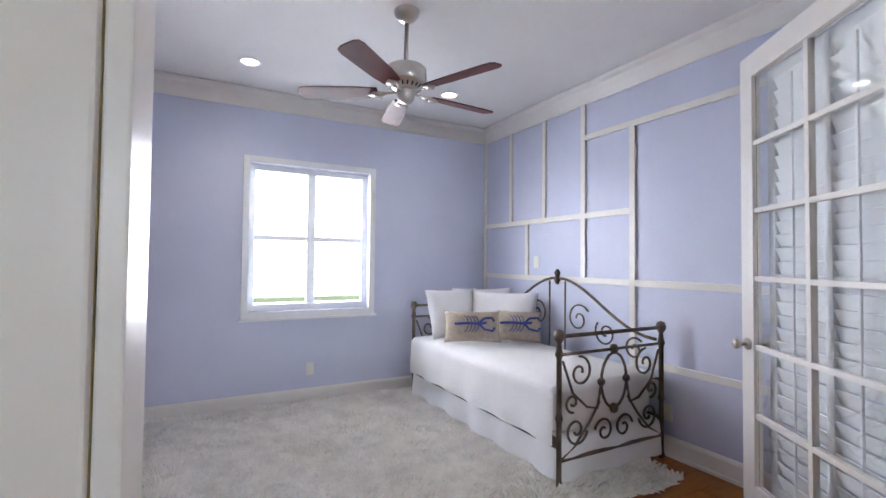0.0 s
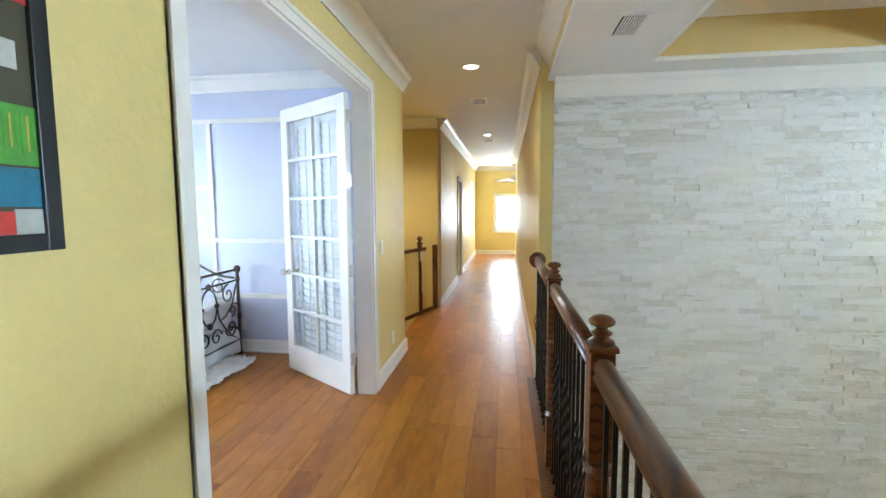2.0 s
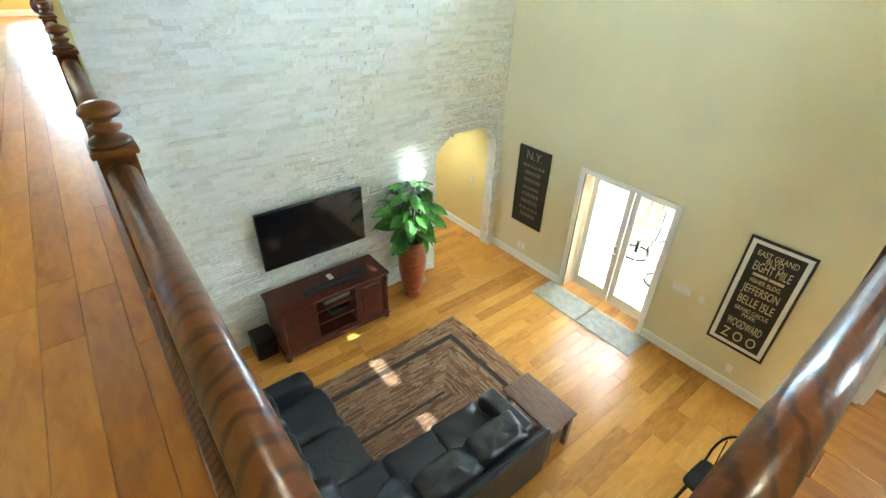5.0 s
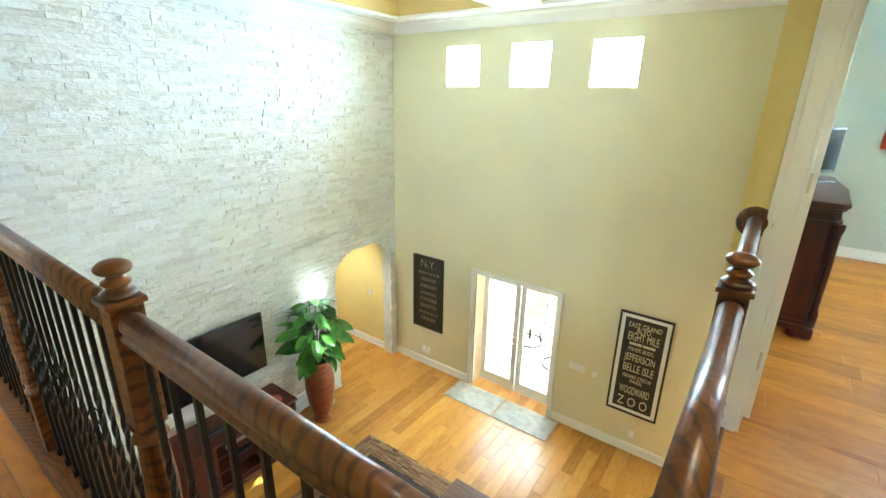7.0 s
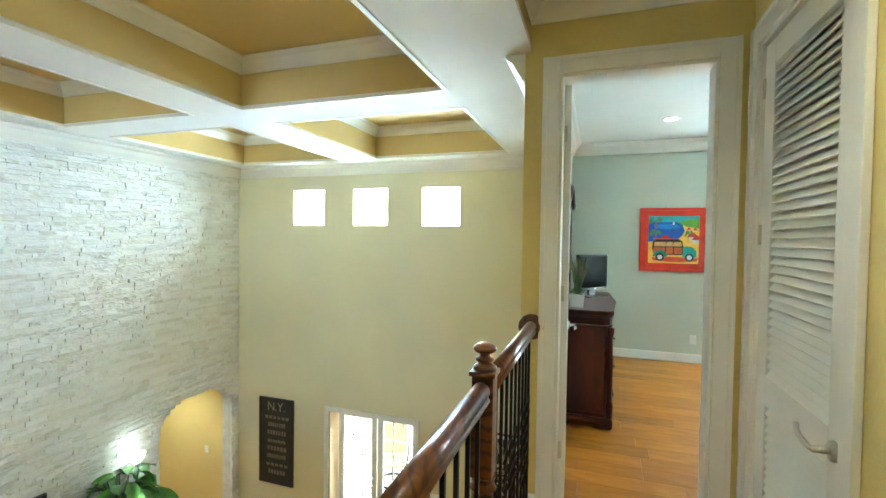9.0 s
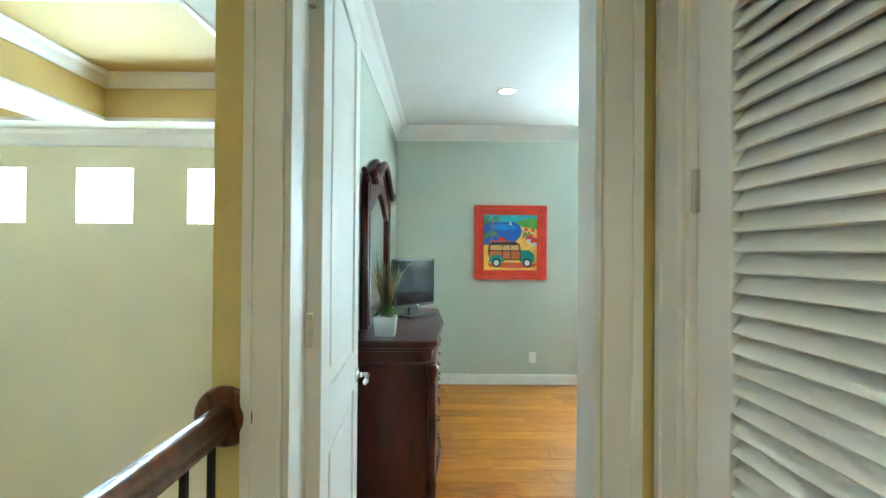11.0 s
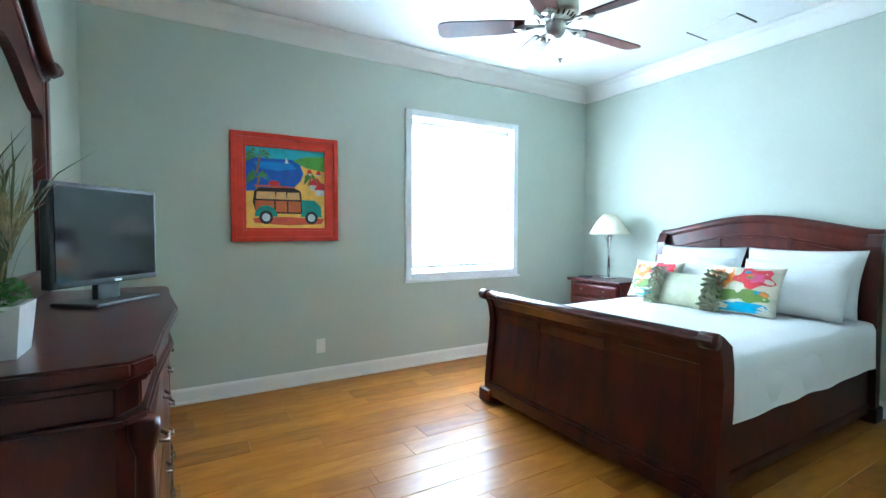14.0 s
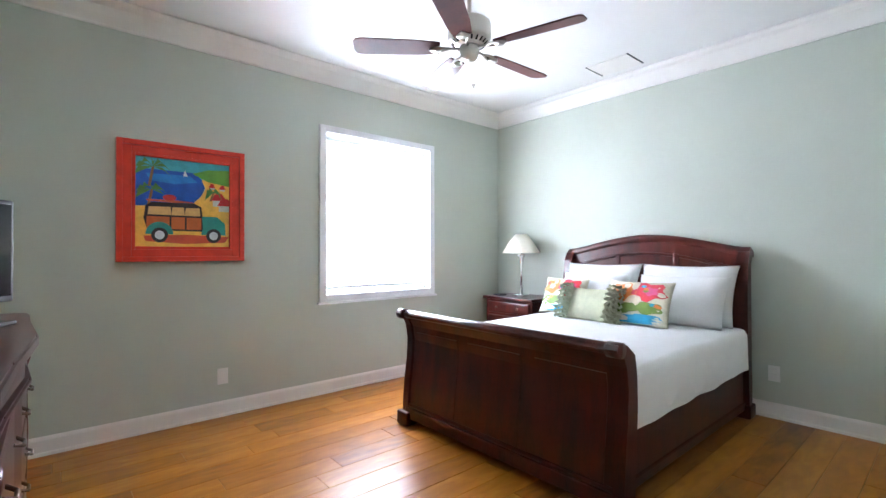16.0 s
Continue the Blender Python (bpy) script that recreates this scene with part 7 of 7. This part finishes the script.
sm.from_pydata([(0, 0, 0), (0.012, 0.012, 0.006), (0, 0.034, 0.002), (-0.012, 0.012, 0.006)], [], [(0, 1, 2), (0, 2, 3)])
sm.materials.append(LEAF)
for k in range(120):
    ob = new("leaflet", sm)
    ob.parent = pt
    a, q = rr.uniform(0, 2 * math.pi), rr.uniform(0, 0.085)
    ob.matrix_basis = pose(q * math.cos(a), q * math.sin(a), 0.125 + rr.uniform(0, 0.09) * (1 - q * 6), rr.uniform(-20, 50), rr.uniform(-40, 40), rr.uniform(0, 360)) @ Matrix.Scale(rr.uniform(0.8, 1.3), 4)

# ---- pieces: floor planks and ledger stones ----
def plank_mesh(w, l, h=0.012, b=0.0018):
    me = bpy.data.meshes.new("plank")
    x, y = l / 2, w / 2
    v = [(-x, -y, -h), (x, -y, -h), (x, y, -h), (-x, y, -h), (-x, -y, -b), (x, -y, -b), (x, y, -b), (-x, y, -b), (-x + b, -y + b, 0), (x - b, -y + b, 0), (x - b, y - b, 0), (-x + b, y - b, 0)]
    f = [(0, 1, 5, 4), (1, 2, 6, 5), (2, 3, 7, 6), (3, 0, 4, 7), (4, 5, 9, 8), (5, 6, 10, 9), (6, 7, 11, 10), (7, 4, 8, 11), (8, 9, 10, 11)]
    me.from_pydata(v, [], f)
    return me


LENGTHS = (0.55, 0.8, 1.05, 1.3, 1.6)


def plank_floor(name, label, mat, along, x0, x1, y0, y1, z, w, near=None, seed=1):
    """Planks over a rectangle; those whose middle lies in near (x0, x1, y0, y1) are parts of their own."""
    r = random.Random(seed)
    root = tagged(thing(name, label, "floor"), kind="structure")
    shared = {l: plank_mesh(w - 0.0014, l - 0.0014) for l in LENGTHS}
    for me in shared.values():
        me.materials.append(mat)
    verts, faces, count = [], [], 0
    a0, a1, c0, c1 = (x0, x1, y0, y1) if along == "x" else (y0, y1, x0, x1)
    c = c0
    while c < c1 - 0.02:
        ww = min(w, c1 - c)
        a = a0 - r.uniform(0, 0.9)
        while a < a1:
            l = r.choice(LENGTHS)
            s, e = max(a, a0), min(a + l, a1)
            a += l
            if e - s < 0.03:
                continue
            mid = ((s + e) / 2, c + ww / 2)
            px, py = mid if along == "x" else mid[::-1]
            lift = r.uniform(-0.0008, 0.0)
            whole = e - s > l - 0.001 and ww > w - 0.001
            if near and whole and count < 290 and near[0] < px < near[1] and near[2] < py < near[3]:
                ob = new("plank", shared[l])
                ob.parent = root
                ob.matrix_basis = pose(px, py, z + lift, 0, 0, 0 if along == "x" else 90)
                count += 1
            else:
                me = plank_mesh(ww - 0.0014, e - s - 0.0014)
                b = len(verts)
                for v in me.vertices:
                    q = (v.co.x, v.co.y) if along == "x" else (-v.co.y, v.co.x)
                    verts.append((px + q[0], py + q[1], z + lift + v.co.z))
                faces.extend([tuple(b + i for i in p.vertices) for p in me.polygons])
                bpy.data.meshes.remove(me)
        c += w
    me = bpy.data.meshes.new("planks")
    me.from_pydata(verts, [], faces)
    me.materials.append(mat)
    ob = new("planks", me)
    ob.parent = root
    ob["kind"] = "stuff"
    return root


plank_floor("floor_hall", "hand scraped amber hickory plank floor of the hallway", PLANK, "x", -3.15, 14.0, -0.72, 0.80, 0, 0.165, (-3.2, 7.0, -0.8, 0.9), 3)
plank_floor("floor_landing", "hand scraped amber hickory plank floor of the landing", PLANK, "x", -3.15, -2.2, -2.93, -0.72, 0, 0.165, (-3.2, -2.0, -3, -0.7), 4)
plank_floor("floor_blue_room", "amber hickory plank floor of the lilac bedroom", PLANK, "x", -0.75, 3.40, 0.80, 4.70, 0, 0.165, (0.4, 3.4, 0.8, 2.2), 5)
plank_floor("floor_green_room", "amber hickory plank floor of the green bedroom", PLANK, "x", -6.71, -2.12, -6.76, -2.93, 0, 0.165, (-5.4, -2.0, -6.8, -3.0), 6)
plank_floor("floor_great_room", "honey coloured plank floor of the great room", PLANKY, "y", -5.8, 5.2, -6.4, 1.9, LOW, 0.165, (-1.0, 2.9, -6.1, -3.6), 7)
setting("floor_far_room", boxed(12.0, -2.6, -0.012, 14.0, -0.72, 0.0), PLANK, "amber plank floor of the far room", "floor")

# ledger stones in courses, uneven in length and in how far they stand out
stone_root = tagged(thing("ledger_stone_wall", "tall white split face ledger stone wall", "wall"), kind="structure")


def stone_mesh(l, h, d, r):
    me = bpy.data.meshes.new("stone")
    y, z = l / 2, h / 2
    def j(s):
        return r.uniform(-s, s)
    front = []
    for u in (-1, 0, 1):
        for v in (-1, 1):
            front.append((-d + j(0.009), u * (y - 0.0004), v * (z - 0.001) + j(0.0015)))
    back = [(0.03, u * y, v * z) for u in (-1, 0, 1) for v in (-1, 1)]
    f = [(0, 1, 3, 2), (2, 3, 5, 4), (6, 0, 2, 8), (8, 2, 4, 10), (7, 9, 3, 1), (9, 11, 5, 3), (6, 7, 1, 0), (10, 4, 5, 11)]
    me.from_pydata(front + back, [], [p[::-1] for p in f])
    return me


r = random.Random(11)
verts, faces, pool, count = [], [], {}, 0
z = LOW
course = 0
while z < BEAM - 0.01:
    h = r.choice((0.036, 0.046, 0.058))
    h = min(h, BEAM - z)
    y = -0.85 + r.uniform(0, 0.2)
    while y > -6.12:
        l = r.choice((0.10, 0.15, 0.20, 0.26, 0.34))
        y0, y1 = max(y - l, -6.12), min(y, -0.845)
        y -= l
        zc, yc = z + h / 2, (y0 + y1) / 2
        if y1 - y0 < 0.03:
            continue
        if zc < -0.76:
            half = 0.635 if zc < -1.15 else 0.635 * math.sqrt(max(0.0, 1 - ((zc + 1.15) / 0.40) ** 2))
            lo, hi = -5.345 - half, -5.345 + half
            if y0 >= lo and y1 <= hi:
                continue
            if y1 > lo > y0:
                y1 = lo
            elif y0 < hi < y1:
                y0 = hi
            yc = (y0 + y1) / 2
            if y1 - y0 < 0.02:
                continue
        d = 0.018 + r.uniform(0, 0.018) + (0.007 if r.random() < 0.12 else 0)
        whole = abs((y1 - y0) - l) < 1e-6
        if whole and count < 295 and yc > -2.3 and 0.3 < zc < 2.4:
            key = (l, round(h, 3), r.randint(0, 2))
            if key not in pool:
                pool[key] = stone_mesh(l, h, 0.03, r)
                pool[key].materials.append(STONE)
            ob = new("stone", pool[key])
            ob.parent = stone_root
            ob.matrix_basis = Matrix.Translation((3.035 + 0.028 - d, yc, zc))
            count += 1
        else:
            me = stone_mesh(y1 - y0, h, d, r)
            b = len(verts)
            verts.extend([(3.035 + v.co.x, yc + v.co.y, zc + v.co.z) for v in me.vertices])
            faces.extend([tuple(b + i for i in p.vertices) for p in me.polygons])
            bpy.data.meshes.remove(me)
    z += h
    course += 1
me = bpy.data.meshes.new("stones")
me.from_pydata(verts, [], faces)
me.materials.append(STONE)
ob = new("stones", me)
ob.parent = stone_root
ob["kind"] = "stuff"
